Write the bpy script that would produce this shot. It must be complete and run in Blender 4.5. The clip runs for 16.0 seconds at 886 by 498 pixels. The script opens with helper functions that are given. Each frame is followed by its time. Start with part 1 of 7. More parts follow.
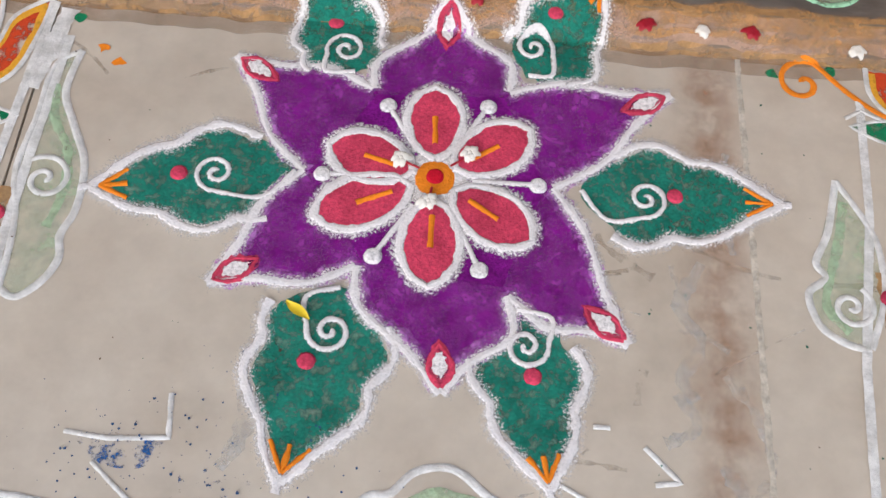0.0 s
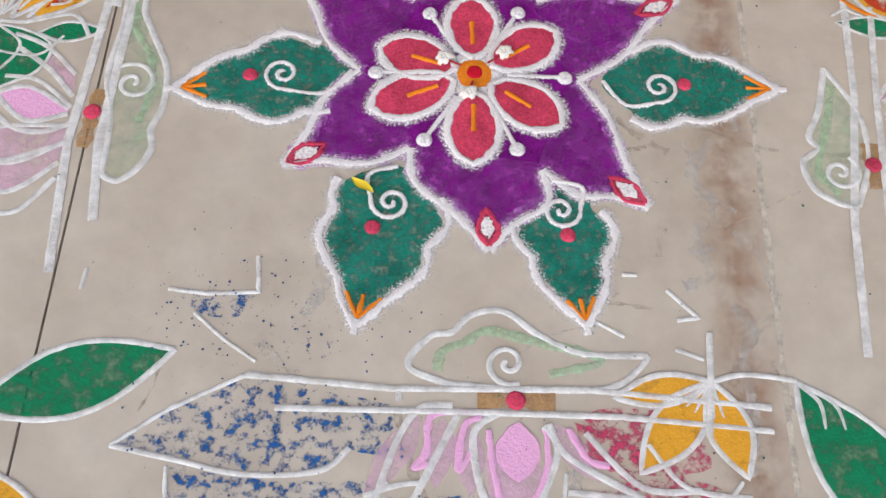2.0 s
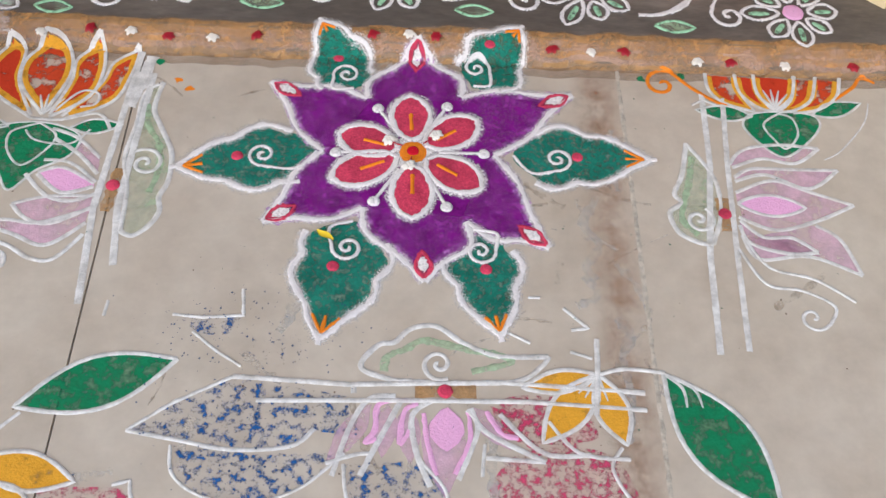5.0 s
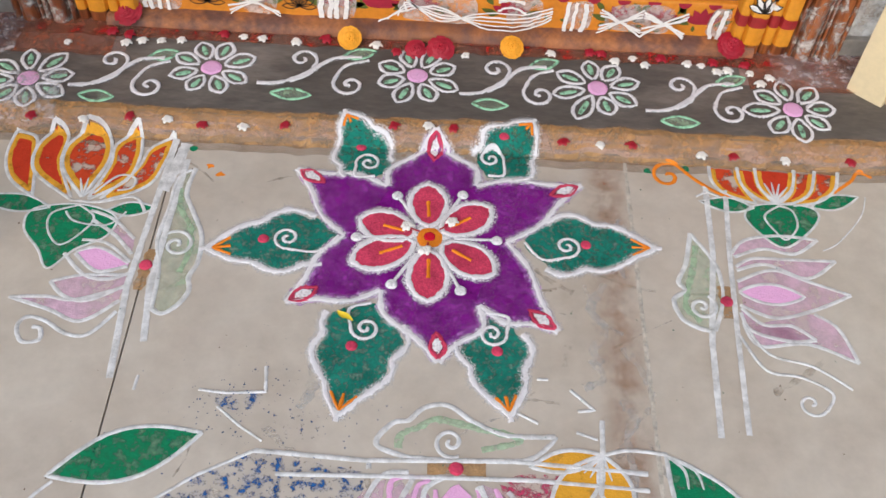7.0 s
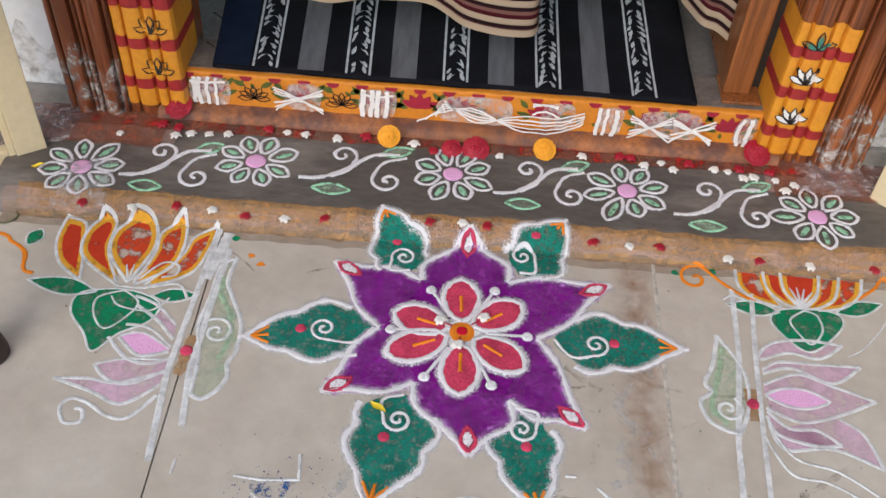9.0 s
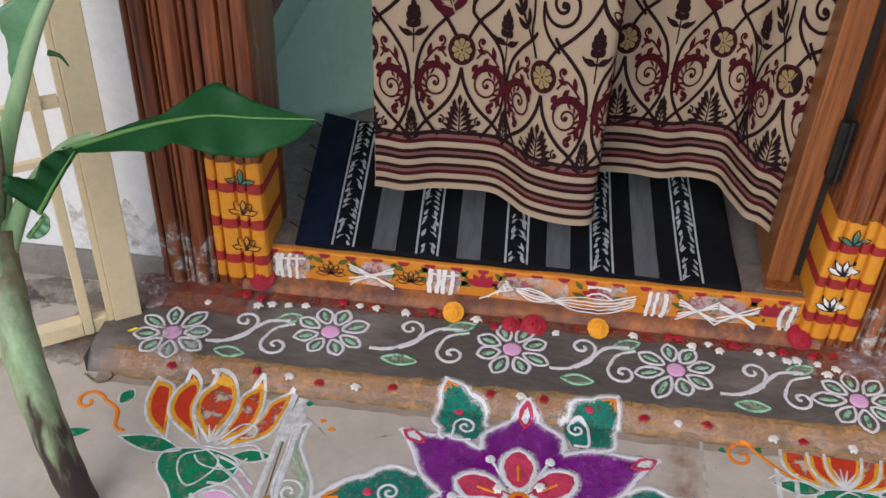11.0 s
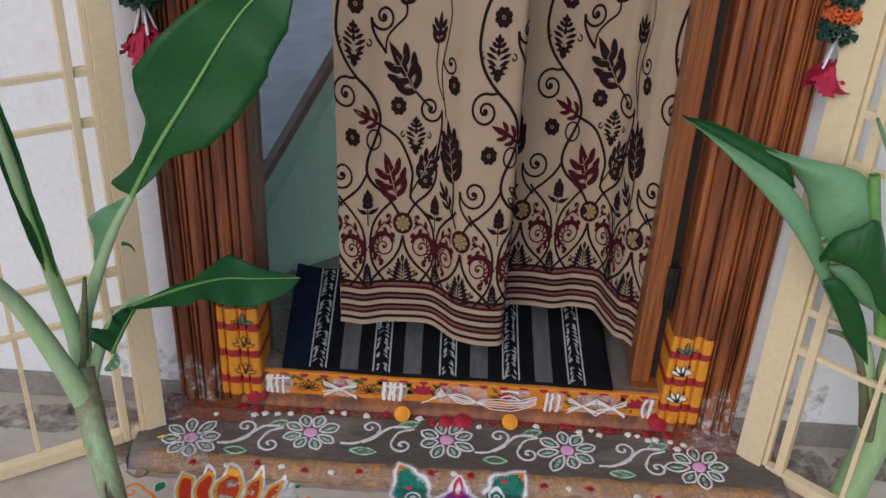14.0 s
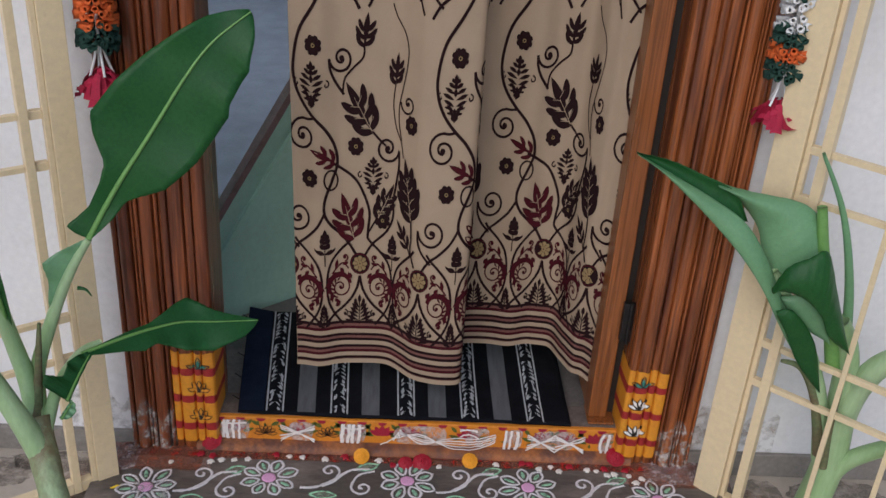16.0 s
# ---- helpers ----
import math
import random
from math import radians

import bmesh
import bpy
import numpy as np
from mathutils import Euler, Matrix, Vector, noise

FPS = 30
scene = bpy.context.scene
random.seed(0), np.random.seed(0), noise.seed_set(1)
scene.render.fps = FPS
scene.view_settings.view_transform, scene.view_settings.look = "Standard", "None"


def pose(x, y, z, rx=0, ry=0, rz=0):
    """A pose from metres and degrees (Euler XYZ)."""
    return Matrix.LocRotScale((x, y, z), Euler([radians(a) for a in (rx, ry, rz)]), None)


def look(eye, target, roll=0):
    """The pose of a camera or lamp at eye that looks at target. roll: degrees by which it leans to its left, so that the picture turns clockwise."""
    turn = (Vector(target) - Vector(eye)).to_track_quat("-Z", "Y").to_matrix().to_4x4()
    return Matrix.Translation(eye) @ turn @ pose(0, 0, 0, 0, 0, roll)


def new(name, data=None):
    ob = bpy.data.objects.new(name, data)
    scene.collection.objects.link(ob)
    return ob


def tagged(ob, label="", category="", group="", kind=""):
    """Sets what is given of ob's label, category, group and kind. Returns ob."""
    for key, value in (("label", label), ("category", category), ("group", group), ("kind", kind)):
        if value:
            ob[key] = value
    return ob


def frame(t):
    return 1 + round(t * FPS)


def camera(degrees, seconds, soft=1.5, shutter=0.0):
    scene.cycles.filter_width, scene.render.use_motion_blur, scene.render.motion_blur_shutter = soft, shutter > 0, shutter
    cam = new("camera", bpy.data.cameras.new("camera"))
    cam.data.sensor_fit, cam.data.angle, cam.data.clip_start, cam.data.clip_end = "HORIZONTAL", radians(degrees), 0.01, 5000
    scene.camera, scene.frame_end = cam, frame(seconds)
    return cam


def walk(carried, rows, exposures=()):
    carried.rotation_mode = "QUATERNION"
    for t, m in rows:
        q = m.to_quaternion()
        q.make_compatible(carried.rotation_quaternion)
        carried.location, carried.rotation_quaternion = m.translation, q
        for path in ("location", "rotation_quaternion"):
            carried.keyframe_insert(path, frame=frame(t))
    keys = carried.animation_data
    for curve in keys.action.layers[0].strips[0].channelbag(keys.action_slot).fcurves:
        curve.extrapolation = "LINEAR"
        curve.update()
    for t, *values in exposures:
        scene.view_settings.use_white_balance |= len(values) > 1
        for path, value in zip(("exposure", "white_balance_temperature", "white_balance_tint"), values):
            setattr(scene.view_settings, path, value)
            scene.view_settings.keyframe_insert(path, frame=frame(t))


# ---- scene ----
cam = camera(48.0, 16.0)
PATH = [
    (0, (0.005, -0.439, 0.726), (0.021, 0.476, -1.052), 5.5),
    (0.5, (-0.006, -0.447, 0.733), (0.009, 0.464, -1.048), 5.5),
    (1, (-0.013, -0.484, 0.74), (0.005, 0.419, -1.044), 5.3),
    (1.5, (-0.027, -0.534, 0.759), (-0.001, 0.355, -1.033), 5.1),
    (2, (-0.04, -0.582, 0.789), (-0.002, 0.308, -1.001), 5.1),
    (2.5, (-0.052, -0.63, 0.833), (-0.005, 0.307, -0.933), 4.9),
    (3, (-0.048, -0.669, 0.879), (-0.009, 0.322, -0.858), 4.3),
    (3.5, (-0.027, -0.725, 0.908), (0.02, 0.314, -0.801), 4.7),
    (4, (-0.019, -0.766, 0.93), (0.047, 0.31, -0.755), 5.1),
    (4.2, (-0.01, -0.774, 0.934), (0.061, 0.316, -0.741), 4.9),
    (6.3, (0.006, -0.823, 0.991), (0.045, 0.385, -0.603), 3.5),
    (6.5, (0.007, -0.822, 1.0), (0.04, 0.398, -0.585), 3.5),
    (7, (0.002, -0.825, 1.007), (0.027, 0.428, -0.552), 3.7),
    (7.5, (-0.001, -0.828, 1.015), (0.008, 0.457, -0.517), 3.7),
    (8, (-0.008, -0.83, 1.022), (-0.011, 0.481, -0.488), 3.7),
    (8.2, (-0.014, -0.83, 1.027), (-0.021, 0.493, -0.473), 3.7),
    (10.3, (-0.024, -0.894, 1.1), (-0.115, 0.617, -0.207), 3.5),
    (10.5, (-0.03, -0.903, 1.116), (-0.146, 0.631, -0.162), 3.1),
    (11, (-0.041, -0.912, 1.143), (-0.185, 0.667, -0.076), 2.6),
    (11.5, (-0.036, -0.922, 1.151), (-0.2, 0.703, -0.004), 2.3),
    (12, (-0.038, -0.932, 1.169), (-0.186, 0.726, 0.059), 2.4),
    (12.5, (-0.028, -1.019, 1.246), (-0.158, 0.66, 0.167), 2.4),
    (13, (-0.032, -1.03, 1.259), (-0.135, 0.67, 0.209), 2.6),
    (13.5, (-0.003, -1.363, 1.513), (-0.088, 0.332, 0.456), 2.5),
    (14, (-0.013, -1.373, 1.512), (-0.06, 0.341, 0.482), 2.8),
    (14.5, (-0.035, -1.38, 1.524), (-0.026, 0.337, 0.499), 3.3),
    (15, (-0.054, -1.393, 1.501), (-0.005, 0.339, 0.502), 3.7),
    (15.5, (-0.062, -1.389, 1.497), (0.011, 0.354, 0.519), 3.9),
    (16, (-0.065, -1.387, 1.503), (0.018, 0.374, 0.558), 3.9),
]
EXPOSURES = [(0, 0.82, 6750, 10), (4.2, 0.80, 6700, 10), (8.2, 0.73, 6550, 9), (10.3, 0.58, 6500, 11), (12.0, 0.40, 6350, 12), (13.0, 0.28, 6350, 13), (13.5, 0.15, 6350, 14), (16, 0.09, 6350, 14)]
walk(cam, [(t, look(eye, target, roll)) for t, eye, target, roll in PATH], EXPOSURES)

# ---- world, sun, exposure ----
world = bpy.data.worlds.new("sky_world")
scene.world = world
world.use_nodes = True
wn = world.node_tree.nodes
sky = wn.new("ShaderNodeTexSky")
sky.sky_type = "NISHITA"
sky.sun_disc = False
sky.sun_elevation, sky.sun_rotation = radians(38), radians(200)
world.node_tree.links.new(sky.outputs[0], wn["Background"].inputs[0])
wn["Background"].inputs[1].default_value = 0.115
sun_data = bpy.data.lights.new("sun", "SUN")
sun_data.energy, sun_data.angle, sun_data.color = 1.18, radians(45), (1.0, 0.97, 0.93)
sun = new("sun", sun_data)
sun.matrix_world = look((-1.15, -3.2, 2.65), (0, 0, 0))


# ---- mesh helpers ----
def link(name, bm, material, parent=None, label="", smooth=False):
    me = bpy.data.meshes.new(name)
    bm.normal_update()
    bm.to_mesh(me)
    bm.free()
    if smooth:
        for p in me.polygons:
            p.use_smooth = True
    me.materials.append(material)
    ob = new(name, me)
    if parent is not None:
        ob.parent = parent
    if label:
        ob["label"] = label
    return ob


def part(name, bm, material, parent, label="", smooth=False):
    return link(name, bm, material, parent, label, smooth)


def thing(name, label, category, at=(0, 0, 0), group="", kind=""):
    ob = new(name)
    ob.empty_display_size = 0.05
    ob.location = at
    return tagged(ob, label, category, group, kind)


def box(x0, x1, y0, y1, z0, z1, bevel=0.0, bm=None):
    bm = bm or bmesh.new()
    m = Matrix.Translation(((x0 + x1) / 2, (y0 + y1) / 2, (z0 + z1) / 2)) @ Matrix.Diagonal((x1 - x0, y1 - y0, z1 - z0, 1))
    r = bmesh.ops.create_cube(bm, size=1.0, matrix=m)
    if bevel:
        edges = list({e for v in r["verts"] for e in v.link_edges})
        bmesh.ops.bevel(bm, geom=edges, offset=bevel, segments=2, affect="EDGES", profile=0.6)
    return bm


def cells(bm, rows):
    """A skin over rows of points (all rows of one length)."""
    vs = [[bm.verts.new(p) for p in r] for r in rows]
    for a, b in zip(vs, vs[1:]):
        for i in range(len(a) - 1):
            bm.faces.new((a[i], a[i + 1], b[i + 1], b[i]))
    return vs


def profile_column(outline, z0, z1, steps=1, bm=None):
    """An upright of that outline (x, y points, counter-clockwise), closed on top and below."""
    bm = bm or bmesh.new()
    rows = []
    for k in range(steps + 1):
        z = z0 + (z1 - z0) * k / steps
        rows.append([bm.verts.new((x, y, z)) for x, y in outline])
    n = len(outline)
    for a, b in zip(rows, rows[1:]):
        for i in range(n):
            bm.faces.new((a[i], a[(i + 1) % n], b[(i + 1) % n], b[i]))
    bm.faces.new(rows[0][::-1])
    bm.faces.new(rows[-1])
    return bm


def rod(points, radius, sides=8, bm=None, cap=True):
    """A round rod along points; radius may be a function of 0..1 or a number."""
    bm = bm or bmesh.new()
    pts = [Vector(p) for p in points]
    n = len(pts)
    rings = []
    for i, p in enumerate(pts):
        d = (pts[min(i + 1, n - 1)] - pts[max(i - 1, 0)]).normalized()
        if i == 0:
            a = d.cross(Vector((0, 0, 1)) if abs(d.z) < 0.9 else Vector((0, 1, 0))).normalized()
        else:
            a = (a - d * a.dot(d)).normalized()
        b = d.cross(a)
        r = radius(i / max(n - 1, 1)) if callable(radius) else radius
        rings.append([bm.verts.new(p + (a * math.cos(2 * math.pi * k / sides) + b * math.sin(2 * math.pi * k / sides)) * r) for k in range(sides)])
    for lo, hi in zip(rings, rings[1:]):
        for k in range(sides):
            bm.faces.new((lo[k], lo[(k + 1) % sides], hi[(k + 1) % sides], hi[k]))
    if cap:
        bm.faces.new(rings[0])
        bm.faces.new(rings[-1][::-1])
    return bm


def smooth_line(points, per=6, closed=False):
    """Points along a Catmull-Rom curve through the given 2D or 3D points."""
    p = [Vector(q) for q in points]
    n = len(p)
    out = []
    for i in range(n if closed else n - 1):
        if closed:
            a, b, c, d = p[(i - 1) % n], p[i], p[(i + 1) % n], p[(i + 2) % n]
        else:
            a, b, c, d = p[max(i - 1, 0)], p[i], p[i + 1], p[min(i + 2, n - 1)]
        for k in range(per):
            t = k / per
            out.append(0.5 * (2 * b + (c - a) * t + (2 * a - 5 * b + 4 * c - d) * t * t + (3 * b - a - 3 * c + d) * t ** 3))
    if not closed:
        out.append(p[-1].copy())
    return out


# ---- materials ----
def material(name, base, rough=0.6, metal=0.0, vary=0.25, scale=8.0, fine=90.0, bump=0.15, second=None, mix_scale=3.0, mix_at=0.55, mix_soft=0.15, spec=0.5, stretch=(1, 1, 1), per_piece=0.0):
    """A surface in two scales of variation: broad stains of a second colour, fine grain in tone and relief."""
    m = bpy.data.materials.new(name)
    m.use_nodes = True
    nt = m.node_tree
    n, l = nt.nodes, nt.links
    bsdf = n["Principled BSDF"]
    tc = n.new("ShaderNodeTexCoord")
    mp = n.new("ShaderNodeMapping")
    mp.inputs["Scale"].default_value = stretch
    l.new(tc.outputs["Object"], mp.inputs[0])

    def tex(s, detail, rough_):
        t = n.new("ShaderNodeTexNoise")
        t.inputs["Scale"].default_value, t.inputs["Detail"].default_value, t.inputs["Roughness"].default_value = s, detail, rough_
        l.new(mp.outputs[0], t.inputs["Vector"])
        return t

    broad, grain = tex(scale, 5, 0.6), tex(fine, 3, 0.6)
    col = n.new("ShaderNodeMix")
    col.data_type = "RGBA"
    col.inputs["A"].default_value = (*base, 1)
    col.inputs["B"].default_value = (*(second or [c * (1 - vary) for c in base]), 1)
    ramp = n.new("ShaderNodeMapRange")
    ramp.inputs["From Min"].default_value, ramp.inputs["From Max"].default_value = mix_at - mix_soft, mix_at + mix_soft
    if second:
        stain = tex(mix_scale, 6, 0.65)
        l.new(stain.outputs[0], ramp.inputs[0])
    else:
        l.new(broad.outputs[0], ramp.inputs[0])
    l.new(ramp.outputs[0], col.inputs["Factor"])
    tone = n.new("ShaderNodeMapRange")
    tone.inputs["From Min"].default_value, tone.inputs["From Max"].default_value = 0.25, 0.75
    tone.inputs["To Min"].default_value, tone.inputs["To Max"].default_value = 1 - vary, 1 + vary * 0.6
    l.new(grain.outputs[0], tone.inputs[0])
    mul = n.new("ShaderNodeMix")
    mul.data_type, mul.blend_type = "RGBA", "MULTIPLY"
    mul.inputs["Factor"].default_value = 1
    l.new(col.outputs["Result"], mul.inputs["A"])
    l.new(tone.outputs[0], mul.inputs["B"])
    l.new(mul.outputs["Result"], bsdf.inputs["Base Color"])
    rr = n.new("ShaderNodeMapRange")
    rr.inputs["To Min"].default_value, rr.inputs["To Max"].default_value = max(rough - 0.12, 0.03), min(rough + 0.12, 1)
    l.new(broad.outputs[0], rr.inputs[0])
    l.new(rr.outputs[0], bsdf.inputs["Roughness"])
    bsdf.inputs["Metallic"].default_value = metal
    bsdf.inputs["Specular IOR Level"].default_value = spec
    if bump:
        bp = n.new("ShaderNodeBump")
        bp.inputs["Strength"].default_value = bump
        bp.inputs["Distance"].default_value = 0.002
        l.new(grain.outputs[0], bp.inputs["Height"])
        l.new(bp.outputs[0], bsdf.inputs["Normal"])
    return m


def streaks(m, dark=0.35, fine=420.0, share=0.5):
    """Thin dark grain lines along the height of a wooden surface."""
    nt = m.node_tree
    n, l = nt.nodes, nt.links
    tc = n.new("ShaderNodeTexCoord")
    mp = n.new("ShaderNodeMapping")
    mp.inputs["Scale"].default_value = (1, 1, 0.018)
    l.new(tc.outputs["Object"], mp.inputs[0])
    t = n.new("ShaderNodeTexNoise")
    t.inputs["Scale"].default_value, t.inputs["Detail"].default_value, t.inputs["Distortion"].default_value = fine, 4, 0.4
    l.new(mp.outputs[0], t.inputs["Vector"])
    r = n.new("ShaderNodeMapRange")
    r.inputs["From Min"].default_value, r.inputs["From Max"].default_value = share - 0.08, share + 0.10
    r.inputs["To Min"].default_value, r.inputs["To Max"].default_value = dark, 1.0
    l.new(t.outputs[0], r.inputs[0])
    bs = n["Principled BSDF"]
    mul = n.new("ShaderNodeMix")
    mul.data_type, mul.blend_type = "RGBA", "MULTIPLY"
    mul.inputs["Factor"].default_value = 1
    l.new(bs.inputs["Base Color"].links[0].from_socket, mul.inputs["A"])
    l.new(r.outputs[0], mul.inputs["B"])
    l.new(mul.outputs["Result"], bs.inputs["Base Color"])


def powder(name, base, cover=0.8, scale=55.0, soft=0.06, grain=0.3, body=0.0):
    """Loose coloured powder: grainy, matt, with worn gaps through which the ground shows. cover: how much of the ground it hides; body: how much denser a line is along its middle."""
    m = material(name, base, rough=0.95, vary=grain, scale=30, fine=420, bump=0.5, spec=0.1)
    nt = m.node_tree
    n, l = nt.nodes, nt.links
    if cover < 1:
        tc = n.new("ShaderNodeTexCoord")
        t = n.new("ShaderNodeTexNoise")
        t.inputs["Scale"].default_value, t.inputs["Detail"].default_value, t.inputs["Roughness"].default_value = scale, 8, 0.68
        l.new(tc.outputs["Object"], t.inputs["Vector"])
        r = n.new("ShaderNodeMapRange")
        edge = 0.5 + (cover - 0.5) * 0.45
        r.inputs["From Min"].default_value, r.inputs["From Max"].default_value = edge - soft, edge + soft
        r.inputs["To Min"].default_value, r.inputs["To Max"].default_value = 1, 0
        if body:
            thick = n.new("ShaderNodeAttribute")
            thick.attribute_name = "body"
            less = n.new("ShaderNodeMath")
            less.operation, less.inputs[1].default_value = "MULTIPLY_ADD", -body
            l.new(thick.outputs["Fac"], less.inputs[0])
            l.new(t.outputs[0], less.inputs[2])
            l.new(less.outputs[0], r.inputs[0])
        else:
            l.new(t.outputs[0], r.inputs[0])
        l.new(r.outputs[0], n["Principled BSDF"].inputs["Alpha"])
    return m


M_FLOOR = material("polished_stone_floor", (0.54, 0.475, 0.40), rough=0.34, vary=0.10, scale=5, fine=34, bump=0.04, second=(0.43, 0.36, 0.29), mix_scale=7.0, mix_at=0.56, mix_soft=0.17)
M_SLAB = material("dark_stone_slab", (0.105, 0.088, 0.076), rough=0.6, vary=0.3, scale=14, fine=120, bump=0.25, second=(0.24, 0.2, 0.17), mix_scale=9, mix_at=0.6, mix_soft=0.12, stretch=(0.35, 1, 1))
M_WHITEWALL = material("white_limewash", (0.83, 0.83, 0.84), rough=0.85, vary=0.06, scale=6, fine=70, bump=0.2, second=(0.68, 0.67, 0.66), mix_scale=5, mix_at=0.66, mix_soft=0.12)
M_DADO = material("grey_cement_skirting", (0.25, 0.225, 0.2), rough=0.75, vary=0.2, scale=9, fine=80, bump=0.4, second=(0.36, 0.33, 0.3), mix_scale=12, mix_at=0.6)
M_WOOD = material("varnished_teak", (0.36, 0.108, 0.033), rough=0.28, vary=0.34, scale=30, fine=160, bump=0.16, second=(0.075, 0.017, 0.008), mix_scale=30, mix_at=0.56, mix_soft=0.12, stretch=(1, 1, 0.06))
# Darker copy of varnished_teak, for the left post only.
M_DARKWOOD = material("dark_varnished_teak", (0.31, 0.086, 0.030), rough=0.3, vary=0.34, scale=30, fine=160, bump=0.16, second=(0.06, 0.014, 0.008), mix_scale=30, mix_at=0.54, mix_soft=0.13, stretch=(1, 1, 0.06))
M_GREEN = material("mint_green_paint", (0.44, 0.69, 0.56), rough=0.6, vary=0.08, scale=5, fine=60, bump=0.1)
M_CREAM = material("cream_enamel_paint", (0.72, 0.58, 0.36), rough=0.4, vary=0.08, scale=12, fine=90, bump=0.08, second=(0.55, 0.42, 0.26), mix_scale=25, mix_at=0.7, mix_soft=0.08)
M_CLOTH = material("cream_cotton", (0.37, 0.275, 0.19), rough=0.9, vary=0.07, scale=14, fine=500, bump=0.12, spec=0.15)
M_MATBLACK = material("black_woven_cotton", (0.009, 0.009, 0.012), rough=0.95, vary=0.4, scale=20, fine=500, bump=0.5, spec=0.1)

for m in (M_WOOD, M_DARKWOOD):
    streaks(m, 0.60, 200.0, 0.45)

# ---- setting ----
SLAB_Z, ROOM_Z = 0.03, 0.095
WALL_Y = 0.388
ground = link("ground", box(-40, 40, -60, 60, -0.3, -0.03), M_FLOOR)
tagged(ground, "pale beige polished stone paving round the house", "ground", kind="structure")
TILES = [(-3.0, -0.3575), (-0.3555, 0.2688), (0.2696, 3.0)]
floor = link("floor", box(-3, 3, -4, WALL_Y, -0.03, -0.004), M_DADO)
tagged(floor, "pale beige polished stone porch floor with narrow joints", "floor", kind="structure")
for x0, x1 in TILES:
    for y0, y1 in ((-4.0, -1.05), (-1.048, WALL_Y)):
        part("stone_slab", box(x0, x1, y0, y1, -0.02, 0.0, 0.0008), M_FLOOR, floor)


def slab_height(y):
    """The height of the entrance step's rounded edge and top at that depth."""
    prof = ((0.158, 0.0), (0.163, 0.010), (0.171, 0.022), (0.184, 0.029), (0.20, SLAB_Z))
    if y <= prof[0][0]:
        return 0.0
    for (a, p), (b, q) in zip(prof, prof[1:]):
        if y <= b:
            return p + (q - p) * (y - a) / (b - a)
    return SLAB_Z


bm = bmesh.new()
ys = [0.157, 0.158, 0.163, 0.167, 0.171, 0.177, 0.184, 0.20, 0.25, 0.30, 0.35, 0.40, 0.47]
cells(bm, [[(-0.70 + 1.39 * i / 90, y, max(slab_height(y), -0.001) - (0.004 if y == 0.157 else 0)) for i in range(91)] for y in ys])
cells(bm, [[(x, y, z) for y in (0.157, 0.47)] for x, z in ((-0.70, -0.002), (-0.70, SLAB_Z))])
cells(bm, [[(x, y, z) for y in (0.157, 0.47)] for x, z in ((0.69, -0.002), (0.69, SLAB_Z))])
bmesh.ops.recalc_face_normals(bm, faces=bm.faces)
slab = link("entrance_step", bm, M_SLAB, smooth=True)
tagged(slab, "low dark stone entrance slab with stained edge", "step", kind="structure")
for nm, x0, x1 in (("wall_left", -3.0, -0.60), ("wall_right", 0.575, 3.0)):
    w = link(nm, box(x0, x1, WALL_Y, 0.72, -0.01, 2.6), M_WHITEWALL)
    tagged(w, "white limewashed front wall beside the doorway", "wall", kind="structure")
    b = link("baseboard", box(x0, x1, WALL_Y - 0.012, WALL_Y, 0.0, 0.062, 0.003), M_DADO)
    tagged(b, "grey cement skirting along the wall", "baseboard", kind="structure")
w = link("wall_over_door", box(-0.60, 0.575, WALL_Y, 0.72, 2.1, 2.6), M_WHITEWALL)
tagged(w, "white wall above the doorway", "wall", kind="structure")
rf = link("room_floor", box(-2.2, 1.6, 0.46, 3.6, ROOM_Z - 0.1, ROOM_Z), material("dark_room_stone", (0.15, 0.13, 0.12), rough=0.5, vary=0.25, scale=8, fine=120, bump=0.1, second=(0.28, 0.25, 0.23), mix_scale=12, mix_at=0.62))
tagged(rf, "grey stone floor inside the room", "floor", kind="structure")
# the room behind: closed, with one window in its far wall and an unseen opening added on the right for a fill lamp
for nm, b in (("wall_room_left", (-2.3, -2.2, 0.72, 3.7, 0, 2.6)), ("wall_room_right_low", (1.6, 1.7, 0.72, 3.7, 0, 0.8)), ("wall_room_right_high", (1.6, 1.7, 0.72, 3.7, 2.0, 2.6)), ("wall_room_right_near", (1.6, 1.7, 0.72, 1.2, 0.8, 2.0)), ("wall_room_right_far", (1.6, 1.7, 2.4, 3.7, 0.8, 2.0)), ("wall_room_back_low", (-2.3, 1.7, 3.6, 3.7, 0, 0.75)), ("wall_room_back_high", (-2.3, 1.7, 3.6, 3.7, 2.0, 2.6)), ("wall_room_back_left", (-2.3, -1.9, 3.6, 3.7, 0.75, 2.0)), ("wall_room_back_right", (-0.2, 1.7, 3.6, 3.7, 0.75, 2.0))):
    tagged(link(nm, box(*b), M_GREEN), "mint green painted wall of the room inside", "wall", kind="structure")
tagged(link("ceiling", box(-2.3, 1.7, 0.72, 3.7, 2.6, 2.7), M_WHITEWALL), "plain white ceiling of the room inside", "ceiling", kind="structure")

# Unseen ceiling, added and sized to dim the doorway and the floor before it.
tagged(link("unseen_porch_ceiling", box(-0.75, 3, -0.55, 0.388, 2.6, 2.72), M_WHITEWALL), "plain white porch ceiling, unseen, added to shade the doorway", "ceiling", kind="structure")

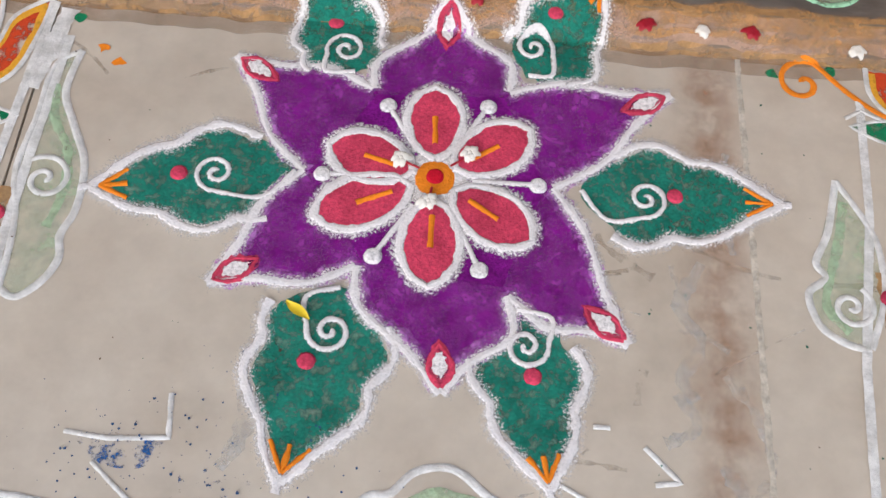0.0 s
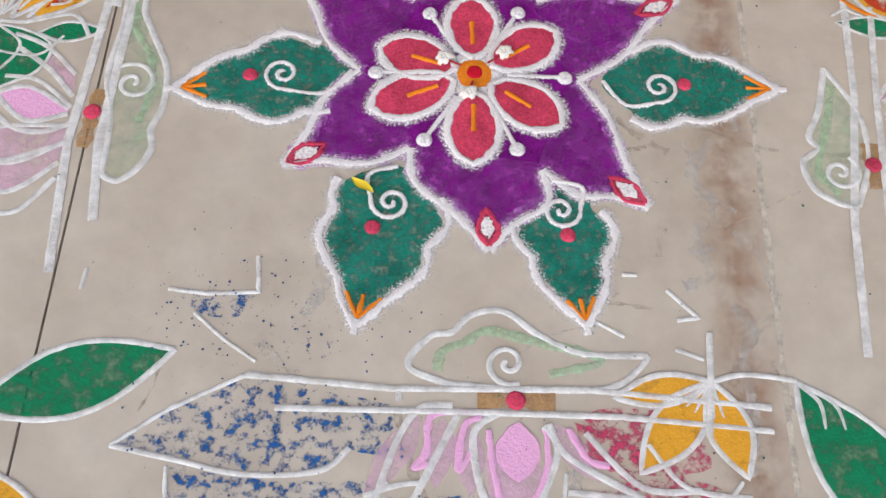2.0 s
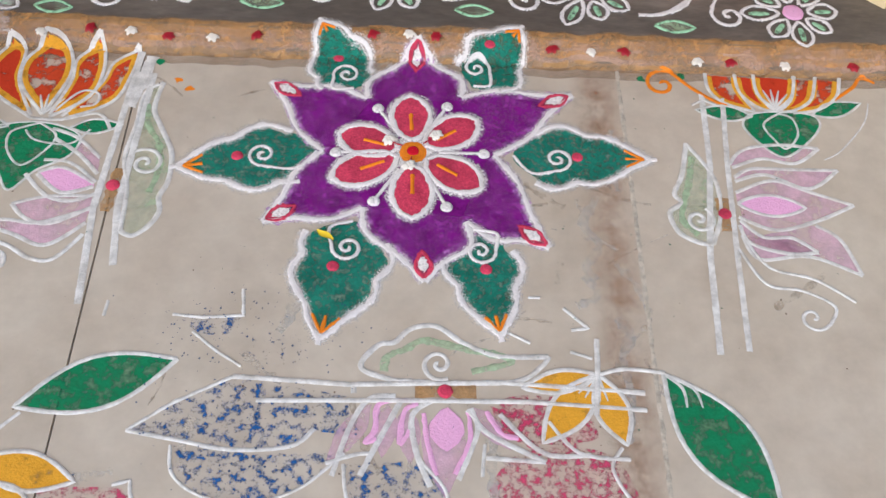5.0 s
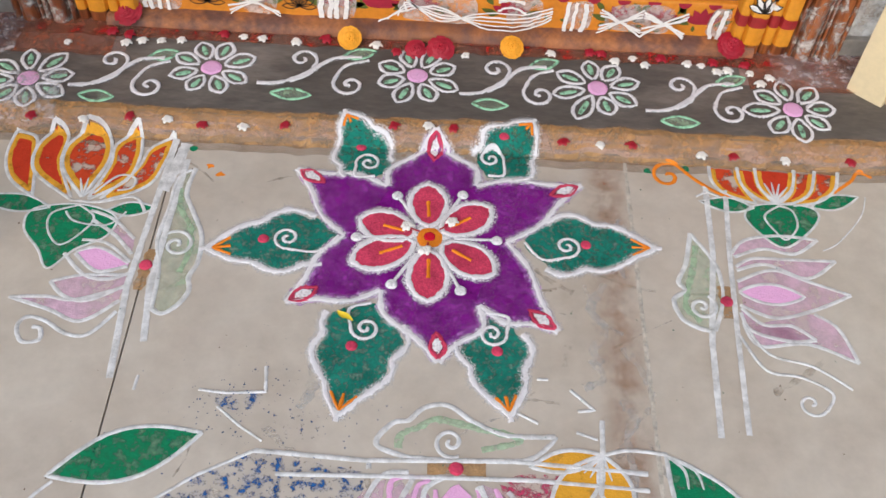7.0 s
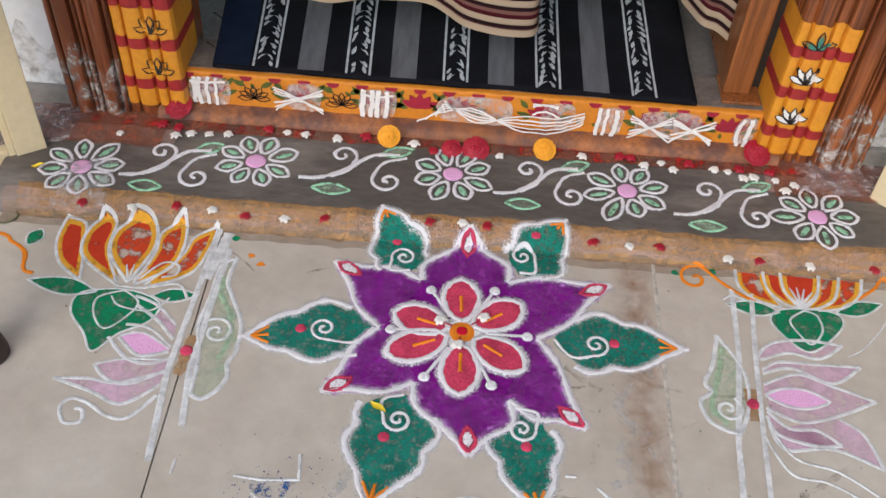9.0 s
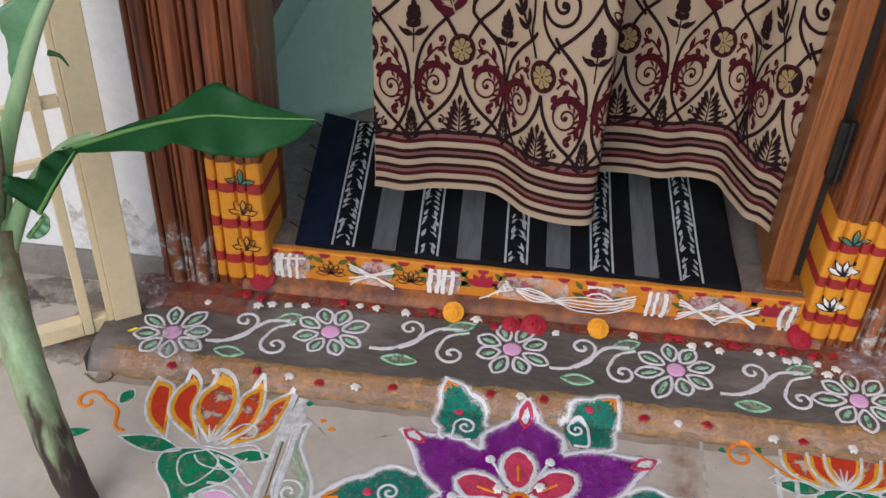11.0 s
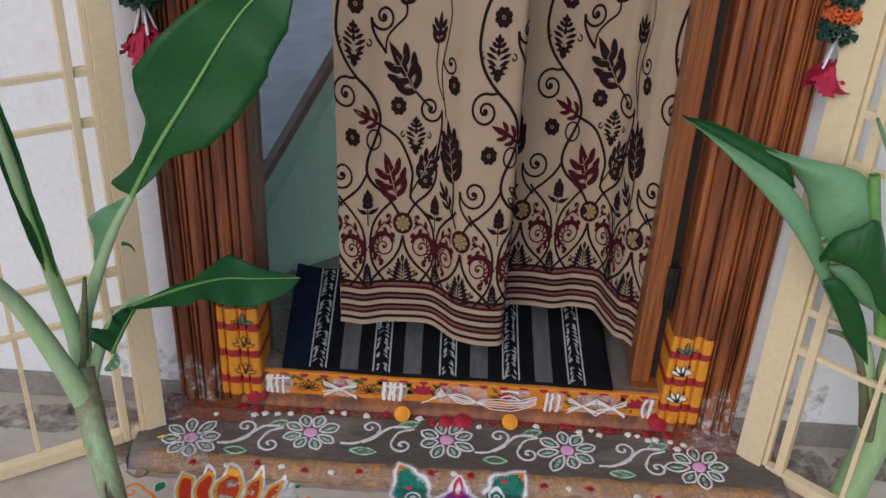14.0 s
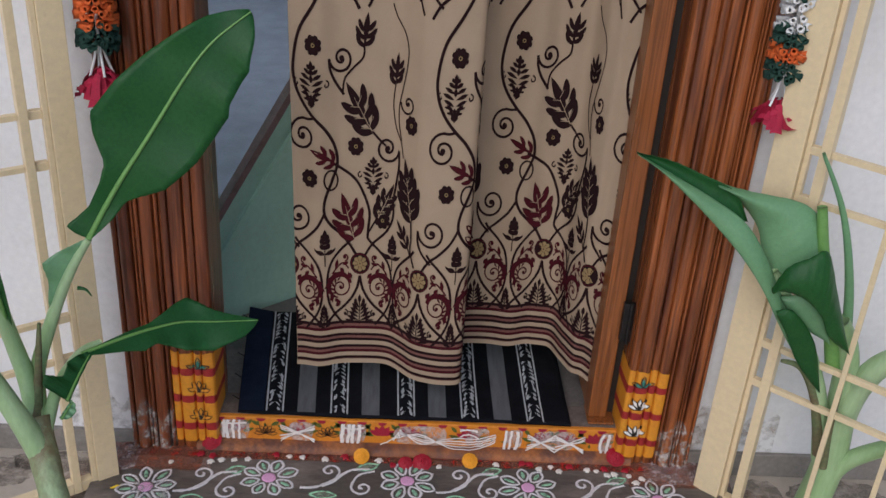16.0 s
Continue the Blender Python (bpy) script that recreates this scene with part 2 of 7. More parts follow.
# ---- stone platform inside ----
plat = thing("stone_platform", "built-in platform with green front and dark polished top", "platform", (0, 0, 0))
M_GRANITE = material("dark_polished_stone", (0.072, 0.050, 0.052), rough=0.5, vary=0.2, scale=10, fine=120, bump=0.03)
M_EDGE = material("brown_stone_edge", (0.27, 0.17, 0.16), rough=0.45, vary=0.25, scale=40, fine=160, bump=0.1)
bm = bmesh.new()


def plan_box(bm, plan, z0, z1):
    lo = [bm.verts.new((x, y, z0)) for x, y in plan]
    hi = [bm.verts.new((x, y, z1)) for x, y in plan]
    n = len(plan)
    for i in range(n):
        bm.faces.new((lo[i], lo[(i + 1) % n], hi[(i + 1) % n], hi[i]))
    bm.faces.new(lo[::-1])
    bm.faces.new(hi)
    return bm


part("top_slab", plan_box(bmesh.new(), [(-2.1, 0.80), (-0.70, 0.70), (-0.46, 0.885), (0.90, 2.03), (0.90, 3.3), (-2.1, 3.3)], 0.38, 0.412), M_GRANITE, plat, "dark grey polished stone top")
part("front", plan_box(bmesh.new(), [(-2.0, 0.86), (-0.72, 0.76), (-0.48, 0.94), (0.85, 2.06), (0.85, 3.2), (-2.0, 3.2)], ROOM_Z, 0.3795), M_GREEN, plat)
parapet = thing("stair_parapet", "mint green sloping side wall with brown stone edge", "parapet", (-0.46, 0.83, ROOM_Z))
parapet.rotation_euler = (0, 0, radians(40))


def sloped(z_low, z_high, a0, a1, d0, d1):
    """A slab standing along the parapet's own x, between two rising lines; z counts from the room's floor."""
    bm = bmesh.new()
    rise = 1.3
    lo = [bm.verts.new((a, d, (z_low + rise * a) if z_low is not None else 0.0)) for a, d in ((a0, d0), (a1, d0), (a1, d1), (a0, d1))]
    hi = [bm.verts.new((a, d, z_high + rise * a)) for a, d in ((a0, d0), (a1, d0), (a1, d1), (a0, d1))]
    for i in range(4):
        bm.faces.new((lo[i], lo[(i + 1) % 4], hi[(i + 1) % 4], hi[i]))
    bm.faces.new(lo[::-1])
    bm.faces.new(hi)
    return bm


part("upper_wall", sloped(None, 0.365, -0.20, 0.90, 0.010, 0.028), M_GREEN, parapet)
part("lower_wall", sloped(None, 0.285, -0.20, 0.90, 0.0, 0.0098), M_GREEN, parapet, "mint green lower band standing slightly proud")
part("stone_edge", sloped(0.3655, 0.395, -0.20, 0.90, 0.004, 0.032), M_EDGE, parapet, "brown stone edge strip")
M_SHEER = material("pale_blue_cotton", (0.62, 0.72, 0.86), rough=0.85, vary=0.06, scale=10, fine=300, bump=0.1, spec=0.1)
M_SHEER.node_tree.nodes["Principled BSDF"].inputs["Transmission Weight"].default_value = 0.0
tr = M_SHEER.node_tree.nodes.new("ShaderNodeBsdfTranslucent")
tr.inputs[0].default_value = (0.72, 0.82, 0.95, 1)
mx = M_SHEER.node_tree.nodes.new("ShaderNodeMixShader")
mx.inputs[0].default_value = 0.65
M_SHEER.node_tree.links.new(M_SHEER.node_tree.nodes["Principled BSDF"].outputs[0], mx.inputs[1])
M_SHEER.node_tree.links.new(tr.outputs[0], mx.inputs[2])
M_SHEER.node_tree.links.new(mx.outputs[0], M_SHEER.node_tree.nodes["Material Output"].inputs[0])
window_lamp = bpy.data.lights.new("window_daylight", "AREA")
window_lamp.shape, window_lamp.size, window_lamp.size_y, window_lamp.energy, window_lamp.color = "RECTANGLE", 1.65, 1.2, 30, (0.82, 0.91, 1.0)
wl = new("window_daylight", window_lamp)
wl.matrix_world = look((-1.05, 3.66, 1.375), (-1.05, 2.0, 1.2))
# Added fill light to brighten the green parapet; its wall opening is unseen.
side_fill_lamp = bpy.data.lights.new("side_fill_light", "AREA")
side_fill_lamp.shape, side_fill_lamp.size, side_fill_lamp.size_y, side_fill_lamp.energy, side_fill_lamp.color = "RECTANGLE", 1.1, 1.1, 16, (0.86, 0.93, 1.0)
sl = new("side_fill_light", side_fill_lamp)
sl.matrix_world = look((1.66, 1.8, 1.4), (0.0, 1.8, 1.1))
bm = bmesh.new()
cells(bm, [[(-2.0 + 1.9 * i / 120, 3.555 + 0.024 * math.sin(i * 0.55) + 0.012 * math.sin(i * 1.27), z) for i in range(121)] for z in (0.474, 1.2, 2.15)])
sheer = link("window_curtain", bm, M_SHEER, smooth=True)
tagged(sheer, "pale blue cotton window curtain at the back of the room", "curtain")
rail = link("curtain_rail", rod([(-2.1, 3.60, 2.15), (-2.08, 3.555, 2.15), (-0.02, 3.555, 2.15), (0.0, 3.60, 2.15)], 0.01), M_EDGE, sheer)
win = thing("window_1", "open window behind the pale curtain", "window", (0, 0, 0), kind="structure")
for k in range(9):
    x = -1.9 + 1.7 * k / 8
    part("window_bar", box(x - 0.008, x + 0.008, 3.62, 3.64, 0.75, 2.0), M_EDGE, win)

# ---- powder drawings on the floor ----
P_WHITE = powder("white_rangoli_powder", (0.86, 0.83, 0.83), cover=0.90, scale=330, soft=0.22, grain=0.16)
P_POURED = powder("poured_white_powder", (0.78, 0.745, 0.75), cover=0.06, scale=380, soft=0.10, grain=0.16, body=0.46)
P_CHALK = powder("thin_white_chalk", (0.74, 0.73, 0.72), cover=0.95, scale=45, soft=0.3, grain=0.08)
P_PURPLE = powder("purple_powder", (0.225, 0.010, 0.235), cover=1.0, scale=60, soft=0.18, grain=0.45)
P_DUST = powder("scattered_white_dust", (0.84, 0.81, 0.81), cover=0.02, scale=520, soft=0.10, grain=0.1, body=0.24)
P_LILAC = powder("pale_purple_dust", (0.36, 0.06, 0.38), cover=0.38, scale=70, soft=0.2, grain=0.3)
P_BLUESPARSE = powder("scattered_blue_powder", (0.05, 0.12, 0.30), cover=0.22, scale=110, soft=0.04)
P_MAUVE = powder("mauve_dust", (0.55, 0.22, 0.60), cover=0.45, scale=120, soft=0.16, grain=0.2)
P_TEAL = powder("teal_green_powder", (0.014, 0.225, 0.165), cover=0.80, scale=110, soft=0.2, grain=0.4)
P_TIPMARK = powder("worn_crimson_powder", (0.66, 0.06, 0.13), cover=0.66, scale=120, soft=0.2, grain=0.3)
P_CRIMSON = powder("crimson_powder", (0.68, 0.065, 0.13), cover=1.0, grain=0.38)
P_ORANGE = powder("orange_powder", (0.83, 0.24, 0.022), cover=0.93, scale=150, grain=0.15)
P_RED = powder("red_powder", (0.58, 0.01, 0.03), cover=1.0, grain=0.2)
P_REDPAINT = powder("worn_red_paint", (0.60, 0.065, 0.022), cover=0.60, scale=34, soft=0.05, grain=0.12)
P_REDSOLID = powder("solid_red_paint", (0.58, 0.05, 0.02), cover=0.88, scale=60, soft=0.06, grain=0.12)
P_MUSTARD = powder("mustard_paint", (0.76, 0.37, 0.04), cover=0.86, scale=60, soft=0.12, grain=0.12)
P_GREEN = powder("worn_green_paint", (0.006, 0.21, 0.092), cover=0.80, scale=60, soft=0.20, grain=0.15)
P_PINK = powder("thin_pink_paint", (0.82, 0.52, 0.68), cover=0.44, scale=24, soft=0.3, grain=0.06)
P_PINKFULL = powder("pink_paint", (0.80, 0.42, 0.66), cover=0.98, scale=60, grain=0.06)
P_PALE = powder("pale_green_chalk", (0.50, 0.64, 0.44), cover=0.17, scale=40, soft=0.3, grain=0.1)
P_MINT = powder("mint_green_chalk", (0.34, 0.62, 0.41), cover=0.74, scale=120, soft=0.12, grain=0.1)
P_SWIRL = powder("faint_green_swirl", (0.46, 0.64, 0.42), cover=0.52, scale=90, soft=0.3, grain=0.1)
P_BLUE = powder("worn_blue_powder", (0.03, 0.13, 0.36), cover=0.37, scale=95, soft=0.06, grain=0.3)
P_ROSE = powder("worn_rose_paint", (0.60, 0.07, 0.16), cover=0.40, scale=110, soft=0.09, grain=0.1)
P_TURMERIC = powder("turmeric_smear", (0.54, 0.31, 0.14), cover=0.66, scale=36, soft=0.3, grain=0.3)
P_VERMILION = powder("vermilion_smear", (0.36, 0.12, 0.065), cover=0.56, scale=30, soft=0.3, grain=0.3)
P_MILK = powder("dried_white_splash", (0.62, 0.60, 0.57), cover=0.4, scale=26, soft=0.2, grain=0.1)
P_SPLASHED = powder("pale_foot_splash", (0.60, 0.55, 0.50), cover=0.32, scale=60, soft=0.12, grain=0.1)
P_BAND = powder("brown_band_stain", (0.42, 0.23, 0.14), cover=0.34, scale=30, soft=0.22, grain=0.2)
nt_ = P_BAND.node_tree
sx = nt_.nodes.new("ShaderNodeSeparateXYZ")
nt_.links.new(nt_.nodes.new("ShaderNodeTexCoord").outputs["Object"], sx.inputs[0])
off_ = nt_.nodes.new("ShaderNodeMath")
off_.operation, off_.inputs[1].default_value = "SUBTRACT", 0.238
away = nt_.nodes.new("ShaderNodeMath")
away.operation = "ABSOLUTE"
fade = nt_.nodes.new("ShaderNodeMapRange")
fade.inputs["From Min"].default_value, fade.inputs["From Max"].default_value, fade.inputs["To Min"].default_value, fade.inputs["To Max"].default_value = 0.0, 0.036, 0.95, 0.0
both = nt_.nodes.new("ShaderNodeMath")
both.operation = "MULTIPLY"
bs_ = nt_.nodes["Principled BSDF"]
nt_.links.new(sx.outputs["X"], off_.inputs[0])
nt_.links.new(off_.outputs[0], away.inputs[0])
nt_.links.new(away.outputs[0], fade.inputs[0])
nt_.links.new(fade.outputs[0], both.inputs[0])
nt_.links.new(bs_.inputs["Alpha"].links[0].from_socket, both.inputs[1])
nt_.links.new(both.outputs[0], bs_.inputs["Alpha"])
P_DIRT = powder("brown_stain", (0.42, 0.29, 0.20), cover=0.36, scale=14, soft=0.4, grain=0.2)


def wob(x, y, s):
    return noise.noise(Vector((x * s, y * s, 3.7)))


def fill(name, outline, mat, parent, z=0.001, ground=0.0, label="", rough=0.0016):
    """A patch of colour laid on the ground inside a closed line, with an uneven edge."""
    pts = []
    n = len(outline)
    for i in range(n):
        a, b = Vector(outline[i]), Vector(outline[(i + 1) % n])
        k = max(1, int((b - a).length / 0.005))
        pts += [a.lerp(b, j / k) for j in range(k)]
    bm = bmesh.new()
    ring = [bm.verts.new((p.x + wob(p.x, p.y, 300) * rough, p.y + wob(p.y, p.x, 300) * rough, (ground or slab_height(p.y)) + z)) for p in pts]
    f = bm.faces.new(ring)
    if f.normal.z < 0 or f.calc_area() and f.normal.z < 0:
        f.normal_flip()
    bmesh.ops.triangulate(bm, faces=[f])
    if not ground and max(p.y for p in pts) > 0.158:
        for y in (0.158, 0.163, 0.167, 0.171, 0.177, 0.184, 0.192, 0.20):
            bmesh.ops.bisect_plane(bm, geom=list(bm.verts) + list(bm.edges) + list(bm.faces), plane_co=(0, y, 0), plane_no=(0, 1, 0))
        for v in bm.verts:
            v.co.z = slab_height(v.co.y) + z
    return part(name, bm, mat, parent, label)


def stroke(name, line, width, mat, parent, z=0.0006, ground=0.0, high=0.0022, label="", rough=0.25, taper=False):
    """A poured line: a low bank of uneven width along the points."""
    pts = [Vector(line[0])]
    for p in line[1:]:
        p = Vector(p)
        d = (p - pts[-1]).length
        k = max(1, int(d / 0.0035))
        a = pts[-1]
        pts += [a.lerp(p, (j + 1) / k) for j in range(k)]
    if mat is P_CHALK:
        rough, high = rough * 0.5, high * 0.45
    if mat is P_WHITE:
        mat, width, rough = P_POURED, width * 1.35, rough * 0.9
    n = len(pts)
    rows = []
    for i, p in enumerate(pts):
        d = pts[min(i + 2, n - 1)] - pts[max(i - 2, 0)]
        d = d.normalized() if d.length > 1e-6 else Vector((1, 0))
        s = Vector((-d.y, d.x))
        w = width / 2 * (1 + rough * 0.9 * wob(p.x, p.y, 150))
        if taper:
            w *= 0.25 + 0.75 * math.sin(math.pi * min(1, 0.15 + 0.85 * i / n))
        sides = (1 + rough * 0.7 * wob(p.y + 5, p.x, 170), 1 + rough * 0.7 * wob(p.y - 5, p.x, 170))
        row = []
        for f, h in ((1.0, 0.0), (0.5, 0.8), (0.0, 1.0), (-0.5, 0.85), (-1.0, 0.0)):
            q = p + s * w * f * sides[0 if f > 0 else 1]
            row.append((q.x, q.y, (ground or slab_height(q.y)) + z + high * h))
        rows.append(row)
    bm = bmesh.new()
    cells(bm, rows)
    ob = part(name, bm, mat, parent, label)
    if mat in (P_POURED, P_DUST):
        dense = ob.data.attributes.new("body", "FLOAT", "POINT")
        dense.data.foreach_set("value", [0.0, 0.75, 1.0, 0.75, 0.0] * n)
    return ob


def dot(name, x, y, r, mat, parent, z=0.001, ground=0.0, high=0.003):
    bm = bmesh.new()
    rows = []
    for k, (f, h) in enumerate(((1.0, 0.0), (0.75, 0.8), (0.3, 1.0), (0.02, 1.0))):
        rows.append([(x + r * f * math.cos(a) * (1 + 0.12 * wob(x + math.cos(a), y + math.sin(a), 2.2)), y + r * f * math.sin(a) * (1 + 0.12 * wob(x - math.cos(a), y + math.sin(a), 2.2)), (ground or slab_height(y)) + z + high * h) for a in (2 * math.pi * i / 14 for i in range(15))])
    cells(bm, rows)
    return part(name, bm, mat, parent)


def petal(base, tip, width, widest=0.45, blunt=0.0, n=12):
    """The outline of a petal from base to tip; blunt rounds the tip off."""
    b, t = Vector(base), Vector(tip)
    d = t - b
    s = Vector((-d.y, d.x)).normalized()
    out = []
    for side in (1, -1):
        for i in range(n + 1):
            u = i / n
            v = (u / widest) * 0.5 if u < widest else 0.5 + 0.5 * (u - widest) / (1 - widest)
            w = math.sin(math.pi * v)
            if blunt:
                w = w * (1 - blunt) + math.sqrt(max(0.0, math.sin(math.pi * v))) * blunt
            out.append((side, u, b + d * u + s * side * w * width / 2))
    left = [p for q, u, p in out if q == 1]
    right = [p for q, u, p in out if q == -1]
    return left + right[::-1][1:-1]


def ogee(base_a, base_b, tip, bulge):
    """The outline of a pointed petal on the base a-b, with sides that swell out and draw in before the tip."""
    a, b, t = Vector(base_a), Vector(base_b), Vector(tip)
    mid = (a + b) / 2
    ax = (t - mid).normalized()
    sd = (b - a).normalized()
    h = (t - mid).length
    w = (b - a).length / 2
    left = [a, mid + ax * h * 0.38 - sd * w * bulge, mid + ax * h * 0.68 - sd * w * bulge * 0.42, t]
    right = [b, mid + ax * h * 0.38 + sd * w * bulge, mid + ax * h * 0.68 + sd * w * bulge * 0.42, t]
    return smooth_line(left, 7), smooth_line(right, 7)


def spiral(cx, cy, r, turns, start, hand=1, n=40):
    """From the middle outwards to the angle start (degrees)."""
    return [Vector((cx + r * (i / n) * math.cos(radians(start) - hand * 2 * math.pi * turns * (1 - i / n)), cy + r * (i / n) * math.sin(radians(start) - hand * 2 * math.pi * turns * (1 - i / n)))) for i in range(2, n + 1)]


def closed(line):
    return list(line) + [line[0]]


# the large flower
rangoli = thing("rangoli_flower", "purple and crimson powder flower with teal leaves on stone floor", "rangoli", (0, 0, 0))
TIPS = [(0.002, 0.178), (0.205, 0.107), (0.163, -0.138), (0.018, -0.190), (-0.174, -0.113), (-0.186, 0.112)]
NOTCH = [(-0.061, 0.088), (0.060, 0.096), (0.101, -0.000), (0.066, -0.104), (-0.058, -0.088), (-0.111, -0.002)]
for i, tip in enumerate(TIPS):
    a, b = NOTCH[i], NOTCH[(i + 1) % 6]
    l, r = ogee(a, b, tip, 0.98 if i in (0, 3) else 0.84)
    p = fill("petal", l + r[::-1][1:] + [Vector((0, 0))], P_PURPLE, rangoli, 0.0012 + 0.0001 * i, label="deep purple powder petal")
    for q in (l, r):
        stroke("outline", q, 0.0078, P_WHITE, p, rough=0.7)
        stroke("scattered_dust", q, 0.021, P_DUST, p, z=0.0018, high=0.0005, rough=0.4)
    fill("mottled_patch", [Vector((0, 0)).lerp(v, 0.93) for v in l + r[::-1][1:]], P_LILAC, p, 0.0021)
    for q in (l, r):
        stroke("dusted_edge", [v * 0.97 for v in q], 0.016, P_MAUVE, p, z=0.0016, high=0.0006, rough=0.5)
    t = Vector(tip)
    fill("tip_mark", petal(t * 0.985, t * 0.77, 0.023, 0.45), P_TIPMARK, p, 0.0026, rough=0.003)
    stroke("tip_rim", closed(petal(t * 0.975, t * 0.79, 0.019, 0.45)), 0.0036, P_CRIMSON, p, z=0.0028, high=0.0006, rough=0.8)
    fill("tip_heart", petal(t * 0.945, t * 0.82, 0.0125, 0.5), P_WHITE, p, 0.0034, rough=0.003)
INNER = [(-0.006, 0.094), (0.080, 0.056), (0.084, -0.054), (0.001, -0.102), (-0.097, -0.046), (-0.093, 0.026)]
for x, y in INNER:
    t = Vector((x, y))
    o = petal(t * 0.24, t * 0.97, 0.043, 0.55, 0.85)
    big = petal(t * 0.17, t * 1.03, 0.056, 0.55, 0.85)
    p = fill("inner_petal", big, P_WHITE, rangoli, 0.0022, label="crimson powder petal with white rim", rough=0.004)
    fill("crimson_fill", o, P_CRIMSON, p, 0.0036)
    stroke("white_rim", closed(petal(t * 0.2, t, 0.049, 0.55, 0.85)), 0.0076, P_WHITE, p, z=0.002, high=0.0028, rough=0.6)
    stroke("scattered_dust", closed(petal(t * 0.18, t * 1.03, 0.055, 0.55, 0.85)), 0.015, P_DUST, p, z=0.0024, high=0.0006, rough=0.4)
    stroke("orange_vein", [t * 0.36, t * 0.66], 0.0048, P_ORANGE, p, z=0.0036, high=0.0018)
for x, y in ((-0.046, 0.071), (0.042, 0.078), (0.088, 0.001), (0.042, -0.083), (-0.045, -0.078), (-0.095, -0.004)):
    v = Vector((x, y))
    st = stroke("stamen", [v * 0.36, v * 0.7, v * 0.96], 0.0048, P_WHITE, rangoli, z=0.0018, high=0.0024)
    dot("stamen_tip", x, y, 0.0078, P_WHITE, st, z=0.002, high=0.0035)
c = fill("flower_centre", [(0.027 * math.cos(a), 0.027 * math.sin(a)) for a in (2 * math.pi * i / 24 for i in range(24))], P_WHITE, rangoli, 0.0026, label="white, orange and red powder centre")
dot("orange_disc", 0, 0, 0.0175, P_ORANGE, c, z=0.0028, high=0.001)
dot("red_disc", 0, 0.001, 0.0078, P_RED, c, z=0.0040, high=0.002)
# base, tip, width, side on which the scroll sits, waviness start
LEAVES = [((-0.108, -0.001), (-0.285, -0.034), 0.094, 1, 0.3), ((0.114, 0.000), (0.296, 0.002), 0.092, -1, 1.3), ((-0.066, -0.098), (-0.095, -0.267), 0.104, -1, 2.1), ((0.072, -0.106), (0.103, -0.258), 0.082, 1, 0.9), ((-0.076, 0.098), (-0.126, 0.196), 0.078, 1, 2.9), ((0.072, 0.110), (0.138, 0.196), 0.082, -1, 0.1)]
MARKS = [((-0.215, -0.014), (-0.184, -0.011)), ((0.205, 0.002), (0.180, -0.003)), ((-0.087, -0.172), (-0.072, -0.146)), ((0.088, -0.170), (0.082, -0.146)), ((-0.102, 0.158), (-0.089, 0.128)), ((0.097, 0.171), (0.080, 0.147))]
for (b, t, w, hand, ph), (dt, sp) in zip(LEAVES, MARKS):
    b, t = Vector(b), Vector(t)
    d = t - b
    s = Vector((-d.y, d.x)).normalized()
    left, right = [], []
    for i in range(31):
        u = i / 30
        base_w = math.sin(math.pi * min(1, u ** 0.72)) ** 0.85 if u < 1 else 0
        sc = 1 + 0.24 * abs(math.sin(8.5 * u + ph)) - 0.12
        left.append(b + d * u + s * base_w * w / 2 * sc)
        right.append(b + d * u - s * base_w * w / 2 * (1 + 0.24 * abs(math.sin(8.0 * u + ph + 1.1)) - 0.12))
    inner = [b + d * 0.02 + (p - b - d * 0.5) * 0.90 + d * 0.48 for p in left + right[::-1][1:-1]]
    lift = 0.0012 if t.y > 0.15 else 0.0
    lf = fill("leaf", inner, P_TEAL, rangoli, 0.0009 + lift, label="teal green powder leaf with white scroll", rough=0.004)
    for q in ((left[9:], right[9:]) if abs(t.x - 0.103) < 0.01 else (left[6:], right[6:])):
        stroke("outline", q, 0.0055 if lift else 0.0074, P_WHITE, lf, z=0.0006 + lift, rough=0.8)
        stroke("scattered_dust", q, 0.022, P_DUST, lf, z=0.0012 + lift, high=0.0005, rough=0.4)
    stroke("tip_dab", [t - d * 0.03, t + d * 0.05], 0.007, P_WHITE, lf, z=0.0006 + lift)
    dv = Vector(sp)
    a0 = math.degrees(math.atan2((b - dv).y, (b - dv).x)) - 90 * hand
    sl = spiral(sp[0], sp[1], 0.0185, 1.7, a0, hand)
    stroke("scroll", sl + smooth_line([sl[-1], (sl[-1] + b) / 2 + s * hand * 0.016, b + d * 0.06], 5)[1:], 0.0045, P_WHITE, lf, z=0.0012 + 1.5 * lift)
    dot("red_spot", dt[0], dt[1], 0.0074, P_CRIMSON, lf, z=0.0012 + 1.5 * lift, high=0.0028)
    for k in (-0.2, 0.0, 0.2):
        e = t - d * 0.17 + s * k * w * 0.75
        stroke("orange_dash", [t - d * 0.04, e], 0.004, P_ORANGE, lf, z=0.0014 + lift, high=0.0014, rough=0.6)


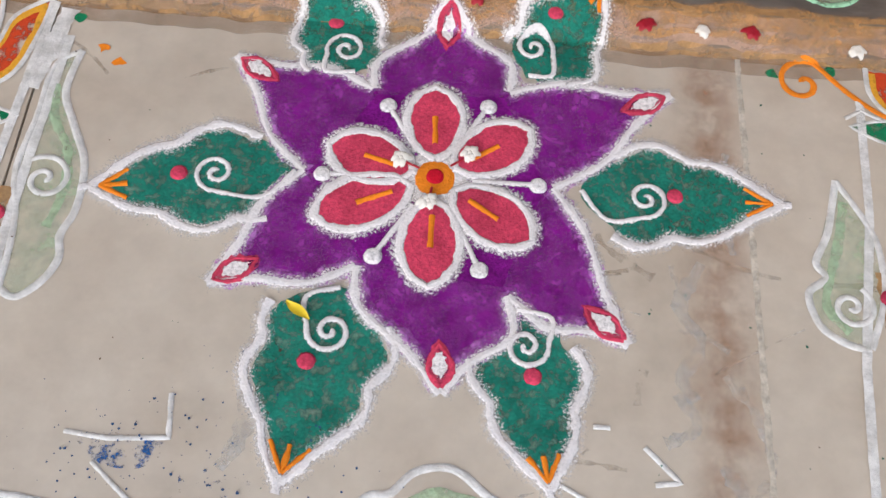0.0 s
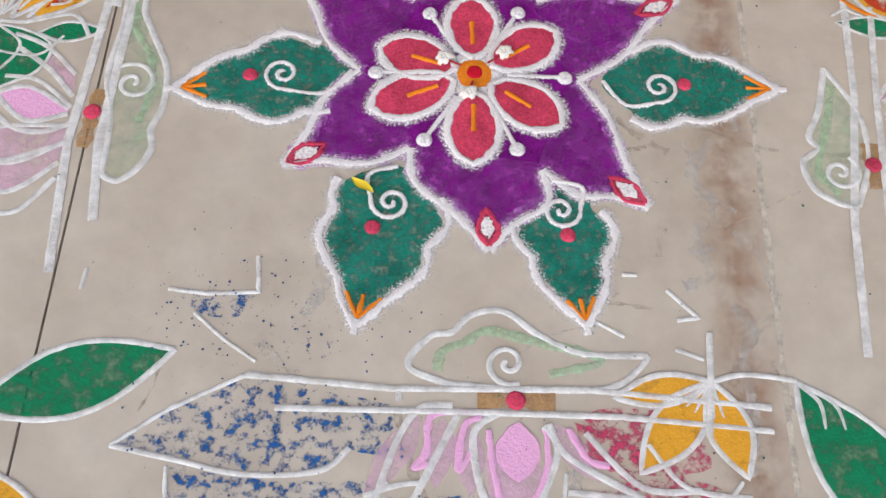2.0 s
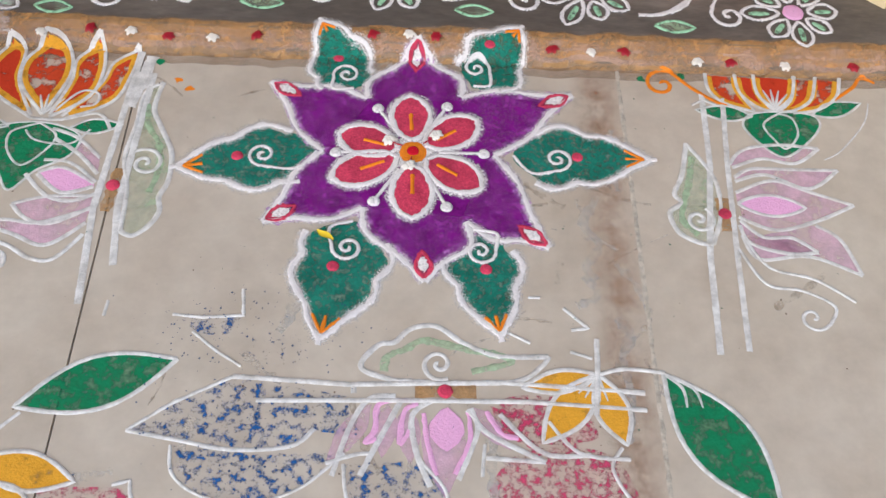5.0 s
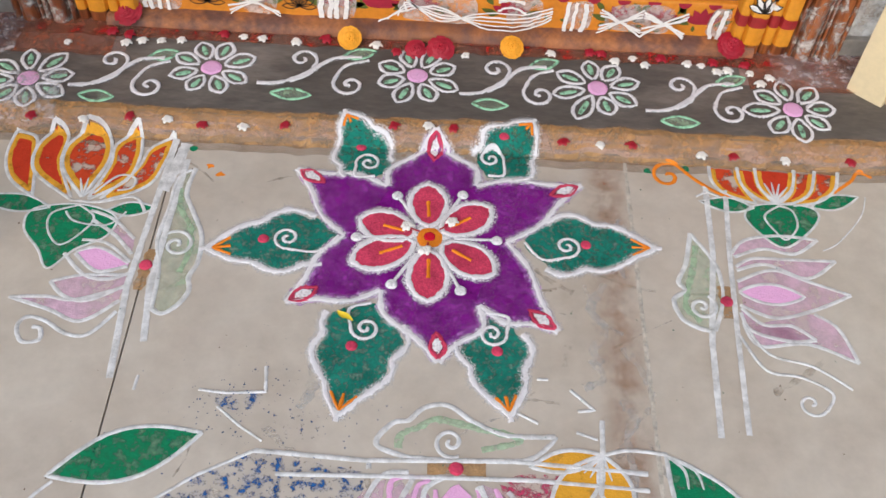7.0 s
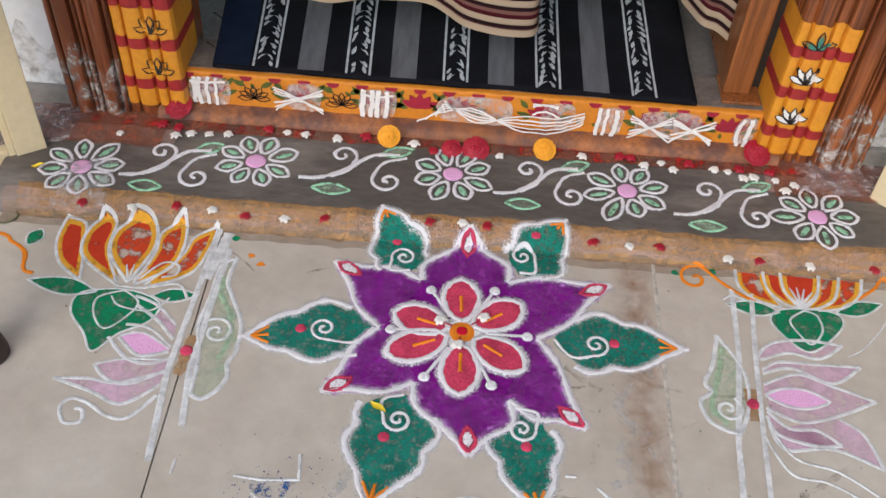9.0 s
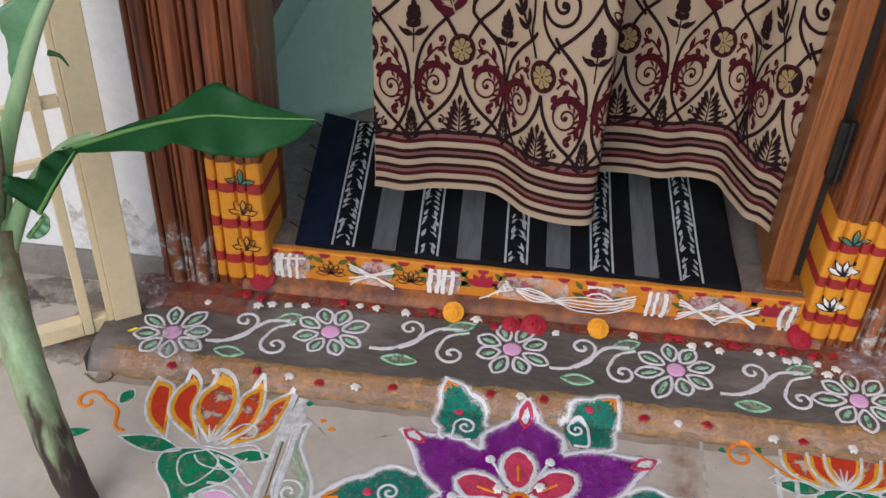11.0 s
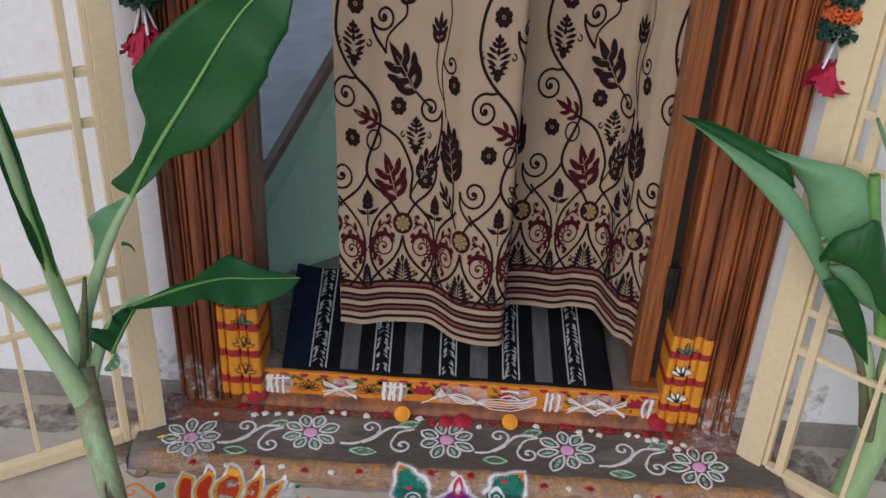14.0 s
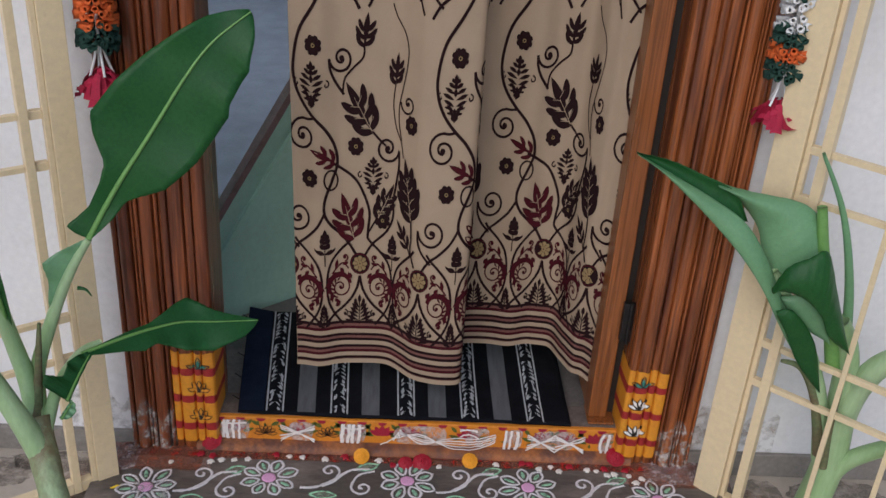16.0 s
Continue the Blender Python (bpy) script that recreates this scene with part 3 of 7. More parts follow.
# ---- painted drawings round it ----
def lotus(name, label, petals, stamens, worn):
    """Each petal: its left edge and its right edge, from the tip down to the foot; later ones lie over the earlier."""
    th = thing(name, label, "floor drawing")
    for k, (le, ri) in enumerate(petals):
        ll, rr = smooth_line(le, 6), smooth_line(ri, 6)
        mid = sum(ll + rr, Vector((0, 0))) / len(ll + rr)
        lift = 0.00012 * k
        p = fill("petal", [q.lerp(mid, 0.10) for q in ll + rr[::-1][:-1]], P_REDPAINT if k in worn else P_REDSOLID, th, 0.0006 + lift)
        for line in (ll, rr):
            stroke("yellow_rim", [q.lerp(mid, 0.16) for q in line], 0.0082, P_MUSTARD, p, z=0.0008 + lift, high=0.0004, rough=0.3, taper=False)
            stroke("white_line", line, 0.0050, P_CHALK, p, z=0.0010 + lift, high=0.0010)
    bx, by = stamens
    for a in (52, 72, 90, 108, 130):
        stroke("stamen", [(bx, by), (bx + 0.034 * math.cos(radians(a)), by + 0.034 * math.sin(radians(a)))], 0.0036, P_CHALK, th, z=0.0020, high=0.0008, taper=True)
    return th


ll = lotus("lotus_drawing", "orange and red painted lotus with green leaves", [
    ([(-0.584, 0.158), (-0.584, 0.110), (-0.566, 0.068), (-0.529, 0.039)], [(-0.584, 0.158), (-0.556, 0.150), (-0.546, 0.120), (-0.529, 0.039)]),
    ([(-0.363, 0.162), (-0.392, 0.137), (-0.403, 0.095), (-0.440, 0.040)], [(-0.363, 0.162), (-0.367, 0.117), (-0.383, 0.067), (-0.440, 0.034)]),
    ([(-0.412, 0.172), (-0.440, 0.142), (-0.440, 0.100), (-0.455, 0.042)], [(-0.412, 0.172), (-0.404, 0.126), (-0.412, 0.076), (-0.455, 0.038)]),
    ([(-0.529, 0.168), (-0.547, 0.132), (-0.538, 0.083), (-0.478, 0.037)], [(-0.529, 0.168), (-0.511, 0.155), (-0.507, 0.100), (-0.478, 0.040)]),
    ([(-0.482, 0.172), (-0.506, 0.136), (-0.502, 0.092), (-0.464, 0.042)], [(-0.482, 0.172), (-0.455, 0.160), (-0.444, 0.110), (-0.464, 0.042)])], (-0.463, 0.042), (1, 2, 4))
stroke("white_line", smooth_line([(-0.478, 0.036), (-0.440, 0.034), (-0.395, 0.046), (-0.375, 0.020)], 6), 0.0046, P_CHALK, ll, z=0.0016, high=0.0008)
stroke("white_line", smooth_line([(-0.450, 0.048), (-0.425, 0.082), (-0.402, 0.080), (-0.402, 0.062), (-0.420, 0.056)], 6), 0.0034, P_CHALK, ll, z=0.0020, high=0.0008)
for b, t, w in (((-0.50, 0.022), (-0.600, 0.034), 0.030), ((-0.425, 0.022), (-0.362, 0.030), 0.024)):
    o = petal(b, t, w, 0.45)
    stroke("white_line", closed(o), 0.0036, P_CHALK, fill("green_leaf", o, P_GREEN, ll, 0.0008), z=0.001, high=0.0008)
o = smooth_line([(-0.463, 0.030), (-0.520, 0.018), (-0.524, -0.015), (-0.497, -0.048), (-0.476, -0.078), (-0.450, -0.046), (-0.416, -0.022), (-0.412, 0.012)], 5, True)
g = fill("green_leaf", o, P_GREEN, ll, 0.0009)
stroke("white_line", closed(o), 0.0034, P_CHALK, g, z=0.001, high=0.0008)
stroke("white_line", smooth_line([(-0.463, 0.028), (-0.495, 0.012), (-0.492, -0.018), (-0.470, -0.040), (-0.445, -0.012), (-0.440, 0.010), (-0.463, 0.028)], 5), 0.0032, P_CHALK, g, z=0.0012, high=0.0008)
stroke("white_line", smooth_line([(-0.478, 0.016), (-0.462, 0.000), (-0.420, -0.004), (-0.400, 0.020)], 5), 0.003, P_CHALK, g, z=0.0012, high=0.0008)
stroke("orange_curl", spiral(-0.671, 0.095, 0.024, 1.2, 20, -1) + smooth_line([(-0.648, 0.103), (-0.622, 0.085), (-0.612, 0.052), (-0.596, 0.046)], 5)[1:], 0.006, P_ORANGE, ll, z=0.0008, high=0.0006)
o = petal((-0.622, 0.097), (-0.612, 0.130), 0.024, 0.55, 0.4)
stroke("white_line", closed(o), 0.003, P_CHALK, fill("green_bud", o, P_GREEN, ll, 0.0008), z=0.001, high=0.0008)
fill("green_leaf", petal((-0.70, 0.02), (-0.645, 0.040), 0.018, 0.5), P_GREEN, ll, 0.0008)

lr = lotus("lotus_drawing", "orange and red painted lotus on green base", [
    ([(0.388, 0.157), (0.389, 0.127), (0.407, 0.104), (0.445, 0.090)], [(0.428, 0.157), (0.428, 0.130), (0.436, 0.108), (0.445, 0.092)]),
    ([(0.538, 0.157), (0.526, 0.120), (0.505, 0.100), (0.495, 0.092)], [(0.571, 0.157), (0.559, 0.122), (0.530, 0.098), (0.495, 0.090)]),
    ([(0.428, 0.157), (0.430, 0.124), (0.448, 0.100), (0.468, 0.092)], [(0.453, 0.157), (0.454, 0.125), (0.462, 0.104), (0.468, 0.093)]),
    ([(0.508, 0.157), (0.500, 0.120), (0.486, 0.100), (0.476, 0.093)], [(0.538, 0.157), (0.524, 0.116), (0.500, 0.096), (0.476, 0.091)]),
    ([(0.453, 0.157), (0.454, 0.121), (0.472, 0.093)], [(0.509, 0.157), (0.498, 0.119), (0.472, 0.093)])], (0.472, 0.096), (0, 1, 3))
for b, t, w in (((0.440, 0.082), (0.366, 0.090), 0.026), ((0.520, 0.088), (0.590, 0.112), 0.026)):
    o = petal(b, t, w, 0.45)
    stroke("white_line", closed(o), 0.0036, P_CHALK, fill("green_leaf", o, P_GREEN, lr, 0.0008), z=0.001, high=0.0008)
o = smooth_line([(0.440, 0.086), (0.425, 0.066), (0.440, 0.038), (0.469, 0.014), (0.505, 0.040), (0.527, 0.070), (0.518, 0.088), (0.480, 0.092)], 5, True)
g = fill("green_leaf", o, P_GREEN, lr, 0.0009)
stroke("white_line", closed(o), 0.0034, P_CHALK, g, z=0.001, high=0.0008)
stroke("white_line", smooth_line([(0.475, 0.088), (0.452, 0.068), (0.462, 0.042), (0.475, 0.028), (0.494, 0.052), (0.492, 0.080), (0.475, 0.088)], 5), 0.0032, P_CHALK, g, z=0.0012, high=0.0008)
stroke("orange_curl", spiral(0.328, 0.134, 0.026, 1.3, 60, -1) + smooth_line([(0.341, 0.157), (0.365, 0.130), (0.392, 0.108), (0.41, 0.10)], 5)[1:], 0.0056, P_ORANGE, lr, z=0.0008, high=0.0006)
stroke("orange_curl", smooth_line([(0.55, 0.112), (0.585, 0.140), (0.60, 0.158), (0.618, 0.15)], 5), 0.005, P_ORANGE, lr, z=0.0008, high=0.0006)
stroke("white_line", smooth_line([(0.600, 0.112), (0.585, 0.075), (0.545, 0.028), (0.520, 0.012)], 5), 0.0022, P_CHALK, lr, z=0.0008, high=0.0006)

pl = thing("petal_border_drawing", "pink petals and white double lines painted on floor", "floor drawing")
for up, lo, m in (
        ([(-0.446, 0.020), (-0.412, 0.006), (-0.379, -0.025)], [(-0.440, 0.004), (-0.405, -0.020), (-0.377, -0.050)], P_PINK),
        ([(-0.448, -0.050), (-0.420, -0.041), (-0.378, -0.064)], [(-0.448, -0.052), (-0.415, -0.079), (-0.378, -0.069)], P_PINKFULL),
        ([(-0.467, -0.098), (-0.430, -0.086), (-0.376, -0.082)], [(-0.467, -0.098), (-0.445, -0.119), (-0.415, -0.124), (-0.375, -0.100)], P_PINK),
        ([(-0.510, -0.124), (-0.465, -0.121), (-0.430, -0.124), (-0.376, -0.102)], [(-0.510, -0.124), (-0.458, -0.140), (-0.415, -0.155), (-0.376, -0.122)], P_PINK)):
    up, lo = smooth_line(up, 6), smooth_line(lo, 6)
    p = fill("pink_petal", up + lo[::-1][:-1], m, pl, 0.0007)
    stroke("white_line", up, 0.0050, P_CHALK, p, z=0.0010, high=0.0008)
    stroke("white_line", lo, 0.0056, P_CHALK, p, z=0.0010, high=0.0008)
stroke("white_line", smooth_line([(-0.445, -0.030), (-0.412, -0.034), (-0.376, -0.062)], 6), 0.0046, P_CHALK, pl, z=0.0010, high=0.0008)
stroke("white_line", smooth_line([(-0.462, -0.053), (-0.431, -0.084), (-0.400, -0.091), (-0.374, -0.080)], 6), 0.0056, P_CHALK, pl, z=0.0010, high=0.0008)
stroke("scroll", smooth_line([(-0.376, -0.138), (-0.402, -0.173), (-0.429, -0.173), (-0.456, -0.157), (-0.479, -0.152), (-0.488, -0.166), (-0.477, -0.187), (-0.457, -0.184), (-0.460, -0.168), (-0.470, -0.166)], 6), 0.0058, P_CHALK, pl)
stroke("double_line", [(-0.360, 0.158), (-0.366, 0.03), (-0.372, -0.10), (-0.362, -0.232)], 0.0085, P_CHALK, pl, z=0.0009, high=0.0009)
stroke("double_line", [(-0.338, 0.120), (-0.342, 0.0), (-0.344, -0.10), (-0.334, -0.180)], 0.0085, P_CHALK, pl, z=0.0009, high=0.0009)
stroke("white_smear", smooth_line([(-0.345, 0.15), (-0.352, 0.10), (-0.36, 0.06)], 5), 0.016, P_CHALK, pl, z=0.0011, high=0.0006, rough=0.6)
stroke("white_dash", [(-0.330, -0.226), (-0.331, -0.246)], 0.004, P_CHALK, pl)
dot("red_spot", -0.356, -0.066, 0.0085, P_CRIMSON, pl, z=0.0012, high=0.0025)
stroke("turmeric_dab", [(-0.353, -0.04), (-0.358, -0.105)], 0.013, P_TURMERIC, pl, z=0.0007, high=0.0005, rough=0.5)


def cloud_leaf(back, front, swirl, at, r, turn, hand, wash=True):
    """A leaf with a lobed back, drawn in white with a pale green wash, a green swirl and a scroll."""
    th = thing("scroll_leaf", "white outlined pale green scroll leaf painted on floor", "floor drawing", group="scroll leaves")
    back, front = smooth_line(back, 6), smooth_line(front, 6)
    if wash:
        fill("green_wash", back + front[::-1][1:-1], P_PALE, th, 0.0005)
    stroke("white_line", back, 0.0066, P_CHALK, th)
    stroke("white_line", front, 0.0058, P_CHALK, th)
    stroke("scroll", spiral(at[0], at[1], r, 1.6, turn, hand), 0.0052, P_CHALK, th, z=0.0010)
    stroke("green_line", smooth_line(swirl, 6), 0.0080, P_SWIRL, th, z=0.0008, high=0.0004, rough=0.5)
    return th


cloud_leaf([(-0.324, 0.104), (-0.328, 0.060), (-0.313, 0.026), (-0.295, -0.012), (-0.292, -0.055), (-0.299, -0.081), (-0.295, -0.101), (-0.303, -0.122), (-0.320, -0.138), (-0.335, -0.132)],
           [(-0.324, 0.104), (-0.344, 0.085), (-0.346, 0.030), (-0.350, -0.022), (-0.338, -0.074), (-0.335, -0.132)],
           [(-0.338, 0.066), (-0.330, 0.030), (-0.312, 0.000), (-0.306, -0.040), (-0.312, -0.075)], (-0.324, -0.030), 0.0230, 130, 1)
cloud_leaf([(0.346, 0.031), (0.334, -0.020), (0.321, -0.050), (0.328, -0.064), (0.312, -0.080), (0.319, -0.108), (0.340, -0.122), (0.358, -0.125)],
           [(0.346, 0.031), (0.367, -0.006), (0.376, -0.036), (0.374, -0.080), (0.358, -0.125)],
           [(0.350, 0.010), (0.342, -0.030), (0.332, -0.060), (0.326, -0.090), (0.342, -0.112)], (0.346, -0.089), 0.0200, 60, 1)
cloud_leaf([(-0.015, -0.314), (-0.044, -0.304), (-0.047, -0.292), (-0.030, -0.272), (-0.013, -0.268), (0.004, -0.251), (0.032, -0.247), (0.060, -0.266), (0.098, -0.282), (0.154, -0.281)],
           [(-0.015, -0.314), (0.040, -0.316), (0.117, -0.312), (0.146, -0.293), (0.154, -0.281)],
           [(-0.024, -0.304), (-0.020, -0.286), (0.000, -0.276), (0.018, -0.266), (0.053, -0.272), (0.115, -0.287), (0.070, -0.302)], (0.035, -0.294), 0.0195, -60, 1, False)

pr = thing("petal_border_drawing", "pink petals and white double lines beside the lotus", "floor drawing")
for up, lo in (
        ([(0.396, -0.001), (0.418, 0.024), (0.464, 0.034), (0.516, 0.030)], [(0.399, -0.006), (0.440, 0.010), (0.481, 0.004), (0.516, 0.030)]),
        ([(0.399, -0.022), (0.423, -0.007), (0.472, -0.006), (0.533, -0.005)], [(0.399, -0.028), (0.440, -0.016), (0.490, -0.036), (0.533, -0.005)]),
        ([(0.397, -0.046), (0.445, -0.025), (0.490, -0.041), (0.541, -0.060)], [(0.395, -0.083), (0.437, -0.101), (0.489, -0.086), (0.541, -0.060)]),
        ([(0.396, -0.088), (0.420, -0.112), (0.455, -0.112), (0.482, -0.132)], [(0.394, -0.095), (0.404, -0.122), (0.448, -0.135), (0.482, -0.132)]),
        ([(0.487, -0.092), (0.513, -0.113), (0.528, -0.163)], [(0.395, -0.110), (0.410, -0.144), (0.470, -0.138), (0.528, -0.163)])):
    up, lo = smooth_line(up, 6), smooth_line(lo, 6)
    p = fill("pink_petal", up + lo[::-1][:-1], P_PINK, pr, 0.0006)
    stroke("white_line", up, 0.0052, P_CHALK, p, z=0.0010, high=0.0008)
    stroke("white_line", lo, 0.0052, P_CHALK, p, z=0.0010, high=0.0008)
h_ = petal((0.397, -0.063), (0.480, -0.066), 0.032, 0.5, 0.3)
stroke("white_line", closed(h_), 0.0046, P_CHALK, fill("pink_heart", h_, P_PINKFULL, pr, 0.0012), z=0.0014, high=0.0008)
stroke("white_line", smooth_line([(0.395, -0.11), (0.42, -0.155), (0.47, -0.17), (0.512, -0.20)], 6), 0.0044, P_CHALK, pr)
stroke("scroll", smooth_line([(0.388, -0.13), (0.412, -0.178), (0.452, -0.186), (0.486, -0.206), (0.475, -0.231)], 6) + spiral(0.458, -0.222, 0.018, 1.2, -30, 1)[::-1], 0.0042, P_CHALK, pr)
stroke("double_line", [(0.378, 0.118), (0.372, 0.0), (0.352, -0.14), (0.344, -0.273)], 0.0078, P_CHALK, pr, z=0.0009, high=0.0009)
stroke("double_line", [(0.405, 0.112), (0.394, 0.0), (0.385, -0.13), (0.377, -0.268)], 0.0070, P_CHALK, pr, z=0.0009, high=0.0009)
stroke("white_dash", [(0.362, 0.098), (0.378, 0.108), (0.395, 0.100)], 0.004, P_CHALK, pr)
dot("red_spot", 0.379, -0.079, 0.0085, P_CRIMSON, pr, z=0.0012, high=0.0025)
stroke("turmeric_dab", [(0.378, -0.055), (0.379, -0.105)], 0.015, P_TURMERIC, pr, z=0.0006, high=0.0005, rough=0.4)

bb = thing("bird_border_drawing", "worn blue wing and pink lotus painted on floor", "floor drawing")
o = smooth_line([(-0.282, -0.379), (-0.24, -0.345), (-0.182, -0.316)], 5) + [Vector((-0.06, -0.335)), Vector((-0.045, -0.380))] + smooth_line([(-0.092, -0.374), (-0.115, -0.392), (-0.175, -0.397), (-0.23, -0.388), (-0.282, -0.379)], 5)[:-1]
w = fill("blue_wing", o, P_BLUE, bb, 0.0005)
stroke("white_line", smooth_line([(-0.282, -0.379), (-0.23, -0.388), (-0.175, -0.397), (-0.115, -0.392), (-0.092, -0.372)], 6), 0.005, P_CHALK, w)
stroke("white_line", [(-0.282, -0.379), (-0.24, -0.347), (-0.182, -0.315)], 0.004, P_CHALK, w, rough=0.5)
o = smooth_line([(-0.235, -0.394), (-0.228, -0.425), (-0.195, -0.447), (-0.145, -0.452), (-0.100, -0.435), (-0.060, -0.398)], 6) + [Vector((-0.15, -0.402))]
w = fill("blue_wing", o, P_BLUE, bb, 0.0006)
stroke("white_line", o[:-1], 0.0036, P_CHALK, w, rough=0.5)
o = smooth_line([(-0.06, -0.41), (-0.052, -0.45), (-0.02, -0.475), (0.03, -0.475), (0.045, -0.44), (0.018, -0.405)], 5)
w = fill("blue_tail", o, P_BLUE, bb, 0.0006)
stroke("white_line", o, 0.004, P_CHALK, w)
fill("blue_patch", smooth_line([(-0.245, -0.242), (-0.185, -0.242), (-0.19, -0.262), (-0.225, -0.264)], 4, True), P_BLUE, bb, 0.0005)
fill("blue_patch", smooth_line([(-0.165, -0.262), (-0.120, -0.262), (-0.115, -0.295), (-0.155, -0.298)], 4, True), P_BLUESPARSE, bb, 0.0005)
stroke("white_line", [(-0.257, -0.241), (-0.225, -0.244), (-0.180, -0.240), (-0.184, -0.206)], 0.0042, P_CHALK, bb, rough=0.6)
stroke("white_line", [(-0.232, -0.262), (-0.205, -0.284), (-0.175, -0.303)], 0.0036, P_CHALK, bb, rough=0.6)
stroke("double_line", [(-0.182, -0.315), (-0.06, -0.321), (0.10, -0.314), (0.255, -0.322)], 0.0060, P_CHALK, bb, z=0.0012)
stroke("double_line", [(-0.155, -0.342), (0.0, -0.338), (0.13, -0.336), (0.255, -0.342)], 0.0056, P_CHALK, bb, z=0.0012)
stroke("white_dash", [(-0.055, -0.321), (-0.054, -0.331)], 0.006, P_CHALK, bb)
stroke("turmeric_dab", [(0.010, -0.3265), (0.075, -0.3255)], 0.015, P_TURMERIC, bb, z=0.0006, high=0.0005, rough=0.4)
dot("red_spot", 0.042, -0.326, 0.0085, P_CRIMSON, bb, z=0.0012, high=0.0025)
for k, (b, t, w, m) in enumerate((((0.04, -0.345), (0.043, -0.443), 0.062, P_PINK), ((0.0, -0.345), (0.008, -0.408), 0.036, P_PINK), ((-0.018, -0.343), (-0.022, -0.402), 0.036, P_PINK), ((-0.035, -0.343), (-0.078, -0.412), 0.034, P_PINK), ((0.07, -0.343), (0.110, -0.392), 0.030, P_PINK), ((0.09, -0.342), (0.140, -0.392), 0.030, P_ROSE), ((0.105, -0.342), (0.190, -0.397), 0.030, P_ROSE))):
    fill("pink_petal", petal(b, t, w * 0.75, 0.4), m, bb, 0.0007 + 0.00006 * k)
for line, w in (([(-0.010, -0.333), (-0.037, -0.337), (-0.055, -0.367), (-0.071, -0.423)], 0.0058), ([(-0.004, -0.338), (-0.022, -0.376), (-0.043, -0.422)], 0.0062), ([(0.029, -0.337), (0.008, -0.355), (0.013, -0.395), (0.028, -0.432)], 0.0064), ([(0.065, -0.347), (0.076, -0.369), (0.056, -0.424)], 0.0056), ([(0.069, -0.345), (0.085, -0.372), (0.145, -0.403)], 0.0058), ([(0.099, -0.351), (0.143, -0.393), (0.192, -0.394)], 0.0054), ([(0.084, -0.400), (0.145, -0.403)], 0.005), ([(-0.078, -0.410), (-0.050, -0.400), (-0.030, -0.398)], 0.0046), ([(0.150, -0.358), (0.180, -0.392), (0.232, -0.398)], 0.0044)):
    stroke("white_line", smooth_line(line, 6), w, P_CHALK, bb, z=0.0013, high=0.0010)
for line in ([(0.012, -0.338), (-0.026, -0.342), (-0.030, -0.372), (-0.040, -0.386), (-0.028, -0.382)], [(0.014, -0.342), (0.000, -0.350), (-0.004, -0.386), (0.006, -0.372)], [(0.020, -0.352), (0.024, -0.384), (0.034, -0.420)], [(0.066, -0.350), (0.068, -0.382), (0.052, -0.418)], [(0.085, -0.348), (0.100, -0.372), (0.118, -0.378)]):
    stroke("pink_line", smooth_line(line, 6), 0.0056, P_PINKFULL, bb, z=0.0011, high=0.0005, rough=0.5)
fill("pink_heart", petal((0.044, -0.345), (0.044, -0.394), 0.036, 0.5, 0.5), P_PINKFULL, bb, 0.0014)
fill("rose_patch", smooth_line([(0.115, -0.395), (0.21, -0.392), (0.235, -0.46), (0.15, -0.475), (0.085, -0.46)], 5, True), P_ROSE, bb, 0.0005)
fill("rose_patch", smooth_line([(0.10, -0.335), (0.17, -0.332), (0.20, -0.375), (0.12, -0.38)], 5, True), P_ROSE, bb, 0.0005)
stroke("white_line", smooth_line([(0.225, -0.385), (0.213, -0.405), (0.222, -0.430), (0.240, -0.455)], 5), 0.0042, P_CHALK, bb)
stroke("white_line", [(0.083, -0.385), (0.080, -0.42)], 0.004, P_CHALK, bb)

mf = thing("mustard_flower_drawing", "mustard petals outlined white with crossing stems", "floor drawing")
for t, w in (((0.124, -0.320), 0.026), ((0.143, -0.382), 0.040), ((0.230, -0.382), 0.036)):
    o = petal((0.206, -0.302), t, w, 0.5)
    stroke("white_line", closed(o), 0.005, P_CHALK, fill("mustard_petal", o, P_MUSTARD, mf, 0.0011 + abs(t[0]) * 0.002), z=0.0016, high=0.0009)
for a in (225, 240, 255, 270, 285):
    stroke("vein", [(0.206, -0.302), (0.206 + 0.032 * math.cos(radians(a)), -0.302 + 0.032 * math.sin(radians(a)))], 0.003, P_CHALK, mf, z=0.0018, high=0.0006, taper=True)
stroke("stem", [(0.208, -0.258), (0.206, -0.302), (0.201, -0.350)], 0.0062, P_CHALK, mf, z=0.0016)
stroke("stem", smooth_line([(0.206, -0.302), (0.235, -0.294), (0.279, -0.297)], 5), 0.005, P_CHALK, mf, z=0.0012)
stroke("white_dash", [(0.178, -0.274), (0.202, -0.282)], 0.0042, P_CHALK, mf)
stroke("white_dash", [(0.174, -0.219), (0.200, -0.244), (0.181, -0.247)], 0.0046, P_CHALK, mf)
stroke("white_dash", [(0.112, -0.253), (0.135, -0.265)], 0.004, P_CHALK, mf)
stroke("white_dash", [(0.135, -0.206), (0.148, -0.206)], 0.004, P_CHALK, mf)

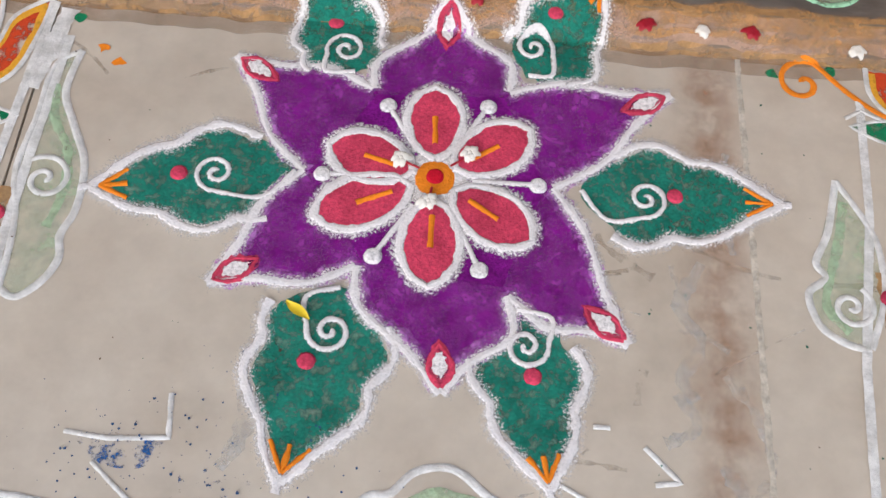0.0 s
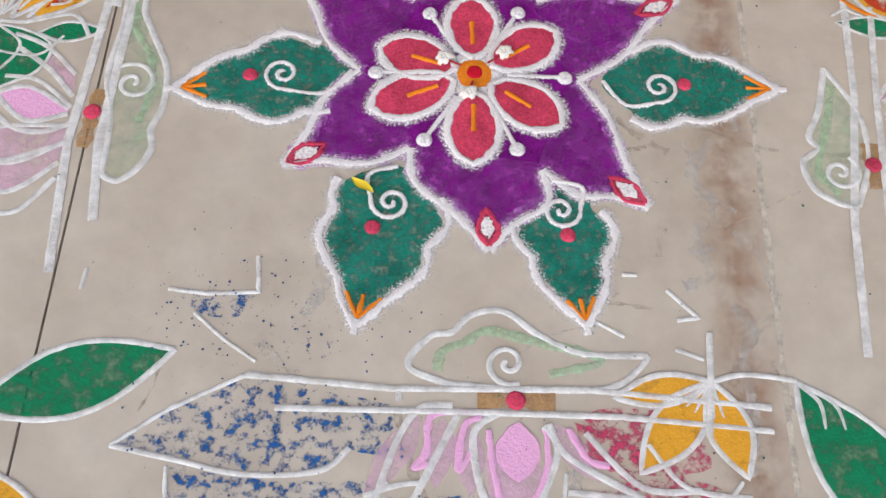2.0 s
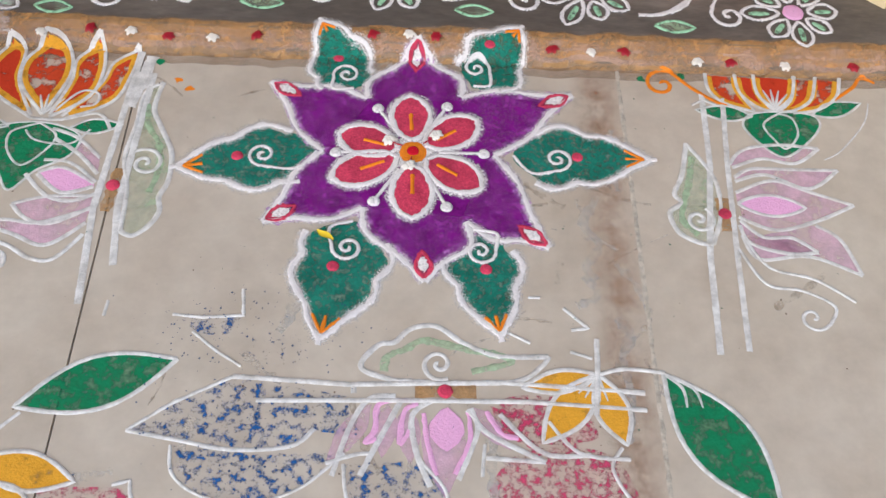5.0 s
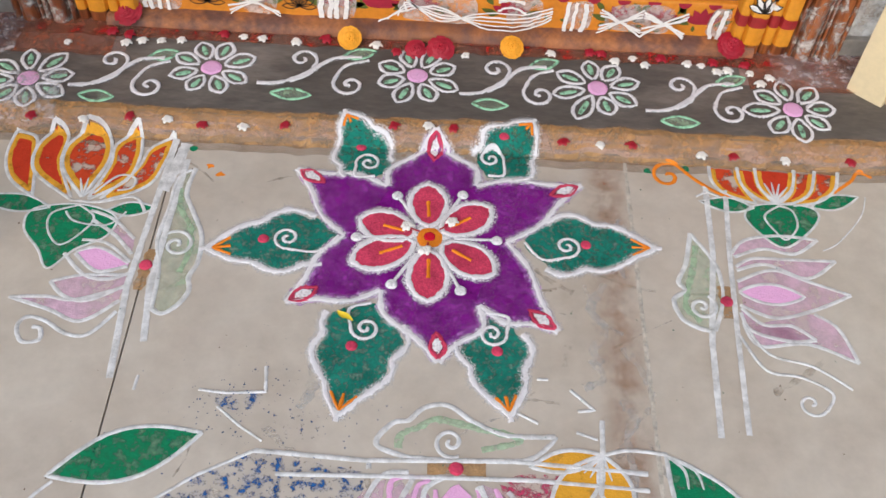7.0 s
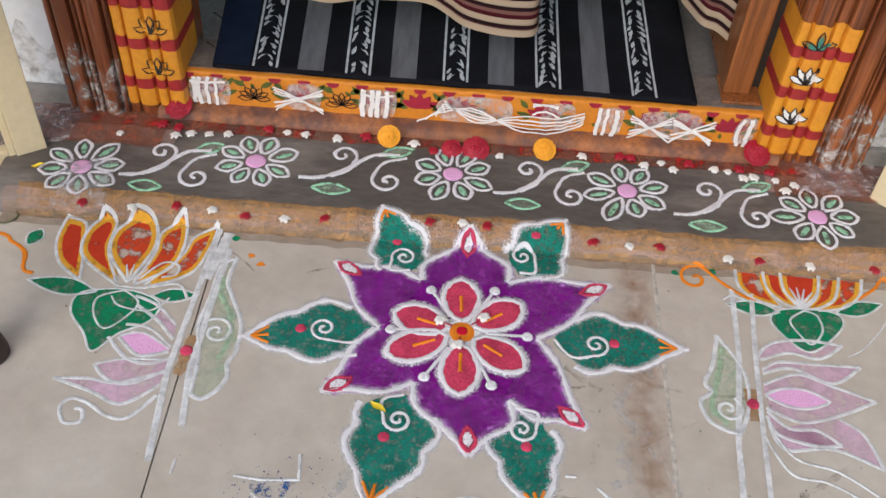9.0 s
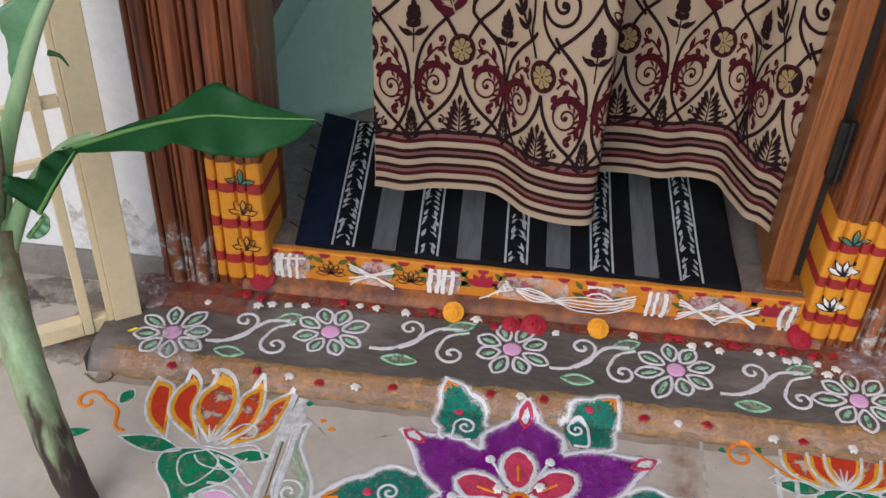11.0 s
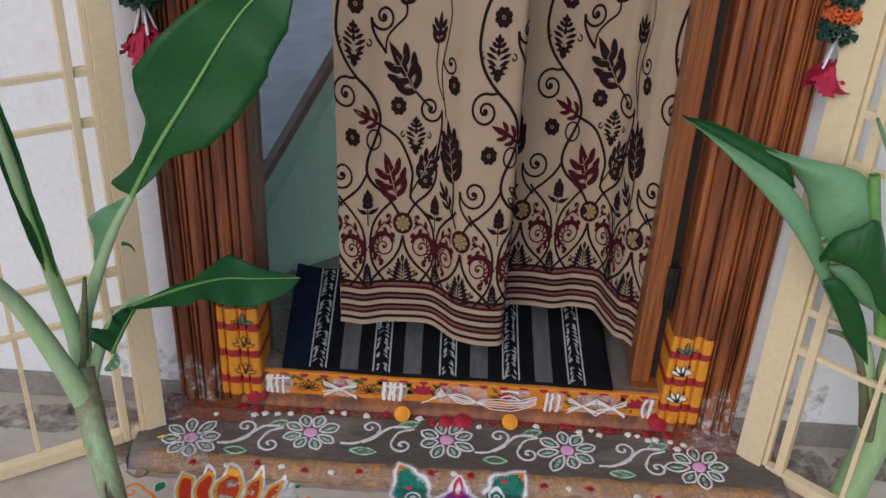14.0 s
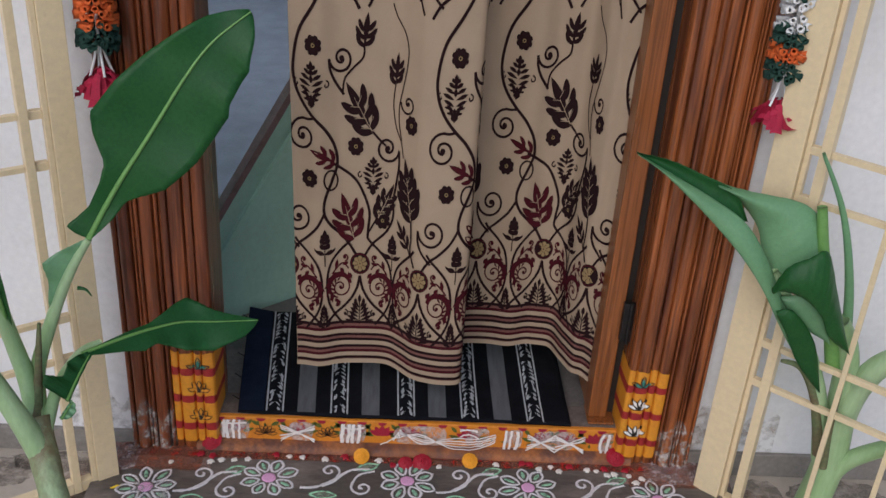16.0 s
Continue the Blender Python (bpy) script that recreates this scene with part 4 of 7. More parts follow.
for nm, b, t, w in (("right", (0.278, -0.298), (0.380, -0.452), 0.074), ("left", (-0.243, -0.296), (-0.400, -0.356), 0.062)):
    th = thing("leaf_drawing", "large green painted leaf outlined in white", "floor drawing", group="green leaves")
    o = petal(b, t, w, 0.5)
    p = fill("green_fill", o, P_GREEN, th, 0.0007)
    stroke("white_line", closed(o), 0.0055, P_CHALK, p, rough=0.3)
    if nm == "right":
        for k in (0.006, 0.018):
            stroke("vein", smooth_line([(0.279, -0.300), (0.290 + k, -0.315), (0.290 + k * 1.4, -0.338)], 4), 0.004, P_CHALK, p, z=0.0012, high=0.0006, taper=True)
yl = thing("mustard_leaf_drawing", "mustard and rose painted leaves outlined in white", "floor drawing")
for b, t, w, m in (((-0.425, -0.415), (-0.322, -0.435), 0.040, P_MUSTARD), ((-0.425, -0.440), (-0.350, -0.490), 0.050, P_MUSTARD)):
    o = petal(b, t, w, 0.5)
    stroke("white_line", closed(o), 0.005, P_CHALK, fill("mustard_leaf", o, m, yl, 0.0008), z=0.001)
fill("rose_patch", smooth_line([(-0.355, -0.446), (-0.300, -0.440), (-0.265, -0.446), (-0.255, -0.478), (-0.33, -0.49)], 4, True), P_ROSE, yl, 0.0005)
stroke("white_line", [(-0.285, -0.437), (-0.268, -0.432), (-0.266, -0.445), (-0.252, -0.475)], 0.0042, P_CHALK, yl)
stroke("white_line", smooth_line([(-0.392, -0.362), (-0.412, -0.385), (-0.425, -0.415)], 4), 0.0042, P_CHALK, yl)

# ---- drawing on any surface ----
def ink_fill(bm, outline, place, h=0.0015):
    """A patch inside the line, laid on a surface by place(a, b, height)."""
    vs = [bm.verts.new(place(p[0], p[1], h)) for p in outline]
    f = bm.faces.new(vs)
    bmesh.ops.triangulate(bm, faces=[f])


def ink_fan(bm, outline, place, h=0.0015):
    cx = sum(p[0] for p in outline) / len(outline)
    cy = sum(p[1] for p in outline) / len(outline)
    c = bm.verts.new(place(cx, cy, h))
    vs = [bm.verts.new(place(p[0], p[1], h)) for p in outline]
    for i in range(len(vs)):
        bm.faces.new((c, vs[i], vs[(i + 1) % len(vs)]))


def ink_line(bm, line, width, place, h=0.0015, taper=0.0, step=0.005):
    pts = [Vector(line[0][:2])]
    for p in line[1:]:
        p = Vector(p[:2])
        a = pts[-1]
        k = max(1, int((p - a).length / step))
        pts += [a.lerp(p, (j + 1) / k) for j in range(k)]
    n = len(pts)
    prev = None
    for i, p in enumerate(pts):
        d = pts[min(i + 1, n - 1)] - pts[max(i - 1, 0)]
        if d.length < 1e-7:
            continue
        d.normalize()
        s = Vector((-d.y, d.x)) * width / 2 * (1 - taper * i / n)
        row = (bm.verts.new(place(p.x + s.x, p.y + s.y, h)), bm.verts.new(place(p.x - s.x, p.y - s.y, h)))
        if prev:
            bm.faces.new((prev[0], prev[1], row[1], row[0]))
        prev = row


def ring(cx, cy, r, n=20, a0=0.0):
    return [(cx + r * math.cos(a0 + 2 * math.pi * i / n), cy + r * math.sin(a0 + 2 * math.pi * i / n)) for i in range(n)]


def leafy(base, tip, width, widest=0.45, n=6):
    return petal(base, tip, width, widest, 0.0, n)


# ---- stained edges and drawing on the entrance step ----
stains = thing("turmeric_stain", "turmeric and vermilion smears on the step's edge", "stain", kind="stuff")


def smear(name, x0, x1, y0, y1, mat, lift, parent, cut=0.5):
    bm = bmesh.new()
    rows = []
    n = int((x1 - x0) / 0.008)
    for j in range(9):
        row = []
        for i in range(n + 1):
            x = x0 + (x1 - x0) * i / n
            e0 = y0 + 0.004 * wob(x, 1.3, 40)
            e1 = y1 + 0.007 * wob(x, 7.7, 35)
            y = e0 + (e1 - e0) * j / 8
            row.append((x, y, slab_height(y) + lift))
        rows.append(row)
    cells(bm, rows)
    return part(name, bm, mat, parent)


smear("yellow_edge", -0.66, 0.66, 0.154, 0.192, P_TURMERIC, 0.0003, stains)
smear("brown_edge", -0.68, 0.68, 0.140, 0.164, P_DIRT, 0.0005, stains)
smear("red_smear", -0.66, 0.64, 0.335, 0.392, P_VERMILION, 0.0016, stains)
smear("pink_dust", 0.46, 0.66, 0.29, 0.40, P_VERMILION, 0.0022, stains)
smear("pink_dust", -0.67, -0.48, 0.29, 0.40, P_VERMILION, 0.0022, stains)

P_PINKDUST = powder("pink_kumkum_dust", (0.60, 0.38, 0.32), cover=0.5, scale=18, soft=0.4, grain=0.2)
P_PINKEDGE = powder("pink_edge_dust", (0.60, 0.40, 0.32), cover=0.34, scale=24, soft=0.3, grain=0.2)
P_REDDUST = powder("red_kumkum_patch", (0.46, 0.03, 0.025), cover=0.34, scale=46, soft=0.08, grain=0.3)
P_ORANGEDUST = powder("orange_streak", (0.58, 0.31, 0.13), cover=0.36, scale=38, soft=0.2, grain=0.2)
smear("pink_kumkum_dust", -0.70, -0.46, 0.30, 0.386, P_PINKDUST, 0.0007, stains)
smear("pink_kumkum_dust", 0.45, 0.69, 0.30, 0.386, P_PINKDUST, 0.0007, stains)
smear("red_kumkum_patch", -0.60, 0.58, 0.335, 0.357, P_REDDUST, 0.0030, stains)
smear("orange_streak", -0.64, 0.66, 0.166, 0.194, P_ORANGEDUST, 0.0009, stains)
P_WHITEDUST = powder("trodden_white_powder", (0.66, 0.62, 0.62), cover=0.24, scale=60, soft=0.2, grain=0.15)
for x0, x1, y0, y1 in ((-0.61, -0.53, 0.165, 0.25), (0.50, 0.68, 0.30, 0.385), (-0.70, -0.62, 0.28, 0.37)):
    smear("white_dust", x0, x1, y0, y1, P_WHITEDUST, 0.0034, stains)
smear("pink_edge_dust", -0.68, 0.68, 0.162, 0.182, P_PINKEDGE, 0.0007, stains)

border = thing("flower_border_drawing", "white powder flowers and scrolls with pink centres on slab", "floor drawing")


def step_flower(x, y, turn, r=0.066):
    f = dot("pink_centre", x, y, 0.0155, P_PINKFULL, border, z=0.0012, ground=SLAB_Z, high=0.002)
    for k in range(8):
        a = radians(turn + 45 * k)
        rr = r * (1 + 0.14 * wob(x * 3 + k, y, 5))
        b = Vector((x + 0.020 * math.cos(a), y + 0.019 * math.sin(a)))
        t = Vector((x + rr * math.cos(a), y + rr * 0.93 * math.sin(a)))
        turn_by = 0.22 * wob(x + k * 1.7, y * 3, 4)
        t = b + Vector((math.cos(a + turn_by), math.sin(a + turn_by))) * (t - b).length * (1 + 0.22 * wob(k * 2.3, x, 3))
        o = petal(b, t, 0.026 * (1 + 0.25 * wob(k * 1.1, x * 5, 6)), 0.6, 0.4)
        stroke("petal_outline", closed(o), 0.0054, P_WHITE, f, ground=SLAB_Z, z=0.0008, high=0.002, rough=0.5)
        stroke("green_dash", [b.lerp(t, 0.26), b.lerp(t, 0.80)], 0.0085, P_MINT, f, ground=SLAB_Z, z=0.0008, high=0.001, taper=True)
    return f


FLOWERS = [(-0.582, 0.234, 10), (-0.329, 0.276, 22), (-0.030, 0.281, 22), (0.234, 0.274, 15), (0.516, 0.249, 8)]
for x, y, a in FLOWERS:
    step_flower(x, y, a)
for (xa, ya, _), (xb, yb, _) in zip(FLOWERS, FLOWERS[1:]):
    mx_, my_ = (xa + xb) / 2, (ya + yb) / 2
    w = (xb - xa) / 0.27

    def rel(*pts):
        return [(mx_ + px * w, my_ + py) for px, py in pts]

    a = smooth_line(rel((-0.072, -0.030), (-0.040, -0.026), (-0.008, -0.002), (0.022, 0.030), (0.060, 0.036)), 6)
    s = stroke("stem", a, 0.0078, P_WHITE, border, ground=SLAB_Z, z=0.0008, rough=0.45)
    up = spiral(mx_ - 0.018 * w, my_ + 0.026, 0.023, 1.35, -40, -1)
    stroke("scroll", up + smooth_line([up[-1]] + rel((-0.006, -0.006), (-0.03, -0.024)), 5)[1:], 0.0060, P_WHITE, s, ground=SLAB_Z, z=0.0008, rough=0.45)
    dn = spiral(mx_ + 0.048 * w, my_ - 0.024, 0.025, 1.4, 150, -1)
    stroke("scroll", dn + smooth_line([dn[-1]] + rel((0.040, 0.016), (0.070, 0.030)), 5)[1:], 0.0060, P_WHITE, s, ground=SLAB_Z, z=0.0008, rough=0.45)
    for b, t in (((0.034, 0.036), (0.078, 0.052)), ((-0.052, -0.048), (0.000, -0.050))):
        o = petal(*rel(b, t), 0.022, 0.5, 0.2)
        stroke("green_leaf_line", closed(o), 0.0048, P_MINT, s, ground=SLAB_Z, z=0.0008, high=0.0014, rough=0.5)
        fill("green_leaf", o, P_PALE, s, 0.0009, SLAB_Z)

# ---- threshold ----
M_TURMERIC = material("orange_painted_wood", (0.66, 0.23, 0.02), rough=0.5, vary=0.14, scale=14, fine=120, bump=0.15, second=(0.60, 0.19, 0.02), mix_scale=20, mix_at=0.6, mix_soft=0.15)
M_MAGENTA = material("magenta_paint", (0.36, 0.012, 0.035), rough=0.6, vary=0.2, bump=0.1)
M_OLIVE = material("olive_green_paint", (0.10, 0.12, 0.018), rough=0.6, vary=0.2, bump=0.1)
M_BLACKINKSHADE = material("black_paint_and_gap_shade", (0.02, 0.015, 0.012), rough=0.6, vary=0.2, bump=0.05)
M_WHITEPAINT = material("white_paint", (0.80, 0.76, 0.72), rough=0.7, vary=0.12, fine=200, bump=0.3)
M_BLUEGREEN = material("dull_green_paint", (0.05, 0.22, 0.16), rough=0.6, vary=0.2, bump=0.05)
TY, TZ0, TZ1 = 0.388, 0.044, 0.106
threshold = thing("door_threshold", "orange painted wooden threshold with lotus and chalk patterns", "threshold", (0, TY, 0))


def on_threshold(a, b, h):
    return Vector((a, -h, b))


part("sill_board", box(-0.472, 0.458, 0.0, 0.085, 0.02, TZ1, 0.004), M_TURMERIC, threshold)
part("worn_top", box(-0.470, 0.456, 0.010, 0.084, TZ1 + 0.0002, TZ1 + 0.0018), material("trodden_dark_stone", (0.13, 0.10, 0.085), rough=0.6, vary=0.3, scale=14, fine=120, bump=0.2, second=(0.24, 0.19, 0.16), mix_scale=16, mix_at=0.58), threshold, "dark trodden top behind the painted edge")
bm = bmesh.new()
cells(bm, [[(-0.500 + 0.975 * i / 60, y, z + 0.0015 * wob(i * 0.1, y, 9)) for i in range(61)] for y, z in ((-0.030, 0.030), (-0.027, 0.040), (-0.020, 0.0445), (0.002, 0.046))])
part("foot_strip", bm, material("worn_orange_paint", (0.40, 0.14, 0.045), rough=0.7, vary=0.35, second=(0.15, 0.065, 0.045), mix_scale=22, mix_at=0.48, mix_soft=0.12, bump=0.3), threshold, "worn orange foot strip", True)
wh, mg, ol, bk = bmesh.new(), bmesh.new(), bmesh.new(), bmesh.new()
zm = (TZ0 + TZ1) / 2
for k in range(21):
    x = -0.45 + 0.90 * k / 20
    bmx = bmesh.new()
    ink_fan(bmx, [(x + 0.010 * math.cos(math.pi * i / 8), TZ1 - 0.002 - 0.009 * math.sin(math.pi * i / 8)) for i in range(9)], on_threshold, 0.0016)
    part("red_half_disc", bmx, M_MAGENTA, threshold)


def lotus_motif(x, z, r, out, fine_):
    for k in range(5):
        a = radians(30 + 30 * k)
        ink_fan(out, leafy((x, z - r * 0.35), (x + r * 1.1 * math.cos(a), z - r * 0.35 + r * math.sin(a)), r * 0.42, 0.55), on_threshold, 0.0014 + 0.0001 * k)
    for sgn in (1, -1):
        ink_fan(fine_, leafy((x + sgn * r * 0.6, z - r * 0.4), (x + sgn * r * 1.5, z - r * 0.05), r * 0.35), on_threshold, 0.0014)
        ink_fan(fine_, leafy((x + sgn * r * 0.9, z + r * 0.2), (x + sgn * r * 1.35, z + r * 0.75), r * 0.3), on_threshold, 0.0014)


for x in (-0.350, -0.212):
    for k in range(7):
        a = radians(0 + 30 * k)
        ink_line(bk, closed(leafy((x, zm - 0.012), (x + 0.026 * math.cos(a), zm - 0.012 + 0.024 * math.sin(a)), 0.010, 0.55)), 0.0018, on_threshold, 0.0016)
    for sgn in (1, -1):
        ink_fan(ol, leafy((x + sgn * 0.012, zm + 0.010), (x + sgn * 0.032, zm + 0.022), 0.010), on_threshold, 0.0014)
for x in (-0.278, -0.155, -0.090, -0.030, 0.105, 0.270, 0.325, 0.392, -0.420):
    lotus_motif(x, zm + 0.003, 0.030, mg, ol)
for k in range(34):
    x = -0.43 + 0.86 * ((k * 0.618) % 1.0)
    z = TZ0 + 0.008 + 0.045 * ((k * 0.377) % 1.0)
    ink_fan(ol, leafy((x, z), (x + 0.012 * math.cos(k), z + 0.012 * math.sin(k)), 0.006), on_threshold, 0.0012)
rng = random.Random(5)


SCRAWLS = []


def scrawl(pts, w=0.0032):
    SCRAWLS.append(1)
    ink_line(wh, [(p[0] + 0.0012 * rng.uniform(-1, 1), p[1] + 0.0012 * rng.uniform(-1, 1)) for p in smooth_line(pts, 5)], w * rng.uniform(0.75, 1.25), on_threshold, 0.0040 + 0.0004 * (len(SCRAWLS) % 40))


for x0, x1 in ((-0.446, -0.392), (-0.182, -0.130), (0.186, 0.226), (0.405, 0.425)):
    for k in range(max(2, int((x1 - x0) / 0.012))):
        x = x0 + 0.012 * k + 0.003 * rng.random()
        scrawl([(x, TZ0 + 0.004), (x + 0.004 * rng.uniform(-1, 1), zm), (x + 0.003, TZ1 - 0.006)], 0.0064)
for x0, x1 in ((-0.446, -0.392), (-0.182, -0.130)):
    for k in range(1):
        z = TZ1 - 0.012
        scrawl([(x0, z), ((x0 + x1) / 2, z + 0.006 * rng.uniform(-1, 1)), (x1, z + 0.002)], 0.0038)
for x0, x1 in ((-0.316, -0.240), (0.236, 0.300), (0.300, 0.366)):
    for k in range(3):
        o = 0.005 * k
        scrawl([(x0, TZ0 + 0.006 + 1.6 * o), ((x0 + x1) / 2, zm + 0.003 * rng.uniform(-1, 1)), (x1, TZ1 - 0.010 - o)])
        scrawl([(x0, TZ1 - 0.010 - o), ((x0 + x1) / 2, zm + 0.003 * rng.uniform(-1, 1)), (x1, TZ0 + 0.006 + o)])
for k in range(5):
    o = 0.0075 * k
    scrawl([(-0.094 + 2 * o, TZ0 + 0.010 + o), (-0.05, zm + 0.004 + o * 0.7), (0.0, zm + 0.012 - o * 0.8), (0.06, TZ0 + 0.010 + o * 0.9), (0.12, TZ0 + 0.008 + o), (0.165, zm + 0.000 + o * 0.7)], 0.0026)
for k in range(3):
    scrawl([(0.085, zm + 0.012 + 0.004 * k), (0.105, zm + 0.020), (0.125, zm + 0.010 + 0.004 * k)], 0.003)
smd = bmesh.new()
for x0, x1 in ((-0.450, -0.388), (-0.300, -0.246), (-0.184, -0.128), (-0.06, 0.05), (0.10, 0.15), (0.188, 0.226), (0.250, 0.345), (0.400, 0.432)):
    ink_fill(smd, smooth_line([(x0, TZ0 + 0.012), (x0 + 0.004, TZ1 - 0.014), ((x0 + x1) / 2, TZ1 - 0.006), (x1, TZ1 - 0.012), (x1 - 0.003, TZ0 + 0.008), ((x0 + x1) / 2, TZ0 + 0.004)], 4, True), on_threshold, 0.0034)
tagged(part("chalk_smear", smd, powder("rubbed_white_chalk", (0.78, 0.70, 0.66), cover=0.34, scale=70, soft=0.25, grain=0.1), threshold, "rubbed white chalk"), kind="stuff")
tagged(part("white_scrawl", wh, M_WHITEPAINT, threshold, "white chalk hatching"), kind="stuff")
tagged(part("magenta_lotus", mg, M_MAGENTA, threshold, "magenta painted lotuses"), kind="stuff")
tagged(part("green_sprig", ol, M_OLIVE, threshold, "olive green sprigs"), kind="stuff")
tagged(part("black_outlines", bk, M_BLACKINKSHADE, threshold, "black outlined lotuses"), kind="stuff")

# ---- door posts ----
M_POSTPAINT = material("yellow_painted_wood", (0.68, 0.27, 0.02), rough=0.45, vary=0.12, scale=14, fine=120, bump=0.12, second=(0.62, 0.22, 0.02), mix_scale=25, mix_at=0.6)
M_BANDRED = material("maroon_paint", (0.36, 0.02, 0.02), rough=0.55, vary=0.2, bump=0.1)


def beads(x0, x1, widths, y0, deep):
    """The front line of a moulding: round beads and quirks of those relative widths, from x0 to x1."""
    tot = sum(widths)
    x = x0
    pts = []
    for k, w in enumerate(widths):
        dx = (x1 - x0) * w / tot
        n = 9
        for i in range(n + 1):
            t = i / n
            pts.append((x + dx * t, y0 - deep * (0.35 + 0.65 * min(1, w / 1.4)) * math.sin(math.pi * t) ** 0.28))
        x += dx
    return pts


def door_post(sign, x_in, x_mid, x_out, label):
    post = thing("door_post", label, "door frame", group="door posts")

    def front(xa, xb, widths, y0, deep):
        line = beads(xa, xb, widths, y0, deep)
        return line if xa < xb else line[::-1]

    lo, hi = sorted((x_mid, x_out))
    line = front(lo, hi, [0.5, 2.0, 0.4, 0.5, 1.5, 0.6] if sign > 0 else [0.7, 1.6, 0.4, 0.6, 1.7, 0.5], 0.376, 0.018)
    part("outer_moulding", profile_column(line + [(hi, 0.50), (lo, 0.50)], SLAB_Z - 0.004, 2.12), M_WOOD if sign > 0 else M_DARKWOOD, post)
    lo, hi = sorted((x_in, x_mid))
    line = front(lo, hi, [0.8, 1.5, 0.8, 1.3], 0.378, 0.011)
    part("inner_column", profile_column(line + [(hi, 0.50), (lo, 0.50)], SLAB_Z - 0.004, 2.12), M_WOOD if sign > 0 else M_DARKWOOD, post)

    def skin(z0, z1, lift, top_wave=0.0):
        bm = bmesh.new()
        base = beads(lo, hi, [0.8, 1.5, 0.8, 1.3], 0.378, 0.011)
        path = [(lo, 0.46)] * (sign > 0) + base + [(hi, 0.46)] * (sign < 0)
        rows = []
        for j in range(7):
            rows.append([(x - lift * (sign > 0 and y > 0.45) + lift * (sign < 0 and y > 0.45), y - lift, z0 + (z1 + top_wave * wob(x, 2.0, 60) - z0) * j / 6) for x, y in path])
        cells(bm, rows)
        return bm

    bmw = bmesh.new()
    wl_, wh_ = sorted((x_mid, x_out))
    foot = beads(wl_, wh_, [0.5, 2.0, 0.4, 0.5, 1.5, 0.6] if sign > 0 else [0.7, 1.6, 0.4, 0.6, 1.7, 0.5], 0.376, 0.018)
    cells(bmw, [[(x, y - 0.0015, 0.031 + (0.11 + 0.05 * wob(x, 1.0, 50)) * j / 5) for x, y in foot] for j in range(6)])
    part("worn_foot", bmw, P_SPLASHED, post, "pale worn and splashed post foot")
    part("yellow_band", skin(0.05, 0.283, 0.0018, 0.008), M_POSTPAINT, post, "yellow painted post foot")
    for z in (0.092, 0.165, 0.236):
        part("red_stripe", skin(z - 0.009, z + 0.009, 0.0030, 0.006), M_BANDRED, post, "maroon painted stripe")
    mid = (lo + hi) / 2 - sign * 0.012

    def on_post(a, b, h):
        base = beads(lo, hi, [0.8, 1.5, 0.8, 1.3], 0.378, 0.011)
        y = min(base, key=lambda p: abs(p[0] - a))[1]
        return Vector((a, y - 0.0028 - h, b))

    for z, leaf_only in ((0.125, False), (0.198, False), (0.258, True)):
        bl, mgp = bmesh.new(), bmesh.new()
        for k in range(5):
            if leaf_only and k in (1, 3):
                continue
            a = radians(20 + 35 * k)
            o = leafy((mid, z - 0.014), (mid + 0.026 * math.cos(a), z - 0.014 + 0.030 * math.sin(a)), 0.010, 0.55)
            ink_line(bl, closed(o), 0.0022, on_post, 0.0010, step=0.004)
            if not leaf_only:
                ink_fan(mgp, o, on_post, 0.0006)
            else:
                ink_fan(mgp, leafy((mid, z - 0.014), (mid + 0.020 * math.cos(a), z - 0.014 + 0.024 * math.sin(a)), 0.007, 0.55), on_post, 0.0008)
        part("flower_outline", bl, M_BLACKINKSHADE, post)
        part("flower_fill", mgp, M_BLUEGREEN if leaf_only else M_WHITEPAINT if sign > 0 else M_POSTPAINT, post)
    return post


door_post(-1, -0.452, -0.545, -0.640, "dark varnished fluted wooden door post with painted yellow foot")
door_post(1, 0.438, 0.528, 0.606, "reddish varnished fluted wooden door post with painted yellow foot")
head = thing("lintel", "varnished wooden lintel over the doorway", "door frame")
part("beam", box(-0.64, 0.606, 0.375, 0.50, 2.12, 2.24, 0.006), M_WOOD, head)

# ---- open door leaf ----
M_LIGHTWOOD = material("varnished_light_teak", (0.29, 0.092, 0.025), rough=0.3, vary=0.25, scale=30, fine=160, bump=0.1, second=(0.24, 0.08, 0.02), mix_scale=24, mix_at=0.55, mix_soft=0.15, stretch=(1, 1, 0.05))
streaks(M_LIGHTWOOD, 0.6, 260.0, 0.46)
M_IRON = material("dark_iron", (0.035, 0.032, 0.032), rough=0.5, metal=0.7, vary=0.3, scale=40, bump=0.3)
door = thing("door_1", "open varnished wooden door leaf with iron hinge", "door", (0, 0, 0), kind="structure")
part("leaf", box(0.376, 0.418, 0.425, 1.15, 0.114, 2.08, 0.003), M_LIGHTWOOD, door)
# Black strip stands in for the shade between leaf and post.
part("gap_shade", box(0.4185, 0.4375, 0.448, 0.52, 0.107, 2.08), M_BLACKINKSHADE, door, "black strip painted as the shade in the gap beside the post")
for z in (0.33, 1.55):
    part("hinge", box(0.414, 0.440, 0.4115, 0.4245, z, z + 0.095, 0.002), M_IRON, door, "dark iron hinge")
    part("hinge_pin", rod([(0.430, 0.410, z - 0.004), (0.430, 0.410, z + 0.10)], 0.005), M_IRON, door)
part("wood_foot", box(0.374, 0.434, 0.405, 0.475, TZ1 + 0.0022, 0.1135, 0.002), M_LIGHTWOOD, door)

